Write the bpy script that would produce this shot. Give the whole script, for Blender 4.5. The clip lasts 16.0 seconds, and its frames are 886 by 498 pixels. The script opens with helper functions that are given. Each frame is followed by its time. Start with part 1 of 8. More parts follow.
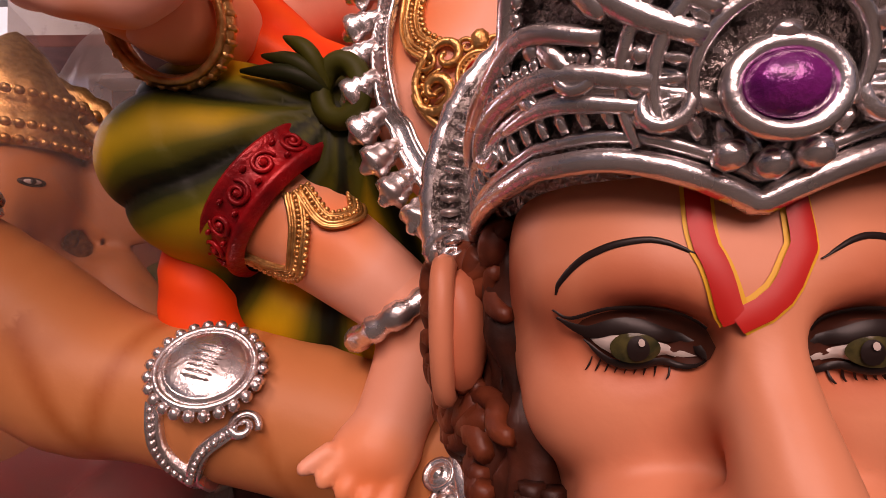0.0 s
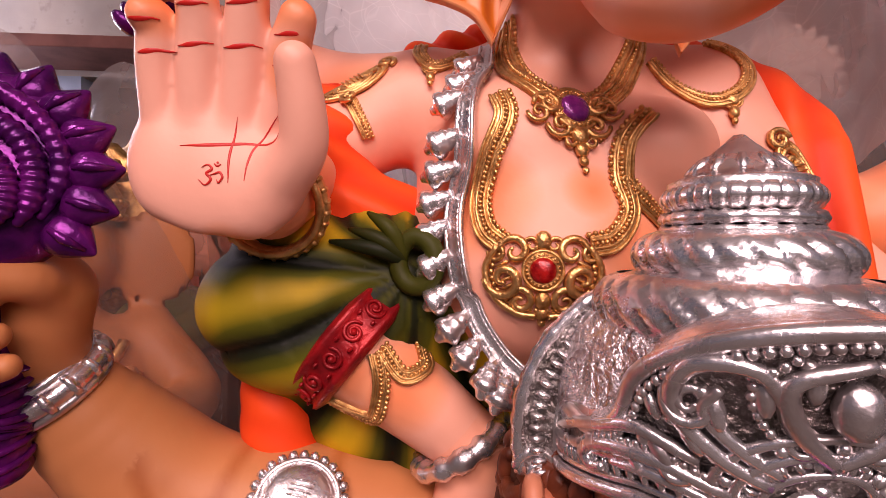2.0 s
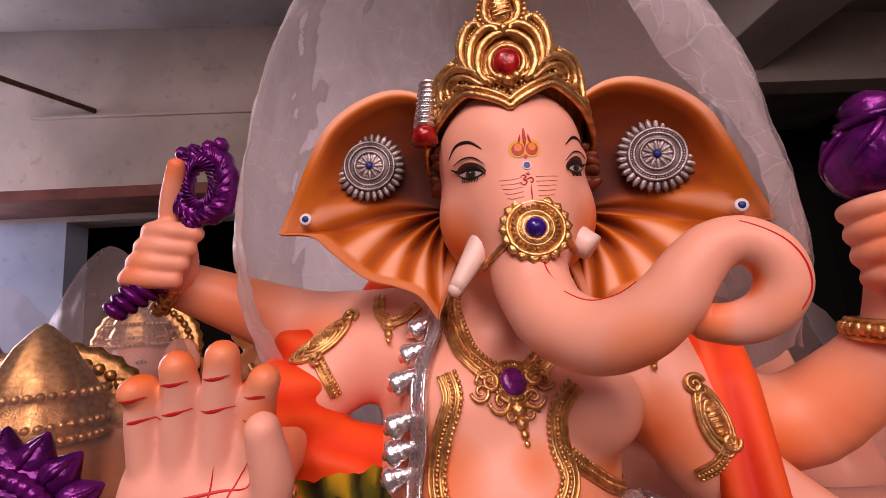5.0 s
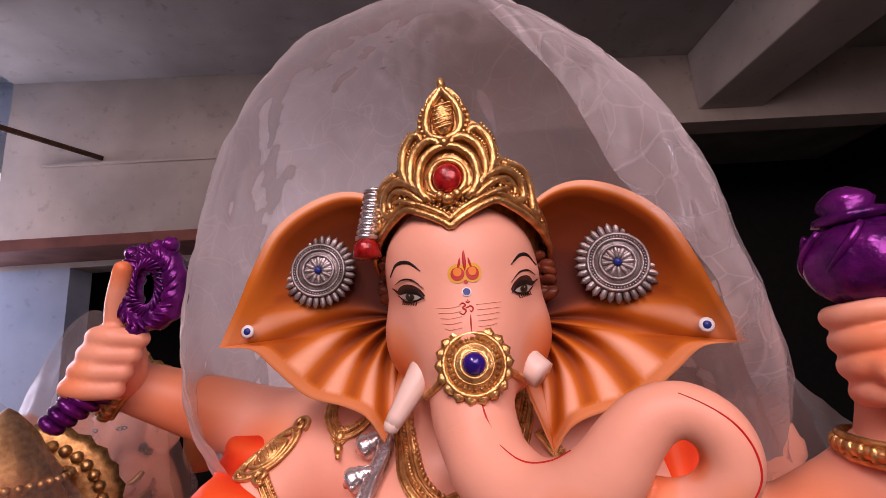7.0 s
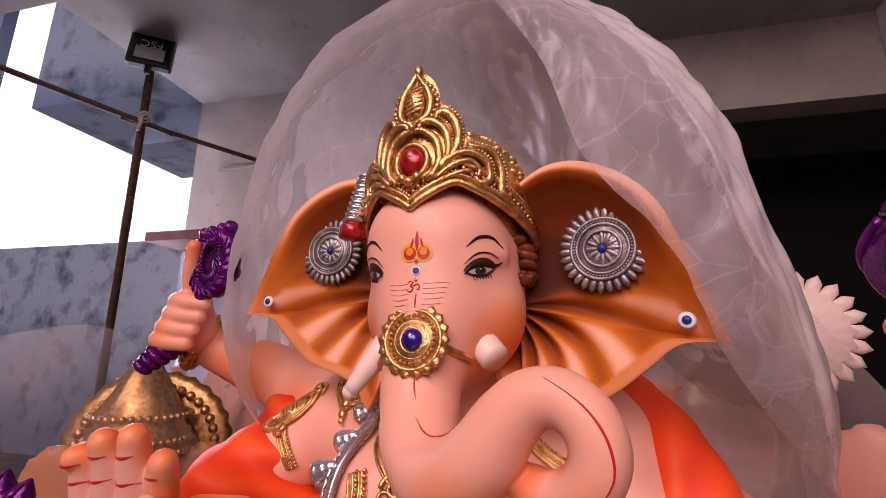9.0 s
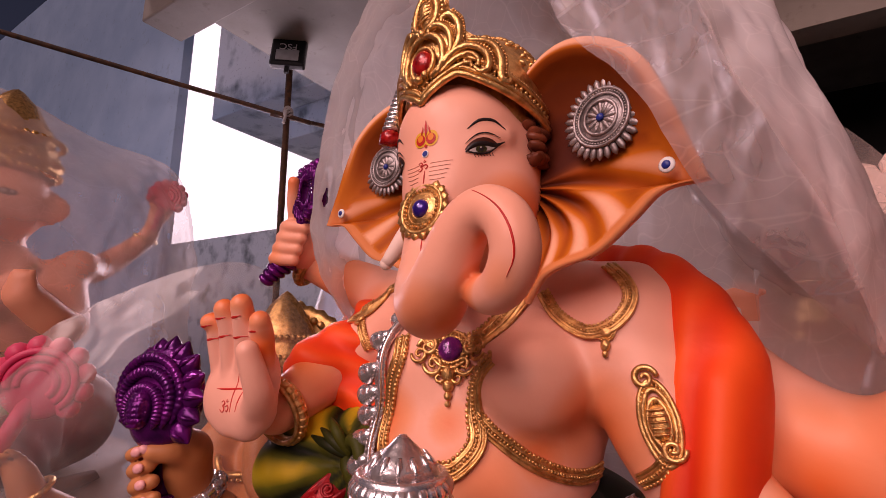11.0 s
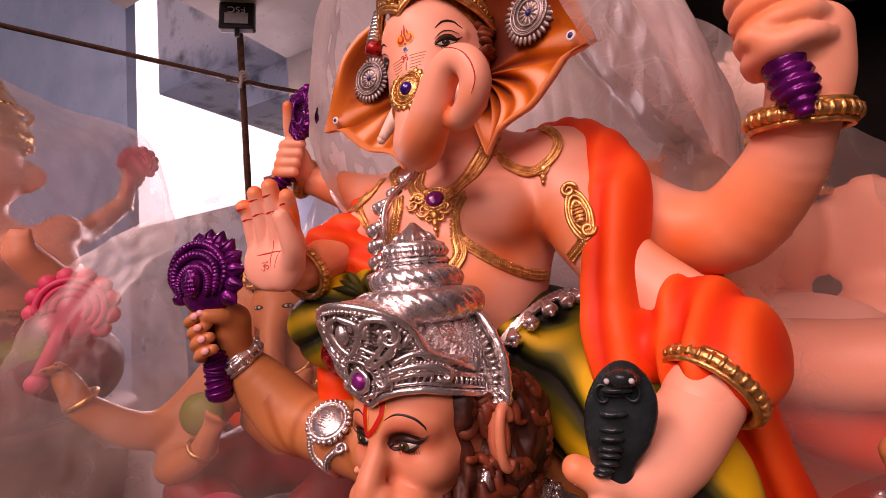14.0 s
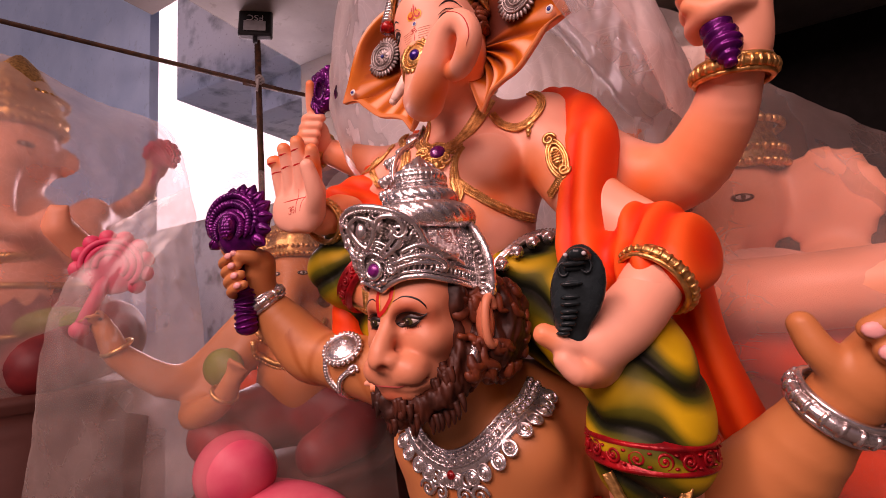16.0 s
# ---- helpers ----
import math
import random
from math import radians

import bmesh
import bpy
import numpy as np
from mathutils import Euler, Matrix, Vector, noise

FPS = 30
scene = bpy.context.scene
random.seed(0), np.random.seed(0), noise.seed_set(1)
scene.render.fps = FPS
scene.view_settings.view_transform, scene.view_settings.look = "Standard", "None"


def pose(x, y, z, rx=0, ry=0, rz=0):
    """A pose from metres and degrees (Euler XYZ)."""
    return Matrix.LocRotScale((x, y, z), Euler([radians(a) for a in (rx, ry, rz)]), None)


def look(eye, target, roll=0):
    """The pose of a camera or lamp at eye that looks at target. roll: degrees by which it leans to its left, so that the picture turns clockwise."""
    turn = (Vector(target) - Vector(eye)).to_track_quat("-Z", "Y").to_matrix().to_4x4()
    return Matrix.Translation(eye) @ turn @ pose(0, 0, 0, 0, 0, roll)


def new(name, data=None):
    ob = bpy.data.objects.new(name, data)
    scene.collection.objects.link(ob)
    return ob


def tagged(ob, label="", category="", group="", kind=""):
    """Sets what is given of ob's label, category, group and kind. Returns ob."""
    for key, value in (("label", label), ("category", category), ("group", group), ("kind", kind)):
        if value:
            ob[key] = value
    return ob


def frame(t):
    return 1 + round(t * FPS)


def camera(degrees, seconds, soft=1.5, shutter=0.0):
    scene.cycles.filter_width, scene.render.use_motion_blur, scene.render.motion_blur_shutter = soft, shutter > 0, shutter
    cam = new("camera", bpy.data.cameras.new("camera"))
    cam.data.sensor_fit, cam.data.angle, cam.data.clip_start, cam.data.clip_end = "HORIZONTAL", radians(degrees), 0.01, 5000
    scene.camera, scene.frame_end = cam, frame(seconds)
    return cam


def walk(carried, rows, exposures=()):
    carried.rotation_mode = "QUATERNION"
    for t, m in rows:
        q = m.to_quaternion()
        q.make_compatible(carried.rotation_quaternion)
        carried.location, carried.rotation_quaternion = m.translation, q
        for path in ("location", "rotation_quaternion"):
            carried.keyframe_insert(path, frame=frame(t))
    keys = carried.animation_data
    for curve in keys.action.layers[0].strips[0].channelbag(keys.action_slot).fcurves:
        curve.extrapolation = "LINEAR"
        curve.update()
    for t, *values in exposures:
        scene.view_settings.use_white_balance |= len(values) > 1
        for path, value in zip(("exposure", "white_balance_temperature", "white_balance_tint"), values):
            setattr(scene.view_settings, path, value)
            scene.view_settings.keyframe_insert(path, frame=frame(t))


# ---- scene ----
cam = camera(87.7, 16.0, soft=0.8)
METRES, EYE, TILT, LEAN, TURN = 1.5, 1.0, 1.5, 0.8, 0.0
ROWS = [
    (0.0, 0.0, 0.0, 0.0, 0.0, 0.0, -0.0),
    (0.5, -0.0309, -0.0037, -0.0082, -5.15, -1.64, -0.09),
    (1.0, -0.0329, -0.009, 0.0318, -5.34, -3.49, -1.17),
    (1.5, -0.0461, -0.0297, 0.0783, -3.19, -1.94, -0.69),
    (2.0, -0.0521, -0.0413, 0.1068, -2.21, -1.77, -1.68),
    (2.5, -0.0536, -0.0507, 0.1301, -2.64, -2.57, -2.22),
    (3.0, -0.0555, -0.0636, 0.1455, -0.87, -3.34, -0.13),
    (3.5, -0.0553, -0.0793, 0.1661, -1.02, -1.05, 0.09),
    (4.0, -0.0477, -0.0883, 0.1942, -2.32, 3.5, 1.26),
    (4.5, -0.0393, -0.0895, 0.2212, -3.25, 6.2, 2.41),
    (5.0, -0.0284, -0.0931, 0.246, -3.58, 7.86, 3.11),
    (7.5, 0.047, -0.0849, 0.316, -0.84, 11.53, 3.52),
    (8.0, 0.075, -0.085, 0.3131, 3.22, 11.65, 1.67),
    (10.5, 0.2279, -0.0716, 0.2502, 28.62, 9.17, -1.06),
    (11.0, 0.2422, -0.0773, 0.2223, 31.47, 7.78, -0.63),
    (11.5, 0.2665, -0.0772, 0.1805, 32.45, 5.69, 0.23),
    (12.0, 0.284, -0.0884, 0.1521, 32.69, 3.75, 0.62),
    (12.5, 0.2888, -0.1016, 0.1358, 32.14, 2.61, 1.34),
    (13.0, 0.2768, -0.1223, 0.1337, 28.75, 2.25, 3.38),
    (13.5, 0.271, -0.147, 0.121, 27.79, 3.32, 4.49),
    (14.0, 0.285, -0.1998, 0.0997, 27.54, 3.83, 4.74),
    (14.5, 0.2849, -0.2413, 0.0702, 27.7, 4.27, 4.41),
    (15.0, 0.2971, -0.2566, 0.0543, 27.98, 4.85, 4.38),
    (15.5, 0.3123, -0.267, 0.0257, 28.19, 5.33, 4.32),
    (16.0, 0.3222, -0.2732, 0.0019, 28.11, 5.65, 3.89),
]
EXPOSURES = ((0.0, 0.0, 7900, 48), (0.7, 0.1, 7600, 46), (1.5, 0.5, 7000, 42), (2.5, 0.34, 6950, 43), (3.5, 0.08, 6950, 45), (5.0, 0.0, 7050, 48), (8.0, 0.06, 6450, 42), (11.0, -0.06, 7600, 56), (13.0, 0.1, 8300, 66), (16.0, 0.26, 8300, 66))
walk(cam, [(t, pose(0, 0, EYE, TILT, LEAN, TURN) @ pose(METRES * x, METRES * y, METRES * z, 90 + pitch, roll, yaw)) for t, x, y, z, yaw, pitch, roll in ROWS], EXPOSURES)

# The plan below is drawn in its own unit; SCALE turns it into metres.
SCALE = METRES / 2.6
LIFT = EYE - 1.35 * SCALE


def to_world(p):
    return Vector(p) * SCALE + Vector((0, 0, LIFT))


FLOOR = -LIFT / SCALE

# ---- sky, sun and daylight ----
world = bpy.data.worlds.new("sky")
scene.world = world
world.use_nodes = True
wn = world.node_tree.nodes
sky = wn.new("ShaderNodeTexSky")
sky.sky_type, sky.sun_disc = "NISHITA", False
sky.sun_elevation, sky.sun_rotation = radians(48), radians(150)
world.node_tree.links.new(sky.outputs[0], wn["Background"].inputs[0])
wn["Background"].inputs[1].default_value = 0.012
sun = new("sun", bpy.data.lights.new("sun", "SUN"))
sun.data.energy, sun.data.angle, sun.data.color = 1.0, radians(12), (1.0, 0.93, 0.84)
sun.matrix_world = look((0, 0, 0), (0.5, 0.87, -1.1))


def daylight(name, eye, target, width, height, power, colour):
    lamp = new(name, bpy.data.lights.new(name, "AREA"))
    lamp.data.shape, lamp.data.size, lamp.data.size_y = "RECTANGLE", width, height
    lamp.data.energy, lamp.data.color = power, colour
    lamp.matrix_world = look(eye, target)
    return lamp


# the open front of the shed, behind the camera, and the gap beside the pillar
daylight("front_daylight", to_world((0.5, -4.3, 4.7)), to_world((0.2, 0.8, 2.3)), 2.6, 1.6, 92, (1.0, 0.88, 0.80))
daylight("side_daylight", to_world((-6.2, 4.6, 3.4)), to_world((0.0, 0.9, 2.0)), 1.6, 1.6, 62, (0.86, 0.93, 1.0))

# ---- materials ----
MATS = {}


def material(name, colour, rough=0.5, metal=0.0, colour2=None, scale=12.0, bump=0.1, bump_scale=60.0, tint=None, coat=0.0, spots=0.0, low=0.35, high=0.65, spec=0.35, relief=0.004):
    """A surface with two scales of variation and fine relief. tint: colours that the airbrush paint attribute runs through."""
    m = bpy.data.materials.new(name)
    m.use_nodes = True
    n, l = m.node_tree.nodes, m.node_tree.links
    b = n["Principled BSDF"]
    b.inputs["Roughness"].default_value, b.inputs["Metallic"].default_value = rough, metal
    b.inputs["Coat Weight"].default_value = coat
    b.inputs["Specular IOR Level"].default_value = spec
    b.inputs["Coat Roughness"].default_value = 0.25
    geo = n.new("ShaderNodeNewGeometry")
    big = n.new("ShaderNodeTexNoise")
    big.inputs["Scale"].default_value, big.inputs["Detail"].default_value = scale, 5.0
    l.new(geo.outputs["Position"], big.inputs["Vector"])
    ramp = n.new("ShaderNodeMapRange")
    ramp.inputs["From Min"].default_value, ramp.inputs["From Max"].default_value = low, high
    l.new(big.outputs["Fac"], ramp.inputs["Value"])
    mix = n.new("ShaderNodeMix")
    mix.data_type = "RGBA"
    l.new(ramp.outputs["Result"], mix.inputs["Factor"])
    c2 = colour2 or tuple(c * 0.86 for c in colour)
    if tint:
        at = n.new("ShaderNodeAttribute")
        at.attribute_name = "paint"
        stops = n.new("ShaderNodeValToRGB")
        el = stops.color_ramp.elements
        el[0].position, el[0].color = tint[0][0], (*tint[0][1], 1)
        el[1].position, el[1].color = tint[-1][0], (*tint[-1][1], 1)
        for place, c in tint[1:-1]:
            el.new(place).color = (*c, 1)
        l.new(at.outputs["Fac"], stops.inputs["Fac"])
        l.new(stops.outputs["Color"], mix.inputs[6])
        dim = n.new("ShaderNodeMix")
        dim.data_type, dim.blend_type = "RGBA", "MULTIPLY"
        dim.inputs["Factor"].default_value = 1.0
        l.new(stops.outputs["Color"], dim.inputs[6])
        dim.inputs[7].default_value = (*(colour2 or (0.93, 0.9, 0.88)), 1)
        l.new(dim.outputs[2], mix.inputs[7])
    else:
        mix.inputs[6].default_value, mix.inputs[7].default_value = (*colour, 1), (*c2, 1)
    last = mix.outputs[2]
    if spots:
        vor = n.new("ShaderNodeTexNoise")
        vor.inputs["Scale"].default_value, vor.inputs["Detail"].default_value = scale * 7, 3.0
        l.new(geo.outputs["Position"], vor.inputs["Vector"])
        cut = n.new("ShaderNodeMapRange")
        cut.inputs["From Min"].default_value, cut.inputs["From Max"].default_value = 0.62, 0.75
        cut.inputs["To Max"].default_value = spots
        l.new(vor.outputs["Fac"], cut.inputs["Value"])
        sp = n.new("ShaderNodeMix")
        sp.data_type, sp.blend_type = "RGBA", "MULTIPLY"
        l.new(cut.outputs["Result"], sp.inputs["Factor"])
        l.new(last, sp.inputs[6])
        sp.inputs[7].default_value = (0.25, 0.2, 0.18, 1)
        last = sp.outputs[2]
    l.new(last, b.inputs["Base Color"])
    rr = n.new("ShaderNodeMapRange")
    rr.inputs["To Min"].default_value, rr.inputs["To Max"].default_value = max(rough - 0.07, 0.02), min(rough + 0.1, 1)
    l.new(big.outputs["Fac"], rr.inputs["Value"])
    l.new(rr.outputs["Result"], b.inputs["Roughness"])
    fine = n.new("ShaderNodeTexNoise")
    fine.inputs["Scale"].default_value, fine.inputs["Detail"].default_value = bump_scale, 4.0
    l.new(geo.outputs["Position"], fine.inputs["Vector"])
    bp = n.new("ShaderNodeBump")
    bp.inputs["Strength"].default_value, bp.inputs["Distance"].default_value = bump, relief
    l.new(fine.outputs["Fac"], bp.inputs["Height"])
    l.new(bp.outputs["Normal"], b.inputs["Normal"])
    MATS[name] = m
    return m


material("skin_paint", (0.85, 0.5, 0.36), 0.42, colour2=(0.97, 0.93, 0.92), scale=9, bump=0.05, bump_scale=140,
         tint=[(0.0, (0.85, 0.44, 0.33)), (0.3, (0.83, 0.31, 0.155)), (0.7, (0.80, 0.16, 0.025)), (1.0, (0.62, 0.09, 0.015))])
material("tan_paint", (0.6, 0.28, 0.12), 0.45, colour2=(0.95, 0.9, 0.88), scale=9, bump=0.05, bump_scale=140,
         tint=[(0.0, (0.58, 0.23, 0.085)), (0.5, (0.42, 0.13, 0.035)), (1.0, (0.16, 0.035, 0.01))])
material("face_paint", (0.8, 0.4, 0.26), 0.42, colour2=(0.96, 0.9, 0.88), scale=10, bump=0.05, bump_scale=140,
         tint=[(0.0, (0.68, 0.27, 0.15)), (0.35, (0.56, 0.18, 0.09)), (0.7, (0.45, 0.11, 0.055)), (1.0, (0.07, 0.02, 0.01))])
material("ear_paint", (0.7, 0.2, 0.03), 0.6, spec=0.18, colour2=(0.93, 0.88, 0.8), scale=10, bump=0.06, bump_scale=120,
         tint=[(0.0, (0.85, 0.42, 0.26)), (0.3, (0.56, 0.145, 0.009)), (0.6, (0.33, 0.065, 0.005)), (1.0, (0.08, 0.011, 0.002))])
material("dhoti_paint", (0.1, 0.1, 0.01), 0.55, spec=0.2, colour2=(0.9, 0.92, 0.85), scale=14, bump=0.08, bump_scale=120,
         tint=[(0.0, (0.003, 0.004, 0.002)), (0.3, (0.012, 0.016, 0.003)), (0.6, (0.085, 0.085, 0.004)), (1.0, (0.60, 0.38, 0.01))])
material("cape_paint", (0.8, 0.09, 0.02), 0.5, colour2=(0.92, 0.85, 0.85), scale=8, bump=0.08, bump_scale=110,
         tint=[(0.0, (0.70, 0.032, 0.008)), (0.5, (0.88, 0.075, 0.010)), (1.0, (0.92, 0.13, 0.022))], spec=0.2)
material("hair_paint", (0.20, 0.045, 0.016), 0.45, colour2=(0.07, 0.014, 0.006), scale=30, bump=0.3, bump_scale=90)
material("beard_paint", (0.085, 0.020, 0.009), 0.5, colour2=(0.022, 0.006, 0.003), scale=30, bump=0.3, bump_scale=90)
material("gold_paint", (0.84, 0.50, 0.19), 0.34, 0.9, (0.50, 0.25, 0.08), 90, 0.3, 260)
material("silver_paint", (0.90, 0.87, 0.88), 0.25, 0.92, (0.62, 0.56, 0.55), 34, 0.15, 200)
material("crumpled_silver", (0.9, 0.87, 0.88), 0.25, 0.92, (0.55, 0.5, 0.5), 30, 1.0, 120, relief=0.016)
material("dark_silver", (0.50, 0.45, 0.43), 0.3, 0.9, (0.16, 0.13, 0.12), 60, 1.0, 130, relief=0.012)
material("antique_silver", (0.44, 0.40, 0.39), 0.45, 0.8, (0.22, 0.185, 0.175), 34, 0.3, 220)
material("red_band_paint", (0.42, 0.012, 0.012), 0.32, 0.25, (0.2, 0.006, 0.008), 40, 0.3, 200)
material("purple_paint", (0.16, 0.010, 0.165), 0.22, 0.5, (0.05, 0.003, 0.07), 35, 0.25, 160)
material("black_paint", (0.012, 0.02, 0.022), 0.25, 0.2, (0.02, 0.035, 0.04), 30, 0.2, 160)
material("liner_paint", (0.015, 0.008, 0.007), 0.4, bump=0.0)
material("eye_white", (0.50, 0.44, 0.40), 0.25, bump=0.0, scale=30)
material("iris_paint", (0.02, 0.022, 0.01), 0.12, colour2=(0.07, 0.06, 0.02), scale=200, bump=0.0)
material("lid_paint", (0.07, 0.018, 0.009), 0.45, bump=0.0)
material("mark_red", (0.55, 0.02, 0.012), 0.4, bump=0.05)
material("mark_yellow", (0.8, 0.42, 0.02), 0.45, bump=0.05)
material("mark_orange", (0.85, 0.24, 0.015), 0.45, bump=0.05)
material("mark_blue", (0.012, 0.03, 0.22), 0.35, bump=0.0)
material("mark_white", (0.8, 0.8, 0.78), 0.5, bump=0.0)
material("tusk_paint", (0.83, 0.62, 0.52), 0.35, scale=14)
material("wrinkle_paint", (0.66, 0.27, 0.18), 0.45, bump=0.0)
material("lip_paint", (0.62, 0.12, 0.1), 0.4)
material("nail_paint", (0.85, 0.4, 0.38), 0.35)
material("purple_gem", (0.12, 0.008, 0.13), 0.12, 0.3, (0.25, 0.02, 0.22), 90, 0.25, 300, coat=0.6)
material("blue_gem", (0.02, 0.006, 0.16), 0.1, 0.3, (0.05, 0.01, 0.3), 60, 0.0, coat=0.8)
material("red_gem", (0.52, 0.018, 0.012), 0.2, 0.2, (0.2, 0.0, 0.0), 120, 0.2, 300, coat=0.5)
material("pink_cloth_paint", (0.6, 0.03, 0.1), 0.5, colour2=(0.72, 0.16, 0.2), scale=5)
material("maroon_cloth_paint", (0.22, 0.02, 0.02), 0.5, colour2=(0.10, 0.012, 0.015), scale=7)
material("green_paint", (0.16, 0.2, 0.02), 0.5)
material("cream_plaster", (0.48, 0.42, 0.36), 0.85, colour2=(0.38, 0.33, 0.28), scale=2.5, bump=0.25, bump_scale=60, spots=0.25)
material("ceiling_plaster", (0.34, 0.32, 0.30), 0.9, colour2=(0.25, 0.235, 0.22), scale=2.0, bump=0.25, bump_scale=50, spots=0.3)
material("blue_plaster", (0.34, 0.52, 0.76), 0.8, colour2=(0.27, 0.44, 0.68), scale=2.5, bump=0.25, bump_scale=60, spots=0.2)
material("pale_blue_plaster", (0.36, 0.43, 0.52), 0.85, colour2=(0.28, 0.35, 0.44), scale=2.5, bump=0.2, bump_scale=60, spots=0.2)
material("red_oxide", (0.24, 0.085, 0.06), 0.7, colour2=(0.16, 0.055, 0.04), scale=6, bump=0.2)
material("weathered_concrete", (0.55, 0.55, 0.54), 0.9, colour2=(0.16, 0.17, 0.17), scale=3.5, bump=0.5, bump_scale=30, spots=0.5, low=0.5, high=0.72)
# near-black colour that stands for the darkness inside the store
material("store_darkness", (0.02, 0.019, 0.018), 0.9)
material("floor_cement", (0.11, 0.098, 0.085), 0.85, colour2=(0.07, 0.062, 0.052), scale=3, bump=0.4, bump_scale=40, spots=0.4)
material("rusty_steel", (0.045, 0.026, 0.018), 0.75, 0.3, (0.11, 0.05, 0.025), 25, 0.5, 90)
material("black_housing", (0.012, 0.013, 0.015), 0.4, scale=30)
material("lamp_glass", (0.5, 0.52, 0.54), 0.15, scale=20)
material("letter_white", (0.75, 0.75, 0.75), 0.5, bump=0.0)
material("cloth_tie", (0.42, 0.4, 0.38), 0.9, bump=0.4)
material("plinth_paint", (0.09, 0.03, 0.022), 0.6)


def polythene(name, milk, tone, gloss_rough, shine, creased=1.0):
    """Thin milky sheet: part of the light passes straight on, part is scattered, and creases shine."""
    m = bpy.data.materials.new(name)
    m.use_nodes = True
    n, l = m.node_tree.nodes, m.node_tree.links
    n.remove(n["Principled BSDF"])
    out = n["Material Output"]
    clear_node, diff, trans, gloss = n.new("ShaderNodeBsdfTransparent"), n.new("ShaderNodeBsdfDiffuse"), n.new("ShaderNodeBsdfTranslucent"), n.new("ShaderNodeBsdfGlossy")
    clear_node.inputs[0].default_value = (0.97, 0.95, 0.95, 1)
    for d in (diff, trans):
        d.inputs[0].default_value = (*tone, 1)
    gloss.inputs["Roughness"].default_value = gloss_rough
    geo, crease, cloud, bp = n.new("ShaderNodeNewGeometry"), n.new("ShaderNodeTexNoise"), n.new("ShaderNodeTexNoise"), n.new("ShaderNodeBump")
    crease.noise_type = "RIDGED_MULTIFRACTAL"
    crease.inputs["Scale"].default_value, crease.inputs["Detail"].default_value, crease.inputs["Distortion"].default_value = 6.0, 5.0, 0.9
    cloud.inputs["Scale"].default_value, cloud.inputs["Detail"].default_value = 4.0, 6.0
    for t in (crease, cloud):
        l.new(geo.outputs["Position"], t.inputs["Vector"])
    bp.inputs["Strength"].default_value, bp.inputs["Distance"].default_value = 0.9, 0.012
    l.new(crease.outputs["Fac"], bp.inputs["Height"])
    for d in (diff, gloss):
        l.new(bp.outputs["Normal"], d.inputs["Normal"])
    scatter, milky, body = n.new("ShaderNodeMixShader"), n.new("ShaderNodeMixShader"), n.new("ShaderNodeMixShader")
    scatter.inputs[0].default_value = 0.5
    l.new(diff.outputs[0], scatter.inputs[1])
    l.new(trans.outputs[0], scatter.inputs[2])
    haze = n.new("ShaderNodeMapRange")
    haze.inputs["From Min"].default_value, haze.inputs["From Max"].default_value = 0.3, 0.7
    haze.inputs["To Min"].default_value, haze.inputs["To Max"].default_value = milk - 0.12, milk + 0.12
    l.new(cloud.outputs["Fac"], haze.inputs["Value"])
    warp, push, total = n.new("ShaderNodeTexNoise"), n.new("ShaderNodeVectorMath"), haze.outputs["Result"]
    warp.inputs["Scale"].default_value, warp.inputs["Detail"].default_value = 5.0, 2.0
    push.operation = "MULTIPLY_ADD"
    push.inputs[1].default_value = (0.22, 0.22, 0.22)
    l.new(geo.outputs["Position"], warp.inputs["Vector"])
    l.new(warp.outputs["Color"], push.inputs[0])
    l.new(geo.outputs["Position"], push.inputs[2])
    for size, width, gain in ((9.0, 0.02, 0.18), (22.0, 0.03, 0.14)):
        cell, line, add, fade = n.new("ShaderNodeTexVoronoi"), n.new("ShaderNodeMapRange"), n.new("ShaderNodeMath"), n.new("ShaderNodeMath")
        cell.feature = "DISTANCE_TO_EDGE"
        cell.inputs["Scale"].default_value = size
        l.new(push.outputs["Vector"], cell.inputs["Vector"])
        line.inputs["From Min"].default_value, line.inputs["From Max"].default_value = 0.0, width
        line.inputs["To Min"].default_value, line.inputs["To Max"].default_value = gain * creased, 0.0
        l.new(cell.outputs["Distance"], line.inputs["Value"])
        fade.operation, add.operation = "MULTIPLY", "ADD"
        l.new(line.outputs["Result"], fade.inputs[0])
        l.new(warp.outputs["Fac"], fade.inputs[1])
        l.new(total, add.inputs[0])
        l.new(fade.outputs[0], add.inputs[1])
        total = add.outputs[0]
    l.new(total, milky.inputs[0])
    l.new(clear_node.outputs[0], milky.inputs[1])
    l.new(scatter.outputs[0], milky.inputs[2])
    fres, soft_gloss = n.new("ShaderNodeFresnel"), n.new("ShaderNodeMath")
    fres.inputs["IOR"].default_value = 1.4
    soft_gloss.operation = "MULTIPLY"
    soft_gloss.inputs[1].default_value = shine
    l.new(bp.outputs["Normal"], fres.inputs["Normal"])
    l.new(fres.outputs[0], soft_gloss.inputs[0])
    l.new(soft_gloss.outputs[0], body.inputs[0])
    l.new(milky.outputs[0], body.inputs[1])
    l.new(gloss.outputs[0], body.inputs[2])
    l.new(body.outputs[0], out.inputs[0])
    MATS[name] = m


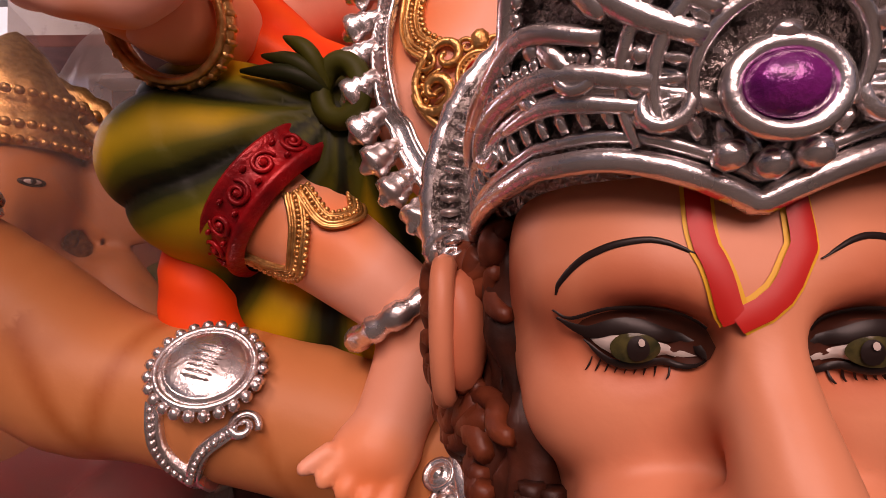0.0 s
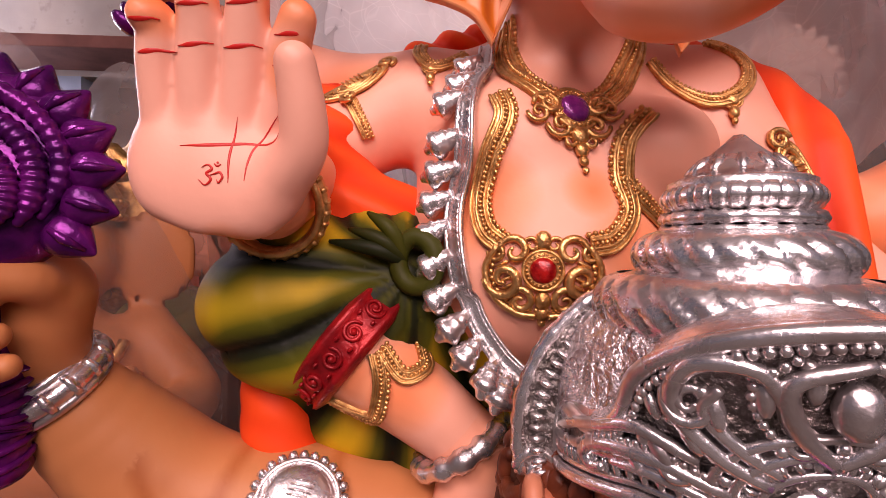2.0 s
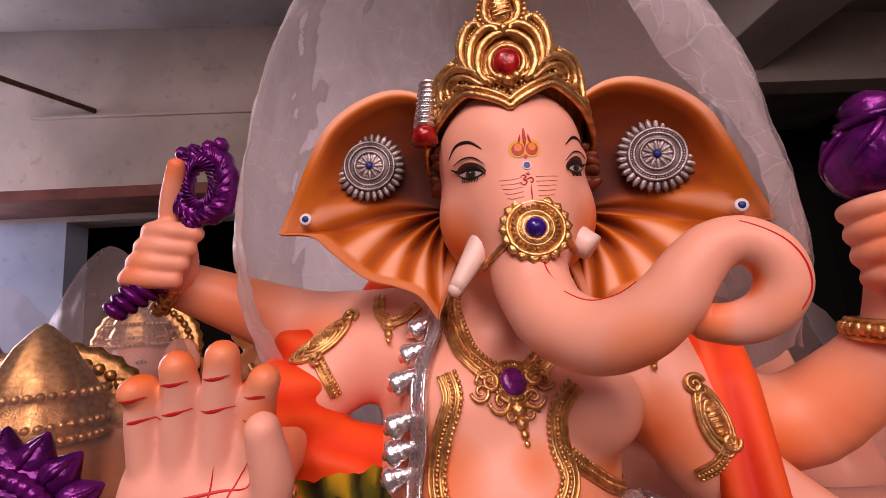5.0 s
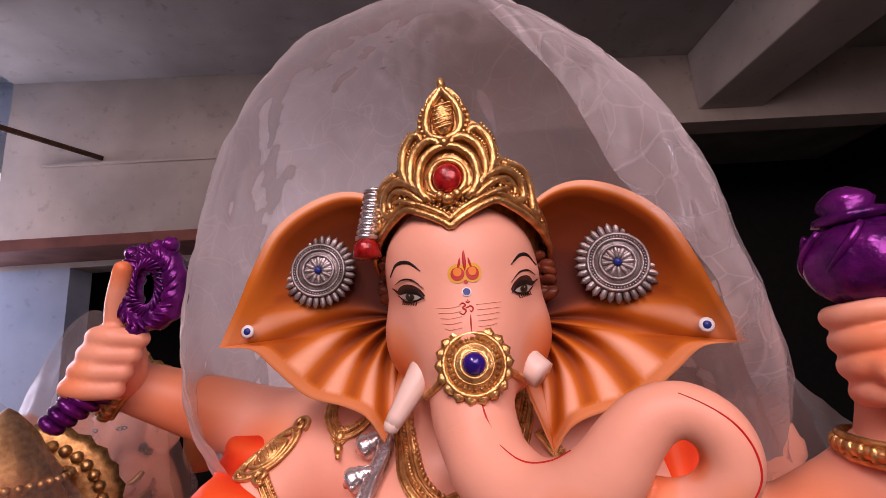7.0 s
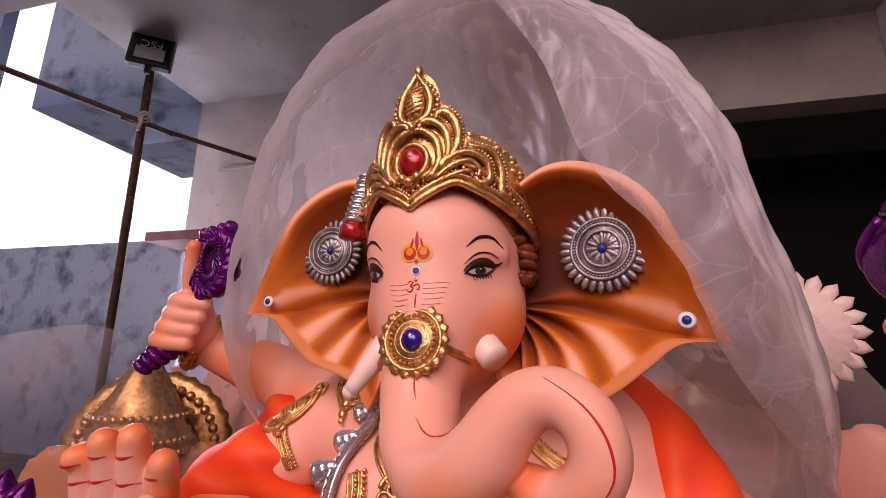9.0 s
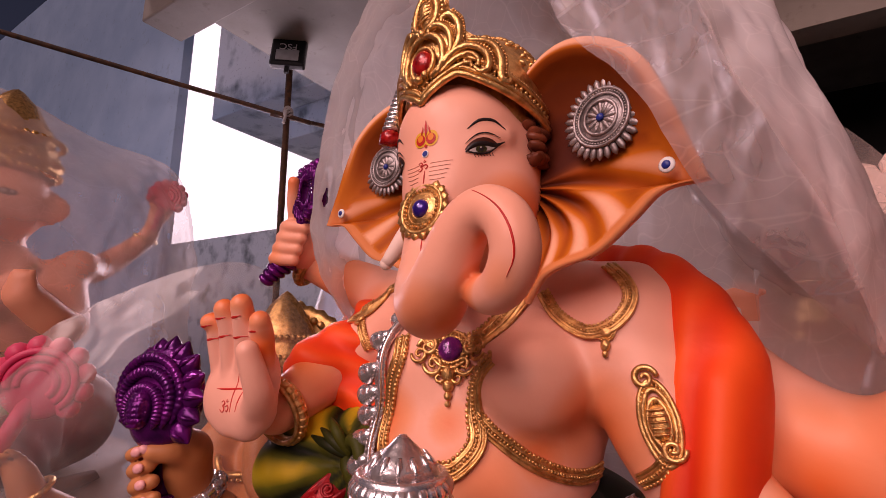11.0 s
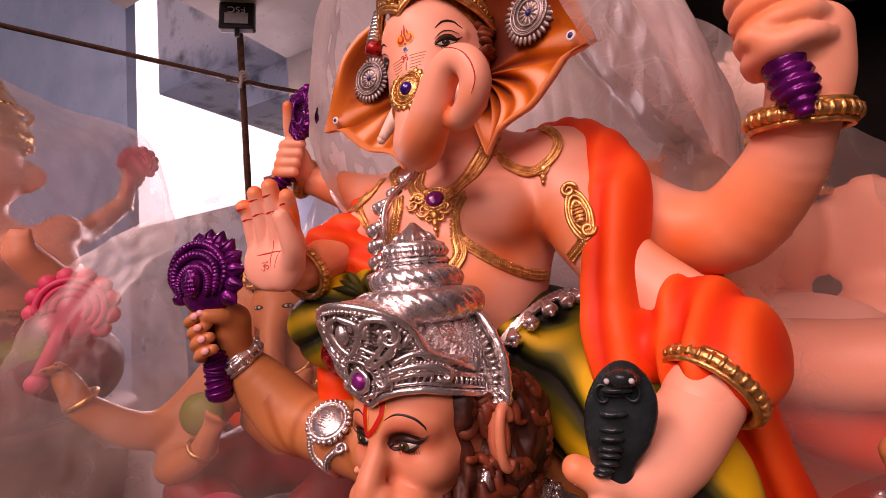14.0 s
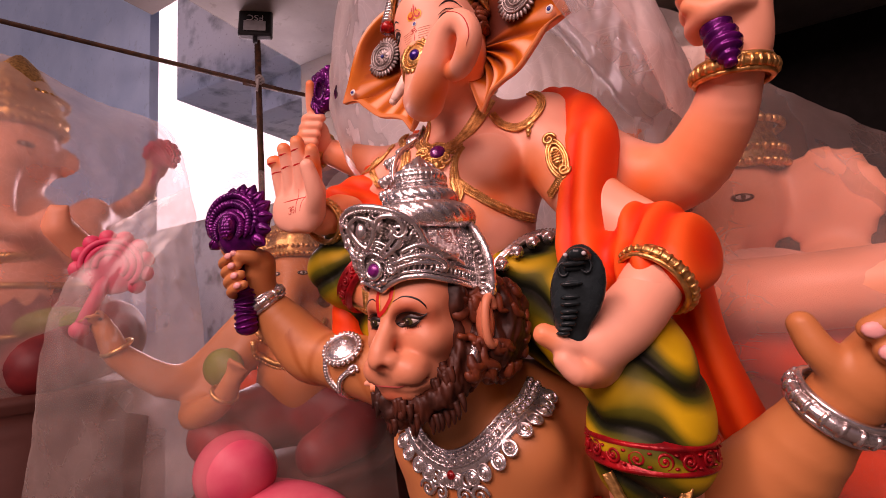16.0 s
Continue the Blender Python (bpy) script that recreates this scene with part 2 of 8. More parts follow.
polythene("polythene_hood", 0.80, (0.98, 0.94, 0.92), 0.26, 0.5)
polythene("polythene_flap", 0.26, (0.97, 0.93, 0.94), 0.26, 0.5)
polythene("polythene_milky", 0.14, (0.86, 0.72, 0.64), 0.45, 0.12, 0.3)
polythene("polythene_wrap", 0.22, (0.82, 0.66, 0.60), 0.4, 0.2, 0.35)
polythene("polythene_thick", 0.34, (0.86, 0.72, 0.66), 0.4, 0.16, 0.35)


def glowing_sky(name, colour, strength):
    m = bpy.data.materials.new(name)
    m.use_nodes = True
    n, l = m.node_tree.nodes, m.node_tree.links
    n.remove(n["Principled BSDF"])
    e = n.new("ShaderNodeEmission")
    e.inputs[0].default_value, e.inputs[1].default_value = (*colour, 1), strength
    l.new(e.outputs[0], n["Material Output"].inputs[0])
    MATS[name] = m


glowing_sky("hazy_sky", (0.86, 0.95, 1.0), 1.25)

# ---- mesh tools ----
def V3(*a):
    return np.array(a, dtype=np.float64)


def unit(v):
    v = np.asarray(v, dtype=np.float64)
    return v / max(np.linalg.norm(v), 1e-9)


def spline(pts, n):
    """n points on a smooth curve through pts (rows may carry more columns than three)."""
    p = np.asarray(pts, dtype=np.float64)
    q = np.vstack([2 * p[0] - p[1], p, 2 * p[-1] - p[-2]])
    s = np.linspace(0, len(p) - 1 - 1e-9, n)
    i, u = s.astype(int), (s - s.astype(int))[:, None]
    a, b, c, d = q[i], q[i + 1], q[i + 2], q[i + 3]
    return 0.5 * (2 * b + (c - a) * u + (2 * a - 5 * b + 4 * c - d) * u ** 2 + (3 * b - a - 3 * c + d) * u ** 3)


class Field:
    """A solid described by distances on a grid, to which soft forms are added."""

    def __init__(self, lo, hi, h):
        self.lo, self.h = np.asarray(lo, dtype=np.float64), h
        self.n = np.ceil((np.asarray(hi) - self.lo) / h).astype(int) + 1
        self.d = np.full(self.n, 0.5, dtype=np.float32)

    def _box(self, lo, hi):
        a = np.clip(np.floor((lo - self.lo) / self.h).astype(int), 0, self.n - 1)
        b = np.clip(np.ceil((hi - self.lo) / self.h).astype(int) + 1, 1, self.n)
        ax = [(self.lo[i] + self.h * np.arange(a[i], b[i])).astype(np.float32) for i in range(3)]
        return tuple(slice(a[i], b[i]) for i in range(3)), ax[0][:, None, None], ax[1][None, :, None], ax[2][None, None, :]

    def _join(self, s, new_d, k, cut=False):
        old = self.d[s]
        if cut:
            new_d = -new_d
            h = np.maximum(k - np.abs(old - new_d), 0) / k
            self.d[s] = np.maximum(old, new_d) + h * h * k / 4
        else:
            h = np.maximum(k - np.abs(old - new_d), 0) / k
            self.d[s] = np.minimum(old, new_d) - h * h * k / 4

    def tube(self, pts, k=0.03, n=None, cut=False, flat=None):
        """pts: rows x, y, z, radius, joined by a smooth curve. flat: (axis, factor) squeezes the section."""
        p = spline(pts, n or max(2, 4 * (len(pts) - 1))) if len(pts) > 2 else np.asarray(pts, dtype=np.float64)
        m = p[:, 3].max() * (flat[1] if flat and flat[1] > 1 else 1) + k + 2 * self.h
        s, X, Y, Z = self._box(p[:, :3].min(0) - m, p[:, :3].max(0) + m)
        best = None
        for a, b in zip(p[:-1], p[1:]):
            d = (b - a)[:3]
            dd = float(d @ d) + 1e-12
            px, py, pz = X - a[0], Y - a[1], Z - a[2]
            t = np.clip((px * d[0] + py * d[1] + pz * d[2]) / dd, 0, 1)
            qx, qy, qz = px - t * d[0], py - t * d[1], pz - t * d[2]
            if flat:
                ax, f = flat
                w = qx * ax[0] + qy * ax[1] + qz * ax[2]
                g = 1 / f - 1
                qx, qy, qz = qx + g * w * ax[0], qy + g * w * ax[1], qz + g * w * ax[2]
            e = np.sqrt(qx * qx + qy * qy + qz * qz) - (a[3] + t * (b[3] - a[3]))
            best = e if best is None else np.minimum(best, e)
        self._join(s, best, k, cut)
        return self

    def ball(self, c, r, k=0.03, turn=(0, 0, 0), cut=False):
        r = np.broadcast_to(np.asarray(r, dtype=np.float64), (3,))
        m = r.max() + k + 2 * self.h
        s, X, Y, Z = self._box(np.asarray(c) - m, np.asarray(c) + m)
        R = np.array(Euler([radians(a) for a in turn]).to_matrix()).T
        x, y, z = X - c[0], Y - c[1], Z - c[2]
        u, v, w = (R[i, 0] * x + R[i, 1] * y + R[i, 2] * z for i in range(3))
        k0 = np.sqrt((u / r[0]) ** 2 + (v / r[1]) ** 2 + (w / r[2]) ** 2)
        k1 = np.sqrt((u / r[0] ** 2) ** 2 + (v / r[1] ** 2) ** 2 + (w / r[2] ** 2) ** 2) + 1e-6
        self._join(s, (k0 * (k0 - 1) / k1).astype(np.float32), k, cut)
        return self

    def value(self, p):
        q = np.clip((np.asarray(p) - self.lo) / self.h, 0, self.n - 1.001)
        i = q.astype(int)
        f = q - i
        out = 0
        for dx in (0, 1):
            for dy in (0, 1):
                for dz in (0, 1):
                    w = (f[:, 0] if dx else 1 - f[:, 0]) * (f[:, 1] if dy else 1 - f[:, 1]) * (f[:, 2] if dz else 1 - f[:, 2])
                    out = out + w * self.d[i[:, 0] + dx, i[:, 1] + dy, i[:, 2] + dz]
        return out

    def normal(self, p, e=None):
        e = e or self.h * 1.5
        g = np.stack([self.value(p + np.eye(3)[i] * e) - self.value(p - np.eye(3)[i] * e) for i in range(3)], 1)
        return g / np.maximum(np.linalg.norm(g, axis=1, keepdims=True), 1e-9)

    def snap(self, p, off=0.0, steps=7):
        """Points moved along the slope to the distance off from the surface."""
        p = np.array(p, dtype=np.float64)
        for _ in range(steps):
            p = p - self.normal(p) * np.clip(self.value(p) - off, -0.03, 0.03)[:, None]
        return p

    def mesh(self, smooth=1):
        """Surface nets: one vertex a cell that the surface crosses."""
        d, n = self.d, self.n
        s = d < 0
        cnt = np.zeros(n - 1, dtype=np.int8)
        for i in range(8):
            o = (i & 1, i >> 1 & 1, i >> 2 & 1)
            cnt += s[o[0]:n[0] - 1 + o[0], o[1]:n[1] - 1 + o[1], o[2]:n[2] - 1 + o[2]]
        cells = np.argwhere((cnt > 0) & (cnt < 8))
        index = np.full(n - 1, -1, dtype=np.int32)
        index[tuple(cells.T)] = np.arange(len(cells))
        corner = {}
        for i in range(8):
            o = np.array((i & 1, i >> 1 & 1, i >> 2 & 1))
            corner[i] = (o, d[tuple((cells + o).T)])
        acc, num = np.zeros((len(cells), 3)), np.zeros(len(cells))
        for i in range(8):
            for bit in (1, 2, 4):
                j = i | bit
                if j == i:
                    continue
                (oa, da), (ob, db) = corner[i], corner[j]
                hit = (da < 0) != (db < 0)
                t = np.where(hit, da / np.where(hit, da - db, 1), 0)
                acc += np.where(hit[:, None], oa + t[:, None] * (ob - oa), 0)
                num += hit
        verts = self.lo + self.h * (cells + acc / np.maximum(num, 1)[:, None])
        quads = []
        for ax in range(3):
            u, v = (ax + 1) % 3, (ax + 2) % 3
            sl_a, sl_b = [slice(None)] * 3, [slice(None)] * 3
            sl_a[ax], sl_b[ax] = slice(0, -1), slice(1, None)
            a, b = s[tuple(sl_a)], s[tuple(sl_b)]
            e = np.argwhere(a != b)
            e = e[(e[:, u] > 0) & (e[:, v] > 0) & (e[:, u] < n[u] - 1) & (e[:, v] < n[v] - 1)]
            inside = a[tuple(e.T)]
            du, dv = np.eye(3, dtype=int)[u], np.eye(3, dtype=int)[v]
            q = np.stack([index[tuple((e - du - dv).T)], index[tuple((e - dv).T)], index[tuple(e.T)], index[tuple((e - du).T)]], 1)
            q[~inside] = q[~inside][:, ::-1]
            quads.append(q)
        quads = np.vstack(quads)
        quads = quads[(quads >= 0).all(1)]
        for _ in range(smooth):
            tot, deg = np.zeros_like(verts), np.zeros(len(verts))
            for i in range(4):
                np.add.at(tot, quads[:, i], verts[quads[:, (i + 1) % 4]] + verts[quads[:, i - 1]])
                np.add.at(deg, quads[:, i], 2)
            verts = 0.5 * verts + 0.5 * tot / np.maximum(deg, 1)[:, None]
        return verts, quads


class Build:
    """Pieces of one mesh: vertices, faces, material and paint value."""

    def __init__(self):
        self.v, self.f, self.m, self.p, self.s, self.count = [], [], [], [], [], 0
        self.slots = []

    def add(self, v, f, mat, paint=0.0, smooth=True):
        v, f = np.asarray(v, dtype=np.float64), np.asarray(f, dtype=np.int64)
        if mat not in self.slots:
            self.slots.append(mat)
        self.v.append(v)
        self.f.append(f + self.count)
        self.m.append(np.full(len(f), self.slots.index(mat)))
        self.s.append(np.full(len(f), smooth))
        self.p.append(np.broadcast_to(np.asarray(paint, dtype=np.float64), (len(v),)))
        self.count += len(v)
        return self

    def finish(self, name, parent=None, raw=False, base=None):
        v = np.vstack(self.v)
        if not raw:
            v = v * SCALE + V3(0, 0, LIFT)
        if base is None:
            base = V3((v[:, 0].min() + v[:, 0].max()) / 2, (v[:, 1].min() + v[:, 1].max()) / 2, v[:, 2].min())
        if parent is not None:
            base = np.array(parent["base"])
        v = v - base
        me = bpy.data.meshes.new(name)
        sizes = np.concatenate([np.full(len(f), f.shape[1]) for f in self.f])
        loops = np.concatenate([f.ravel() for f in self.f])
        me.vertices.add(len(v))
        me.vertices.foreach_set("co", v.ravel().astype(np.float32))
        me.loops.add(len(loops))
        me.loops.foreach_set("vertex_index", loops.astype(np.int32))
        me.polygons.add(len(sizes))
        me.polygons.foreach_set("loop_start", np.concatenate([[0], np.cumsum(sizes)[:-1]]).astype(np.int32))
        me.polygons.foreach_set("material_index", np.concatenate(self.m).astype(np.int32))
        me.polygons.foreach_set("use_smooth", np.concatenate(self.s).astype(bool))
        me.update(calc_edges=True)
        at = me.attributes.new("paint", "FLOAT", "POINT")
        at.data.foreach_set("value", np.concatenate(self.p).astype(np.float32))
        for s in self.slots:
            me.materials.append(MATS[s])
        me.validate()
        ob = new(name, me)
        if parent is not None:
            ob.parent = parent
        else:
            ob.location = base
        ob["base"] = [float(x) for x in base]
        return ob


def sweep(path, radius, sides=8, closed=False, cap=True, flat=1.0, up=None):
    """A tube along a path; radius one number or one a point; flat squeezes it along the up rows."""
    p = np.asarray(path, dtype=np.float64)
    n = len(p)
    r = np.broadcast_to(np.asarray(radius, dtype=np.float64), (n,))
    t = np.roll(p, -1, 0) - np.roll(p, 1, 0) if closed else np.gradient(p, axis=0)
    t /= np.maximum(np.linalg.norm(t, axis=1, keepdims=True), 1e-9)
    if up is None:
        u = np.zeros_like(p)
        g = np.array((0.0, 0.0, 1.0)) if abs(t[0, 2]) < 0.8 else np.array((1.0, 0.0, 0.0))
        for i in range(n):
            g = g - t[i] * (g @ t[i])
            g /= max(np.linalg.norm(g), 1e-9)
            u[i] = g
    else:
        u = np.broadcast_to(np.asarray(up, dtype=np.float64), p.shape)
        u = u - t * (u * t).sum(1, keepdims=True)
        u = u / np.maximum(np.linalg.norm(u, axis=1, keepdims=True), 1e-9)
    w = np.cross(t, u)
    a = np.linspace(0, 2 * np.pi, sides, endpoint=False)
    v = p[:, None] + r[:, None, None] * (np.cos(a)[None, :, None] * w[:, None] + flat * np.sin(a)[None, :, None] * u[:, None])
    v = v.reshape(-1, 3)
    i, j = np.meshgrid(np.arange(n if closed else n - 1), np.arange(sides), indexing="ij")
    i2, j2 = (i + 1) % n, (j + 1) % sides
    f = np.stack([i * sides + j, i * sides + j2, i2 * sides + j2, i2 * sides + j], -1).reshape(-1, 4)
    if cap and not closed:
        v = np.vstack([v, p[0], p[-1]])
        k = np.arange(sides)
        k2 = (k + 1) % sides
        e = (n - 1) * sides
        f = np.vstack([f, np.stack([np.full(sides, n * sides), k2, k, k], 1)[:, [0, 1, 2, 2]] * 1, np.stack([np.full(sides, n * sides + 1), e + k, e + k2, e + k2], 1)])
        f = f.tolist()
        tri = np.array([q[:3] for q in f if q[2] == q[3]])
        return v, np.array([q for q in f if q[2] != q[3]]), tri
    return v, f, None


def put_tube(b, path, radius, mat, sides=8, closed=False, flat=1.0, up=None, paint=0.0):
    v, f, tri = sweep(path, radius, sides, closed, True, flat, up)
    n0 = b.count
    b.add(v, f, mat, paint)
    if tri is not None:
        b.f.append(tri + n0)
        b.m.append(np.full(len(tri), b.slots.index(mat)))
        b.s.append(np.full(len(tri), True))


def ball_mesh(rings=6, sides=10):
    th = np.linspace(0, np.pi, rings + 1)
    ph = np.linspace(0, 2 * np.pi, sides, endpoint=False)
    v = np.stack([np.outer(np.sin(th), np.cos(ph)), np.outer(np.sin(th), np.sin(ph)), np.outer(np.cos(th), np.ones(sides))], -1).reshape(-1, 3)
    i, j = np.meshgrid(np.arange(rings), np.arange(sides), indexing="ij")
    f = np.stack([i * sides + j, (i + 1) * sides + j, (i + 1) * sides + (j + 1) % sides, i * sides + (j + 1) % sides], -1).reshape(-1, 4)
    return v, f


def frame_of(normal, up=(0, 0, 1)):
    """Rows right, up, out for a thing that sits on a surface."""
    o = unit(normal)
    u = np.asarray(up, dtype=np.float64)
    u = u - o * (u @ o)
    if np.linalg.norm(u) < 1e-4:
        u = np.array((0, 1.0, 0)) - o * o[1]
    u = unit(u)
    return np.stack([np.cross(u, o), u, o])


def put_ball(b, c, r, mat, axes=None, rings=6, sides=10, paint=0.0):
    v, f = ball_mesh(rings, sides)
    v = v * np.broadcast_to(np.asarray(r, dtype=np.float64), (3,))
    if axes is not None:
        v = v @ axes
    b.add(v + np.asarray(c), f, mat, paint)


def put_lathe(b, profile, mat, c=(0, 0, 0), axes=None, sides=32, ripple=0.0, waves=0, squash=1.0, paint=0.0):
    """A turned form: rows radius, height; ripple and waves flute it."""
    pr = np.asarray(profile, dtype=np.float64)
    a = np.linspace(0, 2 * np.pi, sides, endpoint=False)
    rip = 1 + ripple * np.cos(waves * a) if waves else np.ones(sides)
    rad = pr[:, :1] * rip[None]
    v = np.stack([rad * np.cos(a), rad * np.sin(a) * squash, np.repeat(pr[:, 1:2], sides, 1)], -1).reshape(-1, 3)
    n = len(pr)
    i, j = np.meshgrid(np.arange(n - 1), np.arange(sides), indexing="ij")
    f = np.stack([i * sides + j, i * sides + (j + 1) % sides, (i + 1) * sides + (j + 1) % sides, (i + 1) * sides + j], -1).reshape(-1, 4)
    if axes is not None:
        v = v @ axes
    b.add(v + np.asarray(c), f, mat, paint)


def put_box(b, lo, hi, mat, turn=0.0, bevel=0.0):
    lo, hi = np.asarray(lo, dtype=np.float64), np.asarray(hi, dtype=np.float64)
    bm = bmesh.new()
    bmesh.ops.create_cube(bm, size=1)
    c = (lo + hi) / 2
    for v in bm.verts:
        v.co = Vector(np.array(v.co) * (hi - lo))
    if bevel:
        bmesh.ops.bevel(bm, geom=bm.edges[:], offset=bevel, segments=2, affect="EDGES", profile=0.5)
    if turn:
        bmesh.ops.rotate(bm, verts=bm.verts, matrix=Matrix.Rotation(radians(turn), 3, "Z"))
    put_bm(b, bm, mat, c)


def put_bm(b, bm, mat, c=(0, 0, 0), smooth=False):
    bmesh.ops.triangulate(bm, faces=bm.faces)
    bm.verts.index_update()
    b.add(np.array([v.co for v in bm.verts]) + np.asarray(c), np.array([[v.index for v in f.verts] for f in bm.faces]), mat, 0.0, smooth)
    bm.free()


def ribbon(b, path, normals, width, height, mat, ribs=0, paint=0.0):
    """A raised band with a rounded section along a path on a surface; ribs cut notches across it."""
    p, o = np.asarray(path), np.asarray(normals)
    t = np.gradient(p, axis=0)
    t /= np.maximum(np.linalg.norm(t, axis=1, keepdims=True), 1e-9)
    w = np.cross(o, t)
    prof = np.array([(-1, -0.6), (-0.95, 0.5), (-0.7, 0.9), (-0.45, 0.55), (0, 0.75), (0.45, 0.55), (0.7, 0.9), (0.95, 0.5), (1, -0.6)])
    wd = np.broadcast_to(np.asarray(width, dtype=np.float64), (len(p),))
    hh = np.full(len(p), height)
    if ribs:
        hh = height * (0.8 + 0.45 * (np.arange(len(p)) % 2))
    v = p[:, None] + 0.5 * wd[:, None, None] * prof[None, :, :1] * w[:, None] + hh[:, None, None] * prof[None, :, 1:] * o[:, None]
    n, m = len(p), len(prof)
    i, j = np.meshgrid(np.arange(n - 1), np.arange(m - 1), indexing="ij")
    f = np.stack([i * m + j, (i + 1) * m + j, (i + 1) * m + j + 1, i * m + j + 1], -1).reshape(-1, 4)
    b.add(v.reshape(-1, 3), f, mat, paint)


def on(field, pts, n, off=0.0):
    """A smooth curve through pts laid on the field's surface, with its normals."""
    p = field.snap(spline(pts, n), off)
    return p, field.normal(p)


def even(p, step):
    """Points at even steps along a path, and their place on it."""
    p = np.asarray(p)
    s = np.concatenate([[0], np.cumsum(np.linalg.norm(np.diff(p, axis=0), axis=1))])
    q = np.linspace(0, s[-1], max(2, int(round(s[-1] / step)) + 1))
    return np.stack([np.interp(q, s, p[:, i]) for i in range(p.shape[1])], 1)


def beads(b, path, r, mat, step=None, normals=None, rings=4, sides=7):
    for c in even(path, step or 2.05 * r):
        put_ball(b, c, r, mat, rings=rings, sides=sides)


def stroke(b, field, pts, width, mat, off=0.0012, n=24, taper=True):
    """Brush paint on a surface: a thin lens-shaped line."""
    p, o = on(field, pts, n, off)
    s = np.linspace(0, 1, n)
    w = width * (np.sin(np.pi * np.clip(s, 0.02, 0.98)) ** 0.6 if taper else np.ones(n))
    t = np.gradient(p, axis=0)
    t /= np.maximum(np.linalg.norm(t, axis=1, keepdims=True), 1e-9)
    side = np.cross(o, t)
    v = np.stack([p - side * w[:, None] / 2 - o * 0.001, p + o * 0.0006, p + side * w[:, None] / 2 - o * 0.001], 1).reshape(-1, 3)
    i = np.arange(n - 1)
    f = np.vstack([np.stack([3 * i + k, 3 * i + 3 + k, 3 * i + 4 + k, 3 * i + 1 + k], 1) for k in (0, 1)])
    b.add(v, f, mat)


def patch(b, field, c, right, up, outline, mat, off=0.001, rings=5, dome=0.0):
    """A painted or inlaid shape on a surface: outline rows in right and up, drawn towards c."""
    o = np.asarray(outline, dtype=np.float64)
    n = len(o)
    right, up = np.asarray(right), np.asarray(up)
    mid = o.mean(0)
    v = []
    for i in range(rings + 1):
        q = mid + (o - mid) * i / rings
        v.append(np.asarray(c) + q[:, :1] * right + q[:, 1:] * up)
    v = np.vstack(v)
    v = field.snap(v, off)
    if dome:
        fall = np.repeat(1 - (np.arange(rings + 1) / rings) ** 2, n)
        v = v + field.normal(v) * (dome * fall)[:, None]
    i, j = np.meshgrid(np.arange(rings), np.arange(n), indexing="ij")
    f = np.stack([i * n + j, (i + 1) * n + j, (i + 1) * n + (j + 1) % n, i * n + (j + 1) % n], -1).reshape(-1, 4)
    b.add(v, f, mat)


def ellipse(a, bb, n=20, cx=0.0, cy=0.0):
    t = np.linspace(0, 2 * np.pi, n, endpoint=False)
    return np.stack([cx + a * np.cos(t), cy + bb * np.sin(t)], 1)


def almond(a, h_up, h_low, n=28, tilt=0.0):
    """The outline of an eye, half width a; tilt raises the outer corner."""
    t = np.linspace(-1, 1, n // 2)
    top = np.stack([a * t, h_up * (1 - t ** 2) ** 0.8 + tilt * t], 1)
    low = np.stack([a * t[::-1], -h_low * (1 - t[::-1] ** 2) ** 0.8 + tilt * t[::-1]], 1)
    return np.vstack([top, low[1:-1]])


def scroll(b, c, axes, size, turns, mat, thick=0.16, hand=1, start=0.0, lift=0.0):
    """A carved spiral on a surface."""
    n = int(14 * turns) + 6
    s = np.linspace(0, 1, n)
    a = start + hand * s * turns * 2 * np.pi
    r = size * (1 - 0.86 * s)
    p = np.asarray(c) + (r * np.cos(a))[:, None] * axes[0] + (r * np.sin(a))[:, None] * axes[1] + (lift + size * 0.12 * s)[:, None] * axes[2]
    put_tube(b, p, size * thick * (0.55 + 0.45 * np.sin(np.pi * np.clip(s + 0.15, 0, 1))), mat, 6)


def rosette(b, c, axes, r, mat, gem, petals=12, gem_r=0.42):
    """A round jewel: rim, beads, petals and a domed stone."""
    a = np.linspace(0, 2 * np.pi, 40, endpoint=False)
    ring = lambda k: np.asarray(c) + k * r * (np.cos(a)[:, None] * axes[0] + np.sin(a)[:, None] * axes[1])
    put_lathe(b, [(0.0, 0.05 * r), (r, 0.05 * r), (r, -0.15 * r)], mat, c, axes, 40)
    put_tube(b, ring(0.97), 0.09 * r, mat, 6, True)
    put_tube(b, ring(0.62), 0.06 * r, mat, 6, True)
    put_tube(b, ring(gem_r + 0.05), 0.07 * r, mat, 6, True)
    for q in np.linspace(0, 2 * np.pi, petals * 2, endpoint=False):
        put_ball(b, np.asarray(c) + 0.79 * r * (math.cos(q) * axes[0] + math.sin(q) * axes[1]) + 0.05 * r * axes[2], 0.085 * r, mat, axes, 4, 7)
    put_ball(b, np.asarray(c) + 0.04 * r * axes[2], (gem_r * r, gem_r * r, 0.3 * r), gem, axes, 8, 16)


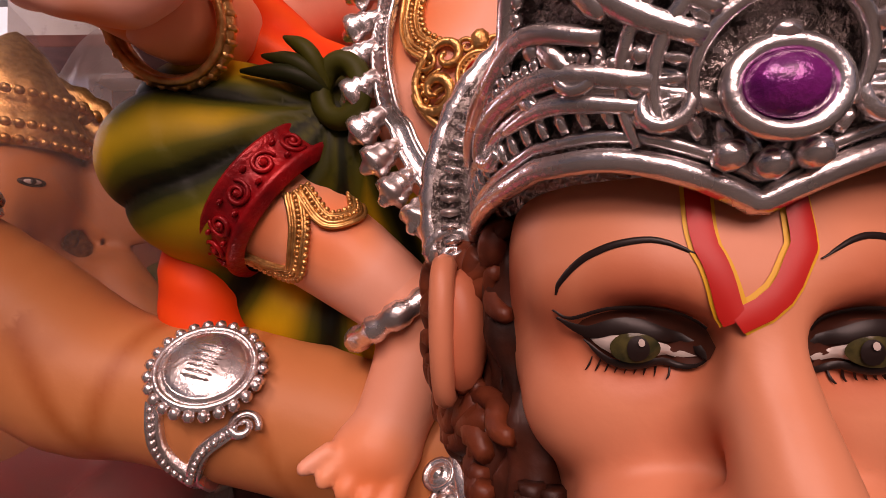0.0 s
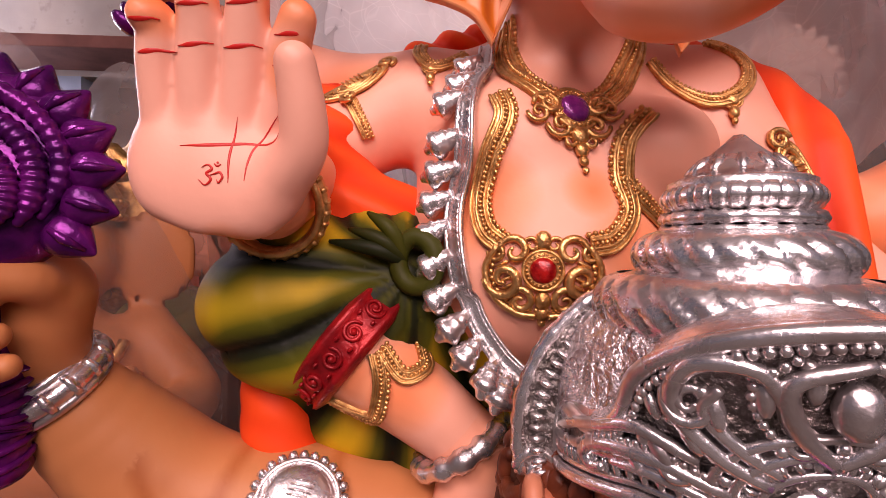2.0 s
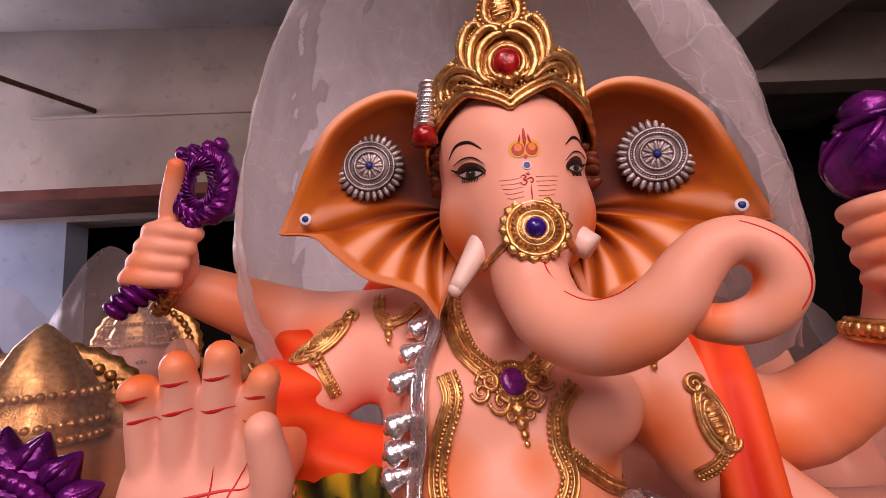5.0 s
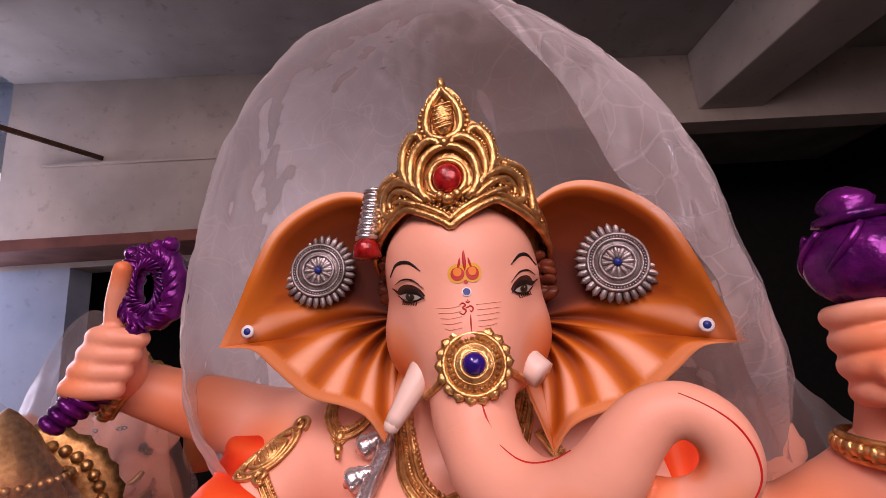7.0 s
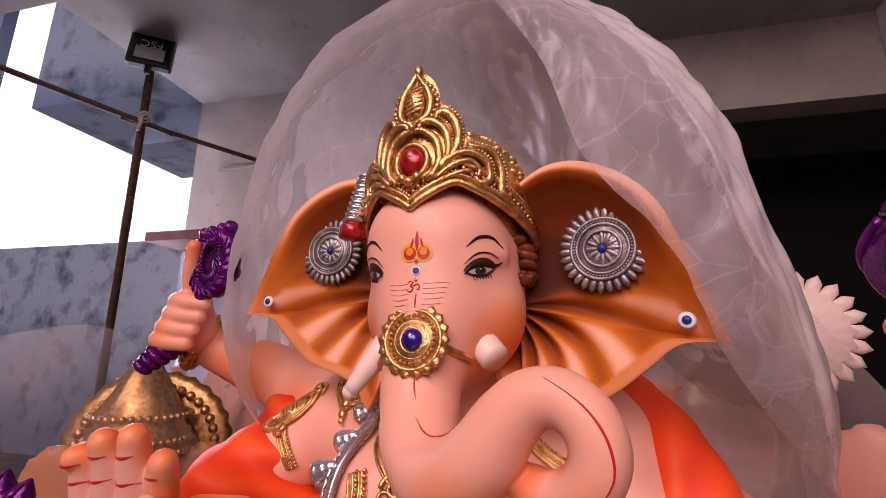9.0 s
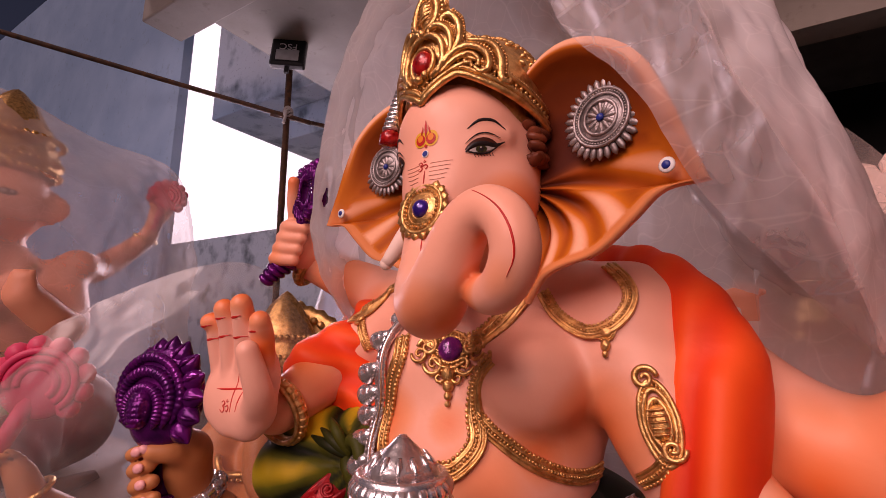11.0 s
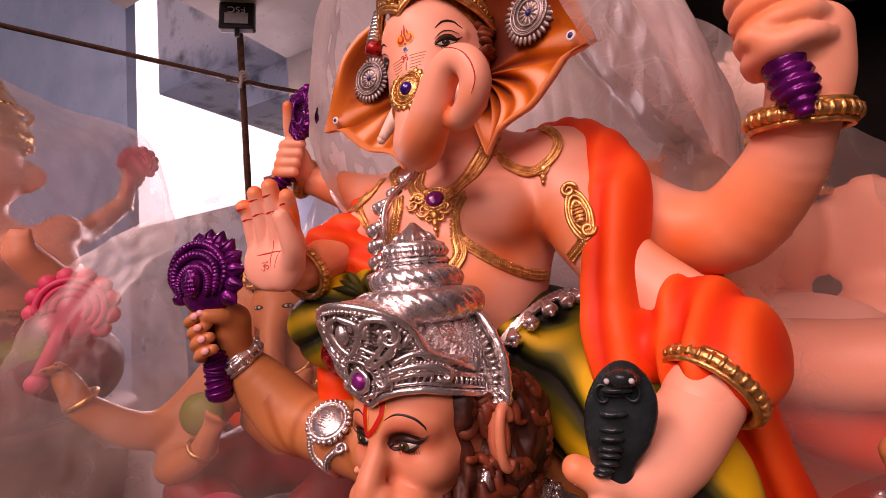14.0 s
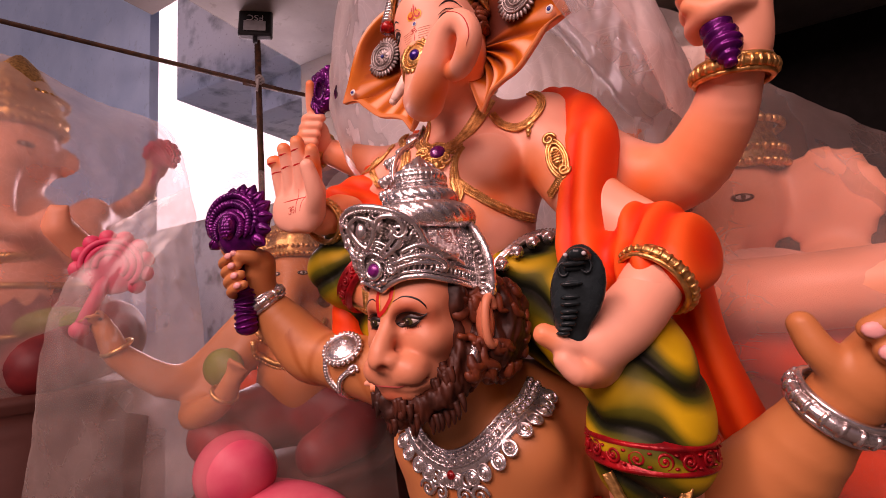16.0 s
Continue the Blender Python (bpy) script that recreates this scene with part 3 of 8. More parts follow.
def leaf_fan(b, c, axes, r, mat, n, spread=(0, 360), inner=0.75, width=0.5, thick=0.1):
    """Pointed petals round a centre."""
    for q in np.linspace(radians(spread[0]), radians(spread[1]), n, endpoint=spread[1] - spread[0] < 359):
        d = math.cos(q) * axes[0] + math.sin(q) * axes[1]
        e = np.cross(axes[2], d)
        w = width * r * math.pi * 2 * (spread[1] - spread[0]) / 360 / n
        put_ball(b, np.asarray(c) + d * r * (1 + inner) / 2, ((1 - inner) * r * 0.75, w * 0.6, thick * r), mat, np.stack([d, e, axes[2]]), 5, 6)

# ---- the shed and what lies outside it ----
def slab(name, lo, hi, mat, label, category, kind="structure", bevel=0.0, turn=0.0):
    b = Build()
    put_box(b, lo, hi, mat, turn, bevel)
    return tagged(b.finish(name), label, category, kind=kind)


slab("ground", (-60, -60, FLOOR - 0.2), (60, 60, FLOOR), "floor_cement", "grey cement floor of the workshop and yard", "floor")
WALL_Y = 5.0
slab("wall_back", (-4.75, WALL_Y, 4.78), (9.0, WALL_Y + 0.35, 5.75), "cream_plaster", "cream plastered wall band above the openings", "wall")
slab("wall_back_left", (-4.75, WALL_Y, FLOOR), (-3.85, WALL_Y + 0.35, 3.40), "pale_blue_plaster", "pale blue plastered pier beside a doorway", "wall")
slab("wall_back_upper", (-4.75, WALL_Y + 0.002, 3.40), (0.7, WALL_Y + 0.35, 4.78), "cream_plaster", "cream plastered wall over the doorway", "wall")
slab("wall_back_middle", (-1.9, WALL_Y, FLOOR), (0.7, WALL_Y + 0.35, 3.40), "pale_blue_plaster", "pale blue plastered wall behind the idols", "wall")
slab("sunshade", (-4.75, WALL_Y - 0.62, 3.46), (0.6, WALL_Y, 3.58), "red_oxide", "red oxide painted concrete sunshade over a doorway", "sunshade", bevel=0.01)
slab("moulding", (-4.3, WALL_Y - 0.035, 4.62), (0.7, WALL_Y, 4.66), "cream_plaster", "thin plaster line along the wall", "moulding", bevel=0.008)
# Store walls beyond the openings; the darkness there is put into their colour.
slab("wall_dark_room", (-6.0, 9.0, FLOOR), (9.2, 9.3, 6.0), "store_darkness", "unlit wall at the back of the store", "wall")
slab("wall_dark_side", (9.0, -1.0, FLOOR), (9.3, 9.0, 6.0), "store_darkness", "unlit side wall of the store", "wall")
slab("wall_store_left", (-4.75, WALL_Y + 0.35, FLOOR), (-4.5, 9.0, 6.0), "store_darkness", "unlit partition wall in the store", "wall")
slab("ceiling", (-4.75, -1.5, 5.75), (9.3, 9.3, 6.05), "ceiling_plaster", "grey stained concrete ceiling", "ceiling")
slab("beam_cross", (3.75, 1.2, 4.95), (4.6, WALL_Y, 5.75), "cream_plaster", "cream plastered ceiling beam", "beam", bevel=0.02)
slab("beam_front", (-4.75, 2.0, 5.25), (9.0, 2.45, 5.75), "ceiling_plaster", "grey plastered ceiling beam", "beam", bevel=0.02)
# blue wall beside the opening
slab("wall_left", (-22.0, 3.02, FLOOR), (-5.81, 3.15, 9.0), "blue_plaster", "dark blue painted wall at the open side", "wall")
# building across the lane
slab("building_balcony", (-8.5, 5.1, 6.2), (-5.2, 8.5, 9.5), "weathered_concrete", "white weathered concrete balcony with mould stains", "balcony", bevel=0.03)
slab("building_beam", (-6.75, 5.6, 5.55), (-4.75, 6.2, 6.2), "weathered_concrete", "grey concrete beam under the opposite balcony", "beam", bevel=0.02)
slab("backdrop", (-60.0, 16.0, FLOOR), (-4.0, 16.2, 40.0), "hazy_sky", "bright hazy sky seen through the open side", "sky")
slab("parapet", (-24.0, 8.8, FLOOR), (-4.8, 9.1, 4.75), "weathered_concrete", "low weathered wall across the lane", "wall")


def rod(name, a, b_, r, label):
    b = Build()
    p = np.linspace(a, b_, 40)
    wob = np.array([noise.noise(Vector(q) * 3.0) for q in p])
    put_tube(b, p, r * (1 + 0.12 * wob), "rusty_steel", 10)
    return tagged(b.finish(name), label, "pole")


rod("post", (-4.22, 3.70, FLOOR), (-4.36, 3.72, 6.9), 0.042, "dark rusty upright pole tied to a rail")
rod("rail", (-7.98, 0.39, 5.82), (-4.035, 3.90, 4.63), 0.032, "dark rusty long pole tied to an upright")
rod("rail", (-4.45, 3.55, 4.72), (-3.6, 4.98, 4.70), 0.03, "dark rusty short pole between upright and wall")
b = Build()
for k in range(4):
    a = np.linspace(0, 2 * np.pi, 20)
    put_tube(b, np.stack([-4.28 + 0.055 * np.cos(a), 3.70 + 0.055 * np.sin(a), 4.71 + 0.03 * k + 0.02 * np.sin(a * 2 + k)], 1), 0.016, "cloth_tie", 6)
put_tube(b, spline([(-4.24, 3.64, 4.75), (-4.2, 3.6, 4.66), (-4.22, 3.59, 4.55)], 8), 0.02, "cloth_tie", 6)
tagged(b.finish("cloth_tie"), "grey cloth tie knotted round crossing poles", "tie")


def floodlight():
    root = new("floodlight")
    base = to_world((-4.22, 3.55, 5.44))
    root.location = base
    root["base"] = list(base)
    ax = np.array(Matrix.Rotation(radians(38), 3, "Z") @ Matrix.Rotation(radians(-14), 3, "X")).T

    def piece(name, lo, hi, mat, bevel):
        b = Build()
        put_box(b, lo, hi, mat, 0, bevel)
        b.v[0] = b.v[0] @ ax + V3(-4.20, 3.58, 5.53)
        return b.finish(name, root)
    piece("housing", (-0.23, -0.06, -0.22), (0.23, 0.06, 0.25), "black_housing", 0.03)
    piece("lens", (-0.15, -0.075, -0.16), (0.15, -0.062, 0.02), "lamp_glass", 0.005)
    piece("bracket", (-0.03, -0.02, -0.32), (0.03, 0.02, -0.19), "black_housing", 0.008)
    cu = bpy.data.curves.new("lettering", "FONT")
    cu.body, cu.size, cu.align_x, cu.extrude = "FSC", 0.085, "CENTER", 0.001
    me_ob = new("lettering", cu)
    me_ob.parent = root
    cu.materials.append(MATS["letter_white"])
    m = Matrix.Identity(4)
    right, upv, out = ax[0], ax[2], -ax[1]
    c = (V3(-4.20, 3.58, 5.53) + ax[2] * 0.13 - ax[1] * 0.066) * SCALE + V3(0, 0, LIFT) - np.array(base)
    for i in range(3):
        m[i][0], m[i][1], m[i][2], m[i][3] = -right[i], -upv[i], out[i], c[i]
    me_ob.matrix_local = m
    return tagged(root, "black floodlight turned upside down on a pole", "floodlight")


floodlight()

# ---- elephant-headed idol ----
G = Field((-0.75, 0.42, 1.25), (1.2, 1.32, 2.62), 0.0075)
G.ball((0.10, 0.86, 1.60), (0.27, 0.265, 0.24), 0.02)
G.ball((0.15, 0.90, 1.82), (0.29, 0.22, 0.2), 0.12)
G.ball((0.28, 0.735, 1.80), (0.115, 0.13, 0.105), 0.04)
G.ball((0.02, 0.76, 1.82), (0.12, 0.115, 0.11), 0.06)
G.tube([(0.16, 0.92, 1.9, 0.13), (0.15, 0.80, 2.12, 0.12)], 0.08)
G.tube([(-0.12, 0.97, 1.94, 0.12), (0.15, 0.94, 1.97, 0.13), (0.42, 0.88, 1.93, 0.13)], 0.08)
# head
G.ball((0.165, 0.71, 2.29), (0.155, 0.19, 0.19), 0.05, (0, 0, -10))
G.ball((0.165, 0.67, 2.17), (0.135, 0.14, 0.12), 0.06, (0, 0, -10))
G.ball((0.145, 0.62, 2.33), (0.125, 0.10, 0.10), 0.05, (0, 0, -10))
G.ball((0.245, 0.655, 2.185), (0.068, 0.075, 0.08), 0.035)
G.ball((0.072, 0.675, 2.19), (0.068, 0.075, 0.08), 0.035)
G.tube([(0.158, 0.64, 2.26, 0.098), (0.152, 0.592, 2.19, 0.085), (0.149, 0.575, 2.12, 0.073), (0.148, 0.555, 2.05, 0.069), (0.16, 0.52, 1.992, 0.064)], 0.045, 30)
G.tube([(0.226, 0.553, 2.27, 0.012), (0.25, 0.566, 2.285, 0.013), (0.285, 0.598, 2.29, 0.01)], 0.02)
G.tube([(0.085, 0.553, 2.27, 0.012), (0.062, 0.566, 2.285, 0.013), (0.04, 0.598, 2.29, 0.01)], 0.02)
# arms
G.tube([(0.45, 0.86, 1.92, 0.125), (0.50, 0.80, 1.78, 0.112), (0.60, 0.76, 1.62, 0.098), (0.74, 0.72, 1.49, 0.095), (0.80, 0.62, 1.42, 0.09), (0.74, 0.52, 1.335, 0.07)], 0.04)
G.tube([(0.48, 0.92, 1.92, 0.12), (0.70, 0.93, 1.73, 0.115), (0.85, 0.89, 1.69, 0.112), (0.96, 0.80, 1.79, 0.092), (1.01, 0.715, 1.90, 0.072)], 0.05)
G.tube([(-0.14, 0.95, 1.95, 0.11), (-0.27, 0.93, 1.88, 0.10), (-0.38, 0.87, 1.80, 0.092), (-0.385, 0.76, 1.75, 0.08), (-0.375, 0.62, 1.695, 0.062)], 0.04)
G.tube([(-0.12, 1.0, 1.98, 0.11), (-0.33, 1.05, 2.0, 0.10), (-0.5, 1.05, 2.06, 0.085), (-0.675, 0.975, 2.14, 0.06)], 0.04)
# right leg and foot
G.tube([(-0.40, 0.76, 1.52, 0.11), (-0.25, 0.735, 1.43, 0.09), (-0.06, 0.72, 1.285, 0.064)], 0.03)

# the trunk's curl
GT = Field((0.10, 0.18, 1.84), (0.5, 0.62, 2.14), 0.005)
GT.tube([(0.15, 0.545, 2.03, 0.0665), (0.165, 0.505, 1.982, 0.064), (0.205, 0.445, 1.950, 0.059), (0.25, 0.395, 1.960, 0.053), (0.288, 0.364, 1.995, 0.047), (0.315, 0.348, 2.034, 0.041), (0.344, 0.336, 2.062, 0.036), (0.379, 0.324, 2.068, 0.033),
         (0.409, 0.314, 2.045, 0.033), (0.418, 0.314, 2.008, 0.033), (0.402, 0.325, 1.974, 0.032), (0.372, 0.347, 1.958, 0.030), (0.342, 0.37, 1.962, 0.027)], 0.003, 90)


def fist(f, c, axis, out, reach, n, r, gap, a0=-60, a1=150, side=1):
    """Fingers that close round a shaft: arcs about axis, stacked along it; out: where the knuckles face."""
    A, O = unit(axis), np.asarray(out, dtype=np.float64)
    O = unit(O - A * (O @ A))
    S = np.cross(A, O) * side
    for i in range(n):
        o = np.asarray(c) + A * (i - (n - 1) / 2) * gap
        rr = r * (1 - 0.07 * abs(i - 1))
        pts = []
        for k, a in enumerate(np.linspace(radians(a0), radians(a1), 6)):
            pts.append((*(o + reach * (math.cos(a) * O + math.sin(a) * S)), rr * (1.0 - 0.04 * k)))
        f.tube(pts, 0.008, 14)


def local(o, X, F):
    X, F = unit(X), np.asarray(F, dtype=np.float64)
    F = unit(F - X * (F @ X))
    N = np.cross(X, F)
    return lambda x, y, z, r=None: tuple(np.asarray(o) + x * X + y * F + z * N) + ((r,) if r else ())


# raised open hand
GH = Field((-0.62, 0.34, 1.56), (-0.20, 0.76, 2.08), 0.0048)
hp0 = local((-0.437, 0.572, 1.658), (1.0, 0.06, -0.15), (-0.14, -0.22, 0.96))


def hp(x, y, z, r=None):
    return hp0(1.07 * x, 1.08 * y, 1.08 * z, 1.08 * r if r else None)


GH.tube([(-0.378, 0.665, 1.705, 0.062), hp(0.005, 0.055, -0.012, 0.058)], 0.03)
GH.ball(hp(0, 0.095, 0)[:3], (0.118, 0.045, 0.122), 0.03, (-12, 6, 3))
GH.ball(hp(0.058, 0.055, 0.022)[:3], (0.056, 0.04, 0.07), 0.02, (0, 20, 0))
GH.ball(hp(-0.06, 0.06, 0.012)[:3], (0.043, 0.038, 0.068), 0.02)
for x0, x1, ln, fr in ((0.068, 0.085, 0.295, 0.0255), (0.022, 0.024, 0.325, 0.027), (-0.028, -0.036, 0.305, 0.0265), (-0.076, -0.092, 0.262, 0.0235)):
    m = (x0 + x1) / 2
    GH.tube([hp(x0, 0.13, 0.0, fr * 1.1), hp(m, 0.19, 0.004, fr * 1.02), hp(m, 0.235, 0.008, fr), hp(x1, ln - fr, 0.02, fr * 0.88)], 0.009, 16)
GH.tube([hp(0.075, 0.06, 0.02, 0.04), hp(0.112, 0.115, 0.045, 0.031), hp(0.112, 0.16, 0.055, 0.028), hp(0.098, 0.215, 0.062, 0.024)], 0.015, 16)

# hand with the noose, index raised
GN = Field((-0.80, 0.74, 2.02), (-0.52, 1.06, 2.46), 0.0055)
GN.tube([(-0.675, 0.985, 2.135, 0.06), (-0.665, 0.93, 2.165, 0.062)], 0.02)
GN.ball((-0.655, 0.91, 2.19), (0.062, 0.05, 0.075), 0.02, (0, 10, 0))
for i in range(4):
    z, x = 2.13 + 0.036 * i, -0.695 + 0.016 * i
    GN.tube([(x - 0.02, 0.92, z + 0.008, 0.024), (x - 0.03, 0.865, z + 0.012, 0.025), (x + 0.02, 0.835, z + 0.006, 0.025), (x + 0.075, 0.85, z, 0.022)], 0.007, 14)
GN.tube([(-0.64, 0.88, 2.25, 0.028), (-0.625, 0.845, 2.32, 0.025), (-0.6, 0.815, 2.395, 0.02)], 0.01)

# lowered hand that holds the cobra
GC = Field((0.48, 0.28, 1.05), (0.86, 0.62, 1.42), 0.005)
GC.tube([(0.75, 0.53, 1.335, 0.072), (0.69, 0.47, 1.265, 0.076), (0.63, 0.42, 1.215, 0.07)], 0.03)
GC.tube([(0.635, 0.40, 1.235, 0.036), (0.58, 0.365, 1.225, 0.032), (0.53, 0.345, 1.25, 0.026)], 0.015)
for i in range(3):
    GC.tube([(0.66 - 0.01 * i, 0.47 - 0.03 * i, 1.175, 0.032), (0.625 - 0.012 * i, 0.42 - 0.028 * i, 1.148 + 0.006 * i, 0.031), (0.57, 0.395 - 0.022 * i, 1.175 + 0.008 * i, 0.026)], 0.01)

# raised hand round the pot's stem
GU = Field((0.84, 0.52, 1.84), (1.22, 0.86, 2.26), 0.0055)
GU.tube([(1.008, 0.715, 1.895, 0.072), (1.03, 0.70, 1.97, 0.078), (1.04, 0.69, 2.06, 0.075)], 0.02)
fist(GU, (0.985, 0.655, 2.10), (-0.1, 0.1, 1), (0.1, -1.0, 0), 0.062, 4, 0.03, 0.05, -130, 60, 1)
GU.tube([(1.02, 0.64, 2.02, 0.034), (0.97, 0.60, 2.03, 0.03), (0.925, 0.60, 2.06, 0.025)], 0.012)

# right foot
GF = Field((-0.26, 0.52, 1.0), (0.08, 0.86, 1.36), 0.005)
GF.tube([(-0.10, 0.725, 1.315, 0.067), (-0.045, 0.715, 1.265, 0.064), (-0.045, 0.70, 1.2, 0.062), (-0.085, 0.66, 1.10, 0.052)], 0.03)
GF.ball((-0.10, 0.645, 1.085), (0.062, 0.05, 0.05), 0.02)
for i in range(5):
    GF.tube([(-0.085 - 0.022 * i + 0.02, 0.63 - 0.004 * i, 1.07 + 0.008 * i, 0.021 - 0.002 * i), (-0.098 - 0.026 * i + 0.02, 0.60, 1.03 + 0.014 * i, 0.019 - 0.002 * i)], 0.006)

# cloth
D = Field((-0.62, 0.36, 0.86), (0.95, 1.25, 1.78), 0.0085)
D.tube([(0.10, 0.92, 1.48, 0.19), (-0.18, 0.84, 1.53, 0.165), (-0.36, 0.79, 1.545, 0.14)], 0.05)
D.ball((-0.395, 0.765, 1.515), (0.118, 0.125, 0.14), 0.06)
D.tube([(-0.40, 0.765, 1.51, 0.128), (-0.305, 0.755, 1.462, 0.112)], 0.05)
D.ball((0.18, 0.94, 1.40), (0.36, 0.24, 0.2), 0.06)
D.tube([(-0.40, 0.84, 1.36, 0.07), (-0.25, 0.84, 1.27, 0.08), (-0.05, 0.86, 1.2, 0.1)], 0.05)
D.tube([(0.28, 0.90, 1.40, 0.19), (0.5, 0.76, 1.27, 0.165), (0.68, 0.60, 1.15, 0.145), (0.71, 0.55, 1.0, 0.14), (0.705, 0.55, 0.95, 0.132)], 0.06)
C = Field((-0.62, 0.45, 0.4), (1.25, 1.3, 2.2), 0.0095)
C.tube([(0.36, 0.99, 2.06, 0.06), (0.495, 0.93, 2.01, 0.085), (0.60, 0.82, 1.87, 0.088), (0.605, 0.74, 1.70, 0.072), (0.575, 0.685, 1.575, 0.056)], 0.05)
C.tube([(0.60, 0.74, 1.80, 0.05), (0.585, 0.68, 1.60, 0.056), (0.565, 0.645, 1.47, 0.058), (0.585, 0.61, 1.36, 0.05)], 0.04)
C.tube([(0.748, 0.708, 1.478, 0.112), (0.775, 0.68, 1.452, 0.115), (0.802, 0.62, 1.42, 0.112), (0.780, 0.575, 1.385, 0.104)], 0.02)
C.tube([(0.575, 0.655, 1.47, 0.055), (0.66, 0.645, 1.42, 0.066), (0.75, 0.65, 1.40, 0.085)], 0.03)
C.tube([(0.66, 0.98, 1.75, 0.08), (0.82, 0.9, 1.45, 0.06), (0.86, 0.86, 1.15, 0.06), (0.98, 0.93, 0.8, 0.07), (1.1, 1.0, 0.5, 0.07)], 0.05)
C.tube([(-0.35, 0.90, 1.835, 0.104), (-0.40, 0.85, 1.80, 0.108), (-0.41, 0.79, 1.78, 0.097)], 0.04)
C.tube([(-0.36, 0.87, 1.76, 0.08), (-0.26, 0.88, 1.68, 0.10), (-0.12, 0.92, 1.64, 0.10)], 0.05)
C.tube([(-0.02, 1.03, 2.12, 0.05), (-0.2, 1.03, 2.04, 0.06), (-0.37, 0.98, 1.93, 0.07)], 0.04)
C.tube([(-0.43, 0.82, 1.42, 0.05), (-0.42, 0.80, 1.32, 0.065), (-0.40, 0.80, 1.2, 0.07)], 0.03)

idol = Build()


def airbrush(v, spots, base=0.0):
    """Paint value: airbrush colour or painted-in shade round the given places (rows x, y, z, radius, strength)."""
    p = np.full(len(v), base)
    for x, y, z, r, s in spots:
        d = np.linalg.norm(v - V3(x, y, z), axis=1)
        p = np.maximum(p, 1.12 * s * np.clip(1 - d / r, 0, 1) ** 0.8)
    return p


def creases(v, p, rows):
    """Arm creases drawn as darker rings in the paint value: rows centre, axis, width, strength."""
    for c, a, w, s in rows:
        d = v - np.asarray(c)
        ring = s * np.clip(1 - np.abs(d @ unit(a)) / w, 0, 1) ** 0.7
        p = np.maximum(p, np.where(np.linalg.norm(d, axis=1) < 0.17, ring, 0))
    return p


GLOW = [(0.15, 0.62, 1.99, 0.10, 0.5), (-0.03, 0.68, 1.70, 0.12, 0.6), (0.14, 0.63, 1.72, 0.06, 0.5), (0.42, 0.72, 1.72, 0.14, 0.6), (-0.3, 0.66, 1.44, 0.13, 0.7),
        (-0.17, 0.68, 1.39, 0.1, 0.6), (-0.03, 0.7, 1.24, 0.09, 0.6), (0.75, 0.82, 1.66, 0.18, 0.6), (-0.3, 0.95, 1.94, 0.14, 0.5), (-0.4, 0.7, 1.78, 0.14, 0.7), (-0.36, 0.62, 1.7, 0.1, 0.5),
        (0.30, 0.60, 2.12, 0.11, 0.75), (0.02, 0.63, 2.12, 0.11, 0.75), (-0.55, 1.02, 2.05, 0.2, 0.5), (0.9, 0.8, 1.72, 0.2, 0.5), (0.2, 0.66, 1.62, 0.12, 0.5), (0.3, 0.7, 1.68, 0.09, 0.55), (0.3, 0.72, 2.25, 0.08, 0.6)]
for field, spots, base in ((G, GLOW, 0.1), (GT, [(0.345, 0.37, 1.962, 0.05, 0.95), (0.375, 0.325, 2.015, 0.03, 0.8), (0.27, 0.38, 1.92, 0.10, 0.6), (0.4, 0.27, 1.96, 0.06, 0.35), (0.18, 0.48, 1.93, 0.08, 0.5)], 0.12),
                           (GH, [(*hp(x, y, 0.01)[:3], 0.06, 0.75) for x, y in ((0.08, 0.29), (0.02, 0.32), (-0.035, 0.3), (-0.09, 0.26), (0.03, 0.0), (0.1, 0.21))], 0.05),
                           (GN, [(-0.70, 0.86, 2.15, 0.1, 0.6), (-0.6, 0.81, 2.4, 0.07, 0.6)], 0.2), (GC, [(0.53, 0.345, 1.25, 0.06, 0.5), (0.6, 0.4, 1.15, 0.08, 0.6)], 0.1),
                           (GU, [(0.95, 0.6, 2.1, 0.12, 0.5)], 0.15), (GF, [(-0.1, 0.62, 1.06, 0.1, 0.6), (-0.04, 0.7, 1.25, 0.08, 0.5)], 0.15)):
    v, q = field.mesh(2)
    idol.add(v, q, "skin_paint", airbrush(v, spots, base))

v, q = D.mesh(2)
# folds gather at the knot on the bent leg and slant round the hanging one
wob = np.array([noise.noise(Vector((x * 5, y * 5, z * 5))) for x, y, z in v])
fine_wob = np.array([noise.noise(Vector((x * 14, y * 14, z * 14 + 7))) for x, y, z in v])
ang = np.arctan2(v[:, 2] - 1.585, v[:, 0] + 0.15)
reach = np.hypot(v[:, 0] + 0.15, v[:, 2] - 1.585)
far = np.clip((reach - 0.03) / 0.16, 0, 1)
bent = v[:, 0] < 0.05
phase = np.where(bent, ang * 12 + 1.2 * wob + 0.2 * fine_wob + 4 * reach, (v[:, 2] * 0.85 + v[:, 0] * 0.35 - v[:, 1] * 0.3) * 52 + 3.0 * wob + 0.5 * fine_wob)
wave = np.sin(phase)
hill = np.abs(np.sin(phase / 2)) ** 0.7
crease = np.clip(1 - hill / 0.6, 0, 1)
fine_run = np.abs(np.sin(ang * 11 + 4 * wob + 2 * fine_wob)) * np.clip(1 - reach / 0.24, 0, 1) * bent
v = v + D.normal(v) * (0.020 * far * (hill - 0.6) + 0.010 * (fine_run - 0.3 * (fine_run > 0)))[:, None]
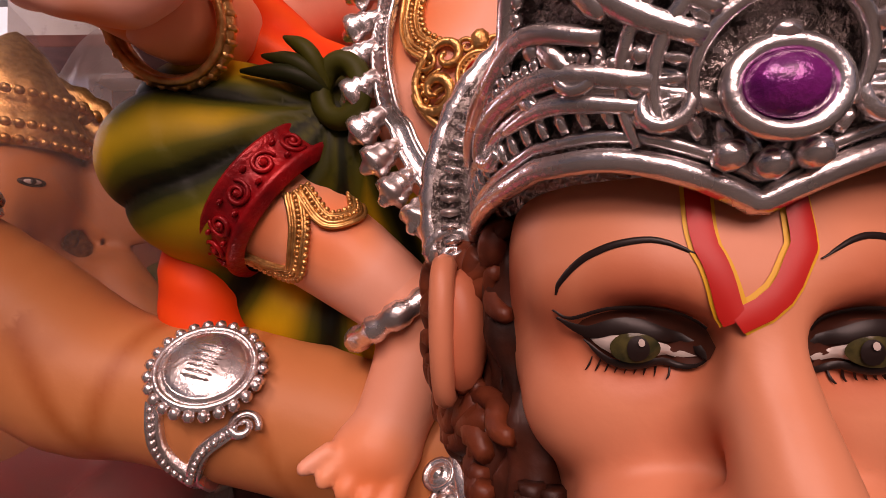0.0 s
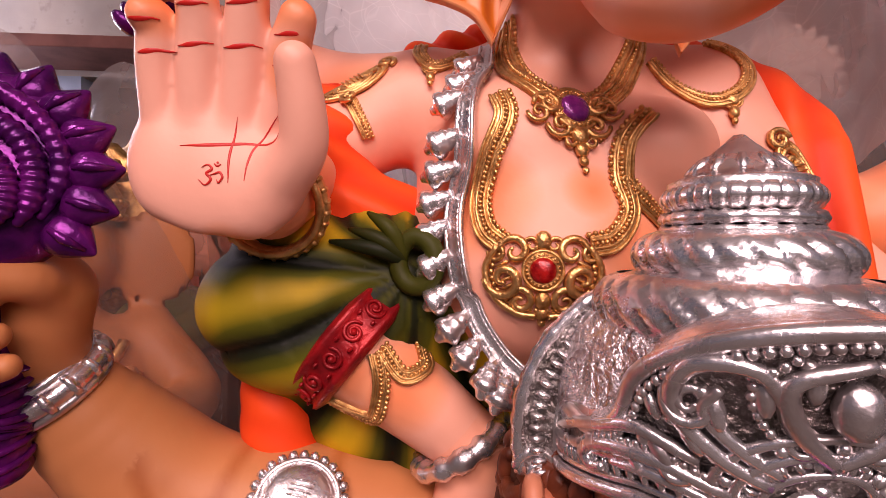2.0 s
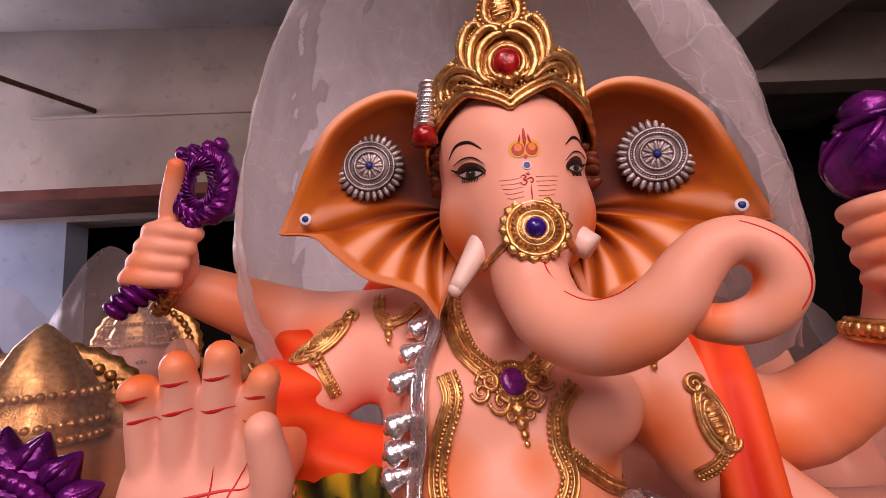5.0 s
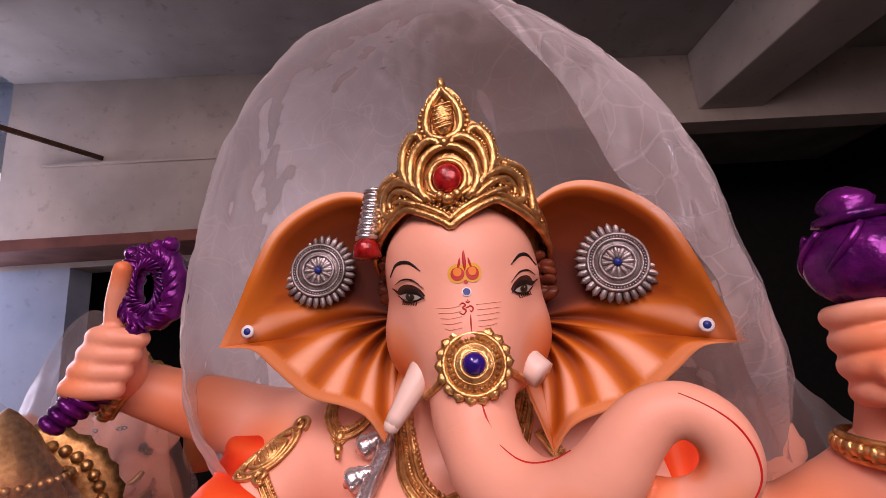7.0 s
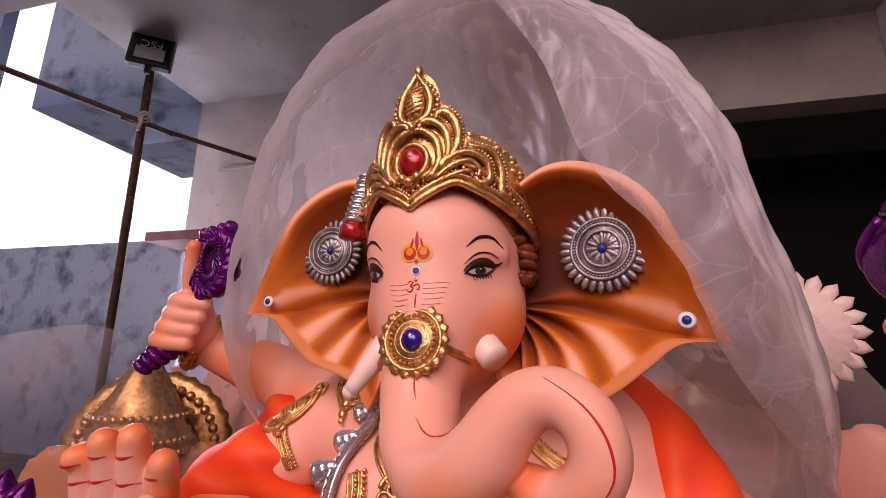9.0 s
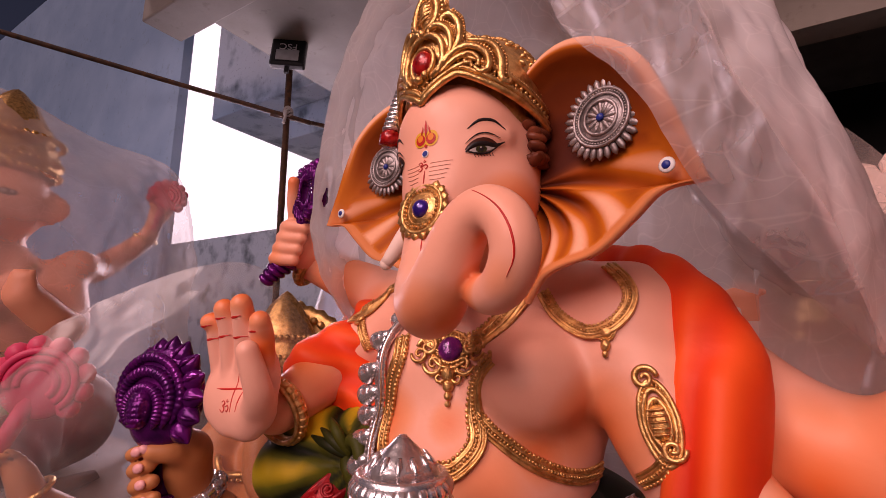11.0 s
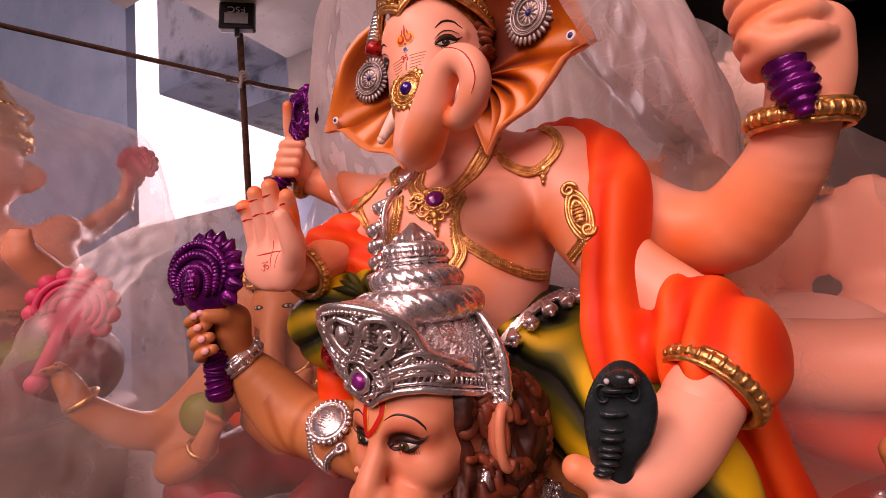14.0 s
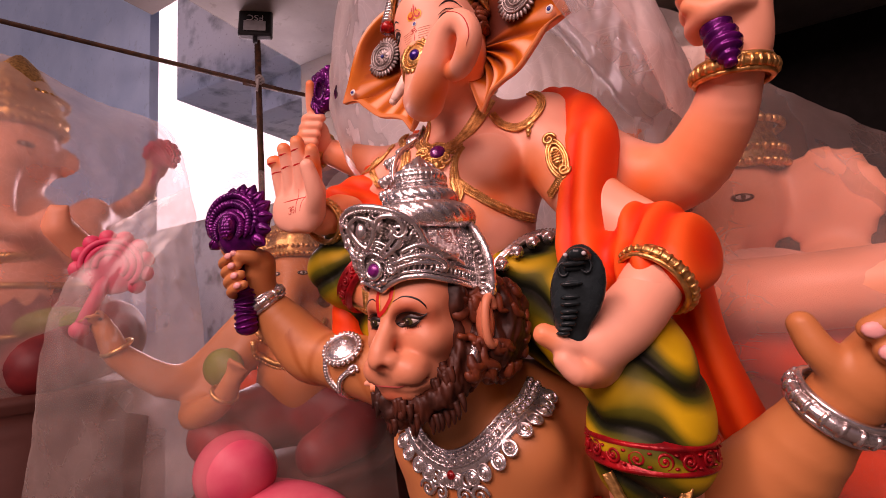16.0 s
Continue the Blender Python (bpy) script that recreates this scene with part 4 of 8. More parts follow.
# Airbrushed folds, plus shade in creases, back and lap put into the paint.
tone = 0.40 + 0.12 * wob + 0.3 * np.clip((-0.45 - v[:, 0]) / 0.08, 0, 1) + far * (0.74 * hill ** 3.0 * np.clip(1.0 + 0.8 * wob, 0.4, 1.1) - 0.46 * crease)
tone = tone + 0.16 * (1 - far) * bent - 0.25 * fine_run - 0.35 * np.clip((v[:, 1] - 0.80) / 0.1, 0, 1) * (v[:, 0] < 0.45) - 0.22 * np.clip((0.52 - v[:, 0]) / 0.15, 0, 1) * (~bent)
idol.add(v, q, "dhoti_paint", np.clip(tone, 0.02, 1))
v, q = C.mesh(2)
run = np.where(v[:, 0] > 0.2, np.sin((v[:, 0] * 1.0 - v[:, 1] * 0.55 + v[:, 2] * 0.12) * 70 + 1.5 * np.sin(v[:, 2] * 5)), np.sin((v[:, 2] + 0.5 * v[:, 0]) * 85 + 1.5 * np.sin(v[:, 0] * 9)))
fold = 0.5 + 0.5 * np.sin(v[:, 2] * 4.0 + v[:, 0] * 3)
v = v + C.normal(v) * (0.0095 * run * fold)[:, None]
# Fold shade is put into the paint: grooves darker, ridges lighter.
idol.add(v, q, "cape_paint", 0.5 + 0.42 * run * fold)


def ear(root, out, tilt, disc_uv):
    """One big ear: a dished fan with a rolled rim, radiating folds, a silver disc and two painted dots."""
    root = np.asarray(root)
    U = unit(out)
    Nn = unit(np.cross(U, V3(0, 0, 1)))
    if Nn[1] > 0:
        Nn = -Nn
    Vv = V3(0, 0, 1)
    ca, sa = math.cos(radians(tilt)), math.sin(radians(tilt))
    outline = spline([(-0.03, 0.10), (-0.01, 0.20), (0.05, 0.262), (0.12, 0.278), (0.20, 0.252), (0.265, 0.20), (0.31, 0.12), (0.34, 0.05), (0.372, -0.02), (0.372, -0.03), (0.31, -0.04), (0.262, -0.085),
                      (0.20, -0.14), (0.13, -0.165), (0.085, -0.19), (0.055, -0.235), (0.05, -0.235), (0.02, -0.17), (-0.02, -0.08)], 120)
    n, rings = len(outline), 26
    th = np.arctan2(outline[:, 1], outline[:, 0])
    rows, paint = [], []
    for i in range(rings + 1):
        s = i / rings
        uv = outline * s
        u, w = uv[:, 0] * ca - uv[:, 1] * sa, uv[:, 0] * sa + uv[:, 1] * ca
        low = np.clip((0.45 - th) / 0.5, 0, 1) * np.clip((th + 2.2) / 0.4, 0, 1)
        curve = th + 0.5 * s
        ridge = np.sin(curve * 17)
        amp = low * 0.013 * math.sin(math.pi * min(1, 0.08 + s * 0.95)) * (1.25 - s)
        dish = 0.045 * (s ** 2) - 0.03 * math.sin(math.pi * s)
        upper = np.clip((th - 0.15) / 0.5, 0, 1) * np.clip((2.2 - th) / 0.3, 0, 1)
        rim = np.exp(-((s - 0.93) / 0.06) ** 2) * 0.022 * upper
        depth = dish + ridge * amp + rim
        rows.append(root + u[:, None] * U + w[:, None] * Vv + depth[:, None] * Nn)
        # Airbrush tones, with shade in the fold troughs and root put into paint.
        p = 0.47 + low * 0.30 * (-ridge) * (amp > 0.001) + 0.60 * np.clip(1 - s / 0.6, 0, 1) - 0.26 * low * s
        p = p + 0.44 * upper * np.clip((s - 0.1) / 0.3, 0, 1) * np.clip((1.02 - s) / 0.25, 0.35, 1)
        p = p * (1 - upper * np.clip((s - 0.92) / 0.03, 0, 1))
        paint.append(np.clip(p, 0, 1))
    front = np.vstack(rows)
    back = front - Nn * 0.022
    k = len(front)
    i, j = np.meshgrid(np.arange(rings), np.arange(n), indexing="ij")
    fq = np.stack([i * n + j, i * n + (j + 1) % n, (i + 1) * n + (j + 1) % n, (i + 1) * n + j], -1).reshape(-1, 4)
    jj = np.arange(n)
    e = rings * n
    rim_q = np.stack([e + jj, e + (jj + 1) % n, k + e + (jj + 1) % n, k + e + jj], 1)
    pp = np.concatenate(paint)
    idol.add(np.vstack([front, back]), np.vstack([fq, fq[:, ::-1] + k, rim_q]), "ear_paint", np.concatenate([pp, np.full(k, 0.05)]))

    def at(u0, w0, lift=0.012):
        s = np.hypot(u0, w0) / 0.33
        return root + (u0 * ca - w0 * sa) * U + (u0 * sa + w0 * ca) * Vv + (0.045 * s * s - 0.03 * math.sin(math.pi * min(s, 1)) + lift) * Nn
    axes = frame_of(Nn)
    c = at(*disc_uv, 0.016)
    put_lathe(idol, [(0.0, 0.006), (0.058, 0.006), (0.06, -0.012)], "antique_silver", c, axes, 36)
    leaf_fan(idol, c, axes, 0.078, "antique_silver", 30, inner=0.70, width=0.75, thick=0.07)
    a = np.linspace(0, 2 * np.pi, 48, endpoint=False)
    for rr, tt in ((0.056, 0.0035), (0.046, 0.003), (0.033, 0.0035)):
        put_tube(idol, c + 0.007 * Nn + rr * (np.cos(a)[:, None] * axes[0] + np.sin(a)[:, None] * axes[1]), tt, "antique_silver", 6, True)
    beads(idol, c + 0.007 * Nn + 0.051 * (np.cos(a)[:, None] * axes[0] + np.sin(a)[:, None] * axes[1]), 0.0028, "antique_silver")
    leaf_fan(idol, c + 0.005 * Nn, axes, 0.031, "antique_silver", 12, inner=0.3, width=0.6, thick=0.12)
    put_ball(idol, c + 0.008 * Nn, (0.008, 0.008, 0.005), "mark_blue", axes)
    for d_uv in ((0.318, -0.002), (0.068, -0.158)):
        c2 = at(*d_uv, 0.006)
        put_ball(idol, c2, (0.0135, 0.0135, 0.004), "mark_white", axes, 6, 16)
        put_ball(idol, c2 + 0.003 * Nn, (0.0075, 0.0075, 0.003), "mark_blue", axes, 6, 14)


ear((0.285, 0.70, 2.205), (0.95, -0.30, 0), -6, (0.178, 0.118))
ear((0.035, 0.755, 2.235), (-1, 0.05, 0), -1, (0.178, 0.118))

# tusks
put_tube(idol, spline([(0.085, 0.60, 2.15), (0.05, 0.58, 2.10), (0.012, 0.567, 2.045)], 10), np.linspace(0.03, 0.014, 10), "tusk_paint", 12)
put_ball(idol, (0.012, 0.567, 2.045), 0.0142, "tusk_paint")
put_tube(idol, spline([(0.225, 0.62, 2.16), (0.25, 0.59, 2.13), (0.275, 0.572, 2.105)], 8), np.linspace(0.032, 0.026, 8), "tusk_paint", 14)

# eyes, brows and marks
for c, right, tip in (((0.249, 0.555, 2.256), (0.62, 0.78, 0.12), 1), ((0.060, 0.560, 2.256), (-0.62, 0.78, 0.12), -1)):
    right, up = unit(right), V3(0, 0, 1)
    c = np.asarray(c)
    flip = 1 if tip > 0 else -1
    patch(idol, G, c + V3(0, 0, 0.004), right, up, almond(0.035, 0.019, 0.011, tilt=0.004), "lid_paint", 0.0012)
    patch(idol, G, c, right, up, almond(0.026, 0.006, 0.0065, tilt=0.003), "eye_white", 0.0024)
    patch(idol, G, c, right, up, ellipse(0.0115, 0.0078, 20, -0.002, -0.0005), "iris_paint", 0.0034)
    patch(idol, G, c, right, up, ellipse(0.0055, 0.0055, 14, -0.002, 0.0), "liner_paint", 0.0042)
    # White dot: a highlight painted on the pupil.
    patch(idol, G, c, right, up, ellipse(0.0018, 0.0018, 8, -0.004, 0.003), "eye_white", 0.005)
    line = lambda pts: [c + u * right + w * up for u, w in pts]
    stroke(idol, G, line([(-0.034, -0.006), (-0.018, 0.008), (0.004, 0.0125), (0.026, 0.009), (0.044, 0.018)]), 0.009, "liner_paint", 0.0036)
    stroke(idol, G, line([(-0.032, -0.005), (-0.01, -0.009), (0.012, -0.0085), (0.03, 0.003)]), 0.004, "liner_paint", 0.0036)
    stroke(idol, G, line([(-0.034, 0.012), (-0.012, 0.027), (0.01, 0.03), (0.034, 0.024)]), 0.003, "liner_paint", 0.0026)
    stroke(idol, G, line([(-0.03, 0.042), (-0.005, 0.058), (0.025, 0.056), (0.046, 0.036)]), 0.0065, "liner_paint", 0.0016)
    for k in range(7):
        u0 = -0.016 + 0.006 * k
        stroke(idol, G, line([(u0, -0.0095 + 0.0005 * k), (u0 + 0.002, -0.014 + 0.0005 * k), (u0 + 0.004, -0.0175 + 0.0005 * k)]), 0.0014, "liner_paint", 0.0022, 6)
mk = V3(0.149, 0.51, 2.286)
right, up = unit(V3(0.98, -0.18, 0)), V3(0, 0, 1)
for sx in (-1, 1):
    patch(idol, G, mk, right, up, ellipse(0.0165, 0.0165, 18, sx * 0.0125, -0.004), "mark_yellow", 0.0012)
    patch(idol, G, mk, right, up, ellipse(0.0115, 0.0115, 16, sx * 0.0125, -0.005), "mark_red", 0.0022)
    patch(idol, G, mk, right, up, ellipse(0.007, 0.0075, 14, sx * 0.0125, -0.002), "mark_orange", 0.003)
    stroke(idol, G, [mk + sx * 0.012 * right + 0.004 * up, mk + sx * 0.009 * right + 0.012 * up, mk + sx * 0.007 * right + 0.022 * up], 0.004, "mark_red", 0.0026, 8)
stroke(idol, G, [mk + 0.0 * up, mk + 0.016 * up, mk + 0.034 * up], 0.006, "mark_red", 0.0028, 10)
patch(idol, G, mk, right, up, ellipse(0.0035, 0.0035, 10, 0, -0.019), "mark_red", 0.002)
patch(idol, G, mk, right, up, ellipse(0.008, 0.008, 14, 0, -0.036), "mark_white", 0.0015)
patch(idol, G, mk, right, up, ellipse(0.006, 0.006, 14, 0, -0.036), "mark_blue", 0.0026)


def om(field, c, right, up, s, mat, off=0.002):
    """The sacred sign, in brush strokes."""
    L = lambda pts: [np.asarray(c) + s * (x * right + y * up) for x, y in pts]
    stroke(idol, field, L([(-0.9, 0.5), (-0.5, 0.8), (-0.15, 0.5), (-0.5, 0.12), (-0.1, -0.25), (-0.45, -0.75), (-0.95, -0.45)]), 0.22 * s, mat, off, 24)
    stroke(idol, field, L([(-0.3, 0.0), (0.15, 0.2), (0.5, 0.35), (0.8, 0.0), (0.55, -0.45), (0.35, -0.2)]), 0.2 * s, mat, off, 20)
    stroke(idol, field, L([(-0.1, 1.0), (0.2, 0.8), (0.5, 1.0)]), 0.16 * s, mat, off, 10)
    patch(idol, field, c, right, up, s * ellipse(0.1, 0.1, 8, 0.2, 1.08), mat, off)


om(G, (0.147, 0.51, 2.222), right, up, 0.0125, "mark_red")
stroke(idol, G, [(0.152, 0.508, 2.212), (0.151, 0.505, 2.2), (0.151, 0.504, 2.185)], 0.0025, "mark_red", 0.002, 8)
for k in range(5):
    z = 2.228 - 0.009 * k
    stroke(idol, G, [(0.098 + 0.004 * k, 0.52, z), (0.12, 0.51, z - 0.002), (0.138, 0.507, z)], 0.001, "wrinkle_paint", 0.0008, 10)
    stroke(idol, G, [(0.162, 0.507, z), (0.18, 0.51, z + 0.001), (0.205 - 0.004 * k, 0.52, z + 0.003)], 0.001, "wrinkle_paint", 0.0008, 10)
stroke(idol, G, [(0.156, 0.492, 2.085), (0.160, 0.48, 2.06), (0.172, 0.465, 2.03)], 0.003, "mark_red", 0.001, 14)
stroke(idol, GT, [(0.172, 0.455, 2.02), (0.195, 0.43, 2.0), (0.23, 0.40, 1.993), (0.27, 0.37, 2.0)], 0.003, "mark_red", 0.001, 20)
stroke(idol, GT, [(0.36, 0.29, 2.10), (0.409, 0.249, 2.07), (0.434, 0.25, 2.03), (0.438, 0.258, 1.99), (0.42, 0.265, 1.96)], 0.003, "mark_red", 0.001, 24)

# brooch on the trunk with its strap
ax = frame_of(V3(-0.1, -0.97, 0.16))
rosette(idol, V3(0.150, 0.497, 2.135), ax, 0.05, "gold_paint", "blue_gem", 14, 0.38)
leaf_fan(idol, V3(0.150, 0.499, 2.135), ax, 0.06, "gold_paint", 18, inner=0.72, width=0.9, thick=0.08)
for pts in ([(0.105, 0.515, 2.115), (0.085, 0.535, 2.098), (0.078, 0.57, 2.088), (0.08, 0.61, 2.09)], [(0.198, 0.51, 2.125), (0.213, 0.535, 2.115), (0.218, 0.57, 2.112)]):
    p, o = on(G, pts, 14, 0.002)
    put_tube(idol, p, 0.007, "gold_paint", 7)

# ---- crown ----
HEAD = V3(0.165, 0.705, 0)
YAW = radians(-10.5)


def crown_at(u, w, lift=0.0):
    """A place on the crown's front: u along it, w up from the lower point."""
    r = 0.19 + lift - 0.08 * max(w - 0.1, 0)
    a = u / 0.175
    d = V3(math.sin(a), -math.cos(a), 0)
    d = V3(d[0] * math.cos(YAW) - d[1] * math.sin(YAW), d[0] * math.sin(YAW) + d[1] * math.cos(YAW), 0)
    squeeze = V3(0.92, 1.0, 1)
    return HEAD + d * r * squeeze + V3(0, 0, 2.362 + w), d


def crown_curve(pts, n, lift=0.004):
    return np.array([crown_at(u, w, lift)[0] for u, w in spline(pts, n)])


def crown_tube(pts, r, mat="gold_paint", n=20, both=True, lift=0.006):
    for s in ((1, -1) if both else (1,)):
        p = crown_curve([(s * u, w) for u, w in pts], n, lift)
        k = np.linspace(0, 1, n)
        put_tube(idol, p, r * (0.6 + 0.4 * np.sin(np.pi * np.clip(k * 0.9 + 0.1, 0, 1))), mat, 7)


def crown_beads(pts, r, both=True, lift=0.006, mat="gold_paint", step=None):
    for s in ((1, -1) if both else (1,)):
        beads(idol, crown_curve([(s * u, w) for u, w in pts], 40, lift), r, mat, step)


edge = spline([(-0.30, 0.03), (-0.2, 0.09), (-0.14, 0.125), (-0.095, 0.15), (-0.085, 0.19), (-0.05, 0.215), (-0.035, 0.26), (0, 0.285), (0.035, 0.26), (0.05, 0.215), (0.085, 0.19), (0.095, 0.15), (0.14, 0.125), (0.2, 0.09), (0.30, 0.03)], 90)
low = lambda u: 0.045 * min(abs(u) / 0.075, 1) ** 0.8 - 0.42 * max(abs(u) - 0.09, 0)
rows = []
for k in range(13):
    s = k / 12
    rows.append([crown_at(u, low(u) + (w - low(u)) * s, -0.006)[0] for u, w in edge])
sheet = np.array(rows).reshape(-1, 3)
n = len(edge)
i, j = np.meshgrid(np.arange(12), np.arange(n - 1), indexing="ij")
fq = np.stack([i * n + j, i * n + j + 1, (i + 1) * n + j + 1, (i + 1) * n + j], -1).reshape(-1, 4)
idol.add(sheet, fq, "gold_paint")
inner = sheet + (HEAD * V3(1, 1, 0) + sheet * V3(0, 0, 1) - sheet) * 0.12
idol.add(inner, fq[:, ::-1], "gold_paint")
band = [(u, low(u) + 0.002) for u in np.linspace(-0.29, 0.29, 61)]
put_tube(idol, crown_curve(band, 120, 0.004), 0.007, "gold_paint", 8)
put_tube(idol, crown_curve([(u, w + 0.014) for u, w in band], 120, 0.003), 0.0055, "gold_paint", 8)
put_tube(idol, crown_curve([(u, w + 0.04) for u, w in band], 120, 0.002), 0.005, "gold_paint", 8)
beads(idol, crown_curve([(u, w + 0.022) for u, w in band], 160, 0.001), 0.0035, "gold_paint")
beads(idol, crown_curve([(u, w + 0.031) for u, w in band], 160, 0.0), 0.005, "gold_paint", 0.013)
beads(idol, crown_curve([(u, w + 0.047) for u, w in band], 160, 0.002), 0.0032, "gold_paint")
gc, gd = crown_at(0, 0.09, 0.004)
gax = frame_of(gd)
put_ball(idol, gc, (0.0265, 0.028, 0.016), "red_gem", gax, 10, 20)
ring = lambda k: [(0.031 * k * math.cos(a), 0.09 + 0.033 * k * math.sin(a)) for a in np.linspace(-0.5 * np.pi, 1.5 * np.pi, 24)]
put_tube(idol, crown_curve(ring(1), 48, 0.006), 0.0055, "gold_paint", 7)
crown_tube([(0.038, 0.055), (0.052, 0.085), (0.046, 0.125), (0.022, 0.148), (0.0, 0.152)], 0.0085)
crown_tube([(0.052, 0.07), (0.068, 0.10), (0.062, 0.145), (0.036, 0.168), (0.016, 0.165), (0.012, 0.155)], 0.008)
crown_tube([(0.068, 0.085), (0.084, 0.12), (0.082, 0.16), (0.062, 0.185), (0.046, 0.18), (0.045, 0.17)], 0.0085)
crown_beads([(0.060, 0.09), (0.074, 0.12), (0.070, 0.155), (0.05, 0.174)], 0.003)
crown_beads([(0.08, 0.10), (0.094, 0.13), (0.09, 0.17), (0.07, 0.195)], 0.0036)
crown_tube([(0.03, 0.05), (0.06, 0.085), (0.10, 0.105), (0.135, 0.09), (0.142, 0.06), (0.125, 0.048), (0.115, 0.058)], 0.008)
crown_tube([(0.045, 0.052), (0.075, 0.078), (0.105, 0.088), (0.122, 0.075), (0.12, 0.06)], 0.006)
crown_tube([(0.06, 0.052), (0.085, 0.064), (0.105, 0.068), (0.11, 0.058)], 0.005)
crown_tube([(0.10, 0.118), (0.145, 0.112), (0.165, 0.08), (0.165, 0.04), (0.178, 0.03), (0.185, 0.04)], 0.008)
crown_beads([(0.06, 0.095), (0.10, 0.114), (0.142, 0.10), (0.153, 0.065)], 0.0034)
crown_beads([(0.11, 0.126), (0.155, 0.118), (0.176, 0.085), (0.176, 0.05)], 0.0034)
tear = [(0.0, 0.165), (0.026, 0.178), (0.033, 0.205), (0.026, 0.235), (0.01, 0.258), (0.0, 0.275)]
crown_tube(tear, 0.008)
crown_beads([(u * 1.4, w) for u, w in tear[1:-1]], 0.0055)
tc, td = crown_at(0, 0.21, 0.0)
put_ball(idol, tc, (0.021, 0.036, 0.014), "gold_paint", frame_of(td), 8, 14)
for k in range(6):
    crown_tube([(-0.018, 0.186 + 0.009 * k), (0.0, 0.19 + 0.009 * k), (0.018, 0.194 + 0.009 * k)], 0.0022, n=8, both=False, lift=0.012)
put_ball(idol, crown_at(0, 0.285)[0], (0.009, 0.009, 0.014), "gold_paint")
for u in (-0.014, 0.014):
    put_ball(idol, crown_at(u, 0.058, 0.01)[0], 0.009, "gold_paint")
put_ball(idol, crown_at(0, 0.05, 0.012)[0], (0.011, 0.01, 0.009), "gold_paint")
put_ball(idol, crown_at(0, 0.158, 0.01)[0], 0.0085, "gold_paint")
put_ball(idol, (0.17, 0.725, 2.40), (0.168, 0.178, 0.19), "gold_paint", None, 20, 40)
rng = random.Random(4)
for k in range(420):
    a, e = rng.uniform(-2.4, 2.4), rng.uniform(-0.05, 1.3)
    d = V3(math.sin(a) * math.cos(e), -math.cos(a) * math.cos(e), math.sin(e))
    if abs(a) < 0.9 and e < 0.9:
        continue
    put_ball(idol, V3(0.17, 0.725, 2.40) + d * V3(0.168, 0.178, 0.19), (0.011, 0.006, 0.006), "gold_paint", frame_of(d, (rng.uniform(-1, 1), rng.uniform(-1, 1), 1)), 3, 6)
# hair beside the crown, and the tassel
for k in range(26):
    a = rng.uniform(0, 1)
    for c0 in (V3(0.318, 0.66, 2.36 - 0.12 * a), V3(0.012, 0.70, 2.36 - 0.1 * a)):
        put_ball(idol, c0 + V3(rng.uniform(-0.012, 0.012), rng.uniform(-0.02, 0.04), 0), (0.017, 0.012, 0.024), "hair_paint", frame_of((rng.uniform(-1, 1), -1, 0.2), (rng.uniform(-.6, .6), 0, 1)), 5, 8)
for k in range(9):
    put_lathe(idol, [(0.014, 0), (0.022, 0.004), (0.022, 0.009), (0.014, 0.013)], "silver_paint", (-0.022 + 0.002 * k, 0.612 + 0.003 * k, 2.372 + 0.0125 * k), None, 14)
put_lathe(idol, [(0.0, -0.034), (0.026, -0.03), (0.024, -0.006), (0.016, 0.004), (0, 0.006)], "red_gem", (-0.023, 0.611, 2.37), None, 20, 0.06, 10)

# ---- jewellery ----
def necklace(pts, n, width, mat="gold_paint", field=G, bead=0.0042, height=0.008):
    p, o = on(field, pts, n, 0.002)
    ribbon(idol, p, o, width, height, mat)
    t = np.gradient(p, axis=0)
    t /= np.linalg.norm(t, axis=1, keepdims=True)
    w = np.cross(o, t)
    for s in (-0.5, -0.2, 0.2):
        put_tube(idol, p + w * s * width + o * height * 0.7, 0.0032, mat, 6)
    beads(idol, p + w * 0.02 * width + o * height * 0.9, bead, mat)
    beads(idol, p + w * 0.5 * width + o * height * 0.5, bead * 1.2, mat, bead * 2.6)
    return p, o


def jewel(field, c, r, gem, mat="gold_paint", up=(0, 0, 1)):
    p = field.snap(np.array([c]), 0.006)
    ax = frame_of(field.normal(p)[0], up)
    rosette(idol, p[0], ax, r, mat, gem, gem_r=0.66)
    return p[0], ax


necklace([(0.035, 0.80, 2.07), (0.027, 0.786, 1.995), (0.035, 0.71, 1.922), (0.07, 0.675, 1.884), (0.115, 0.676, 1.87)], 50, 0.045)
necklace([(0.125, 0.676, 1.87), (0.17, 0.685, 1.882), (0.215, 0.705, 1.925), (0.25, 0.75, 1.985), (0.275, 0.79, 2.06)], 50, 0.045)
c, ax = jewel(G, (0.121, 0.66, 1.866), 0.043, "purple_gem")
for sx in (-1, 1):
    for (dx, dz, sz, hand) in ((0.05, 0.004, 0.026, 1), (0.034, -0.034, 0.024, -1), (0.07, -0.012, 0.02, -1), (0.02, -0.062, 0.018, 1), (0.055, 0.024, 0.015, 1)):
        q = G.snap(np.array([c + sx * dx * ax[0] + dz * ax[1]]), 0.006)
        scroll(idol, q[0], frame_of(G.normal(q)[0]) * V3(sx, 1, 1)[:, None], sz, 1.4, "gold_paint", 0.24, hand)
for dz, rr in ((-0.052, 0.017), (-0.078, 0.013), (-0.098, 0.009), (-0.114, 0.006)):
    q = G.snap(np.array([c + dz * ax[1]]), 0.006)
    put_ball(idol, q[0], (rr, rr * 1.1, rr * 0.7), "gold_paint", ax, 6, 10)
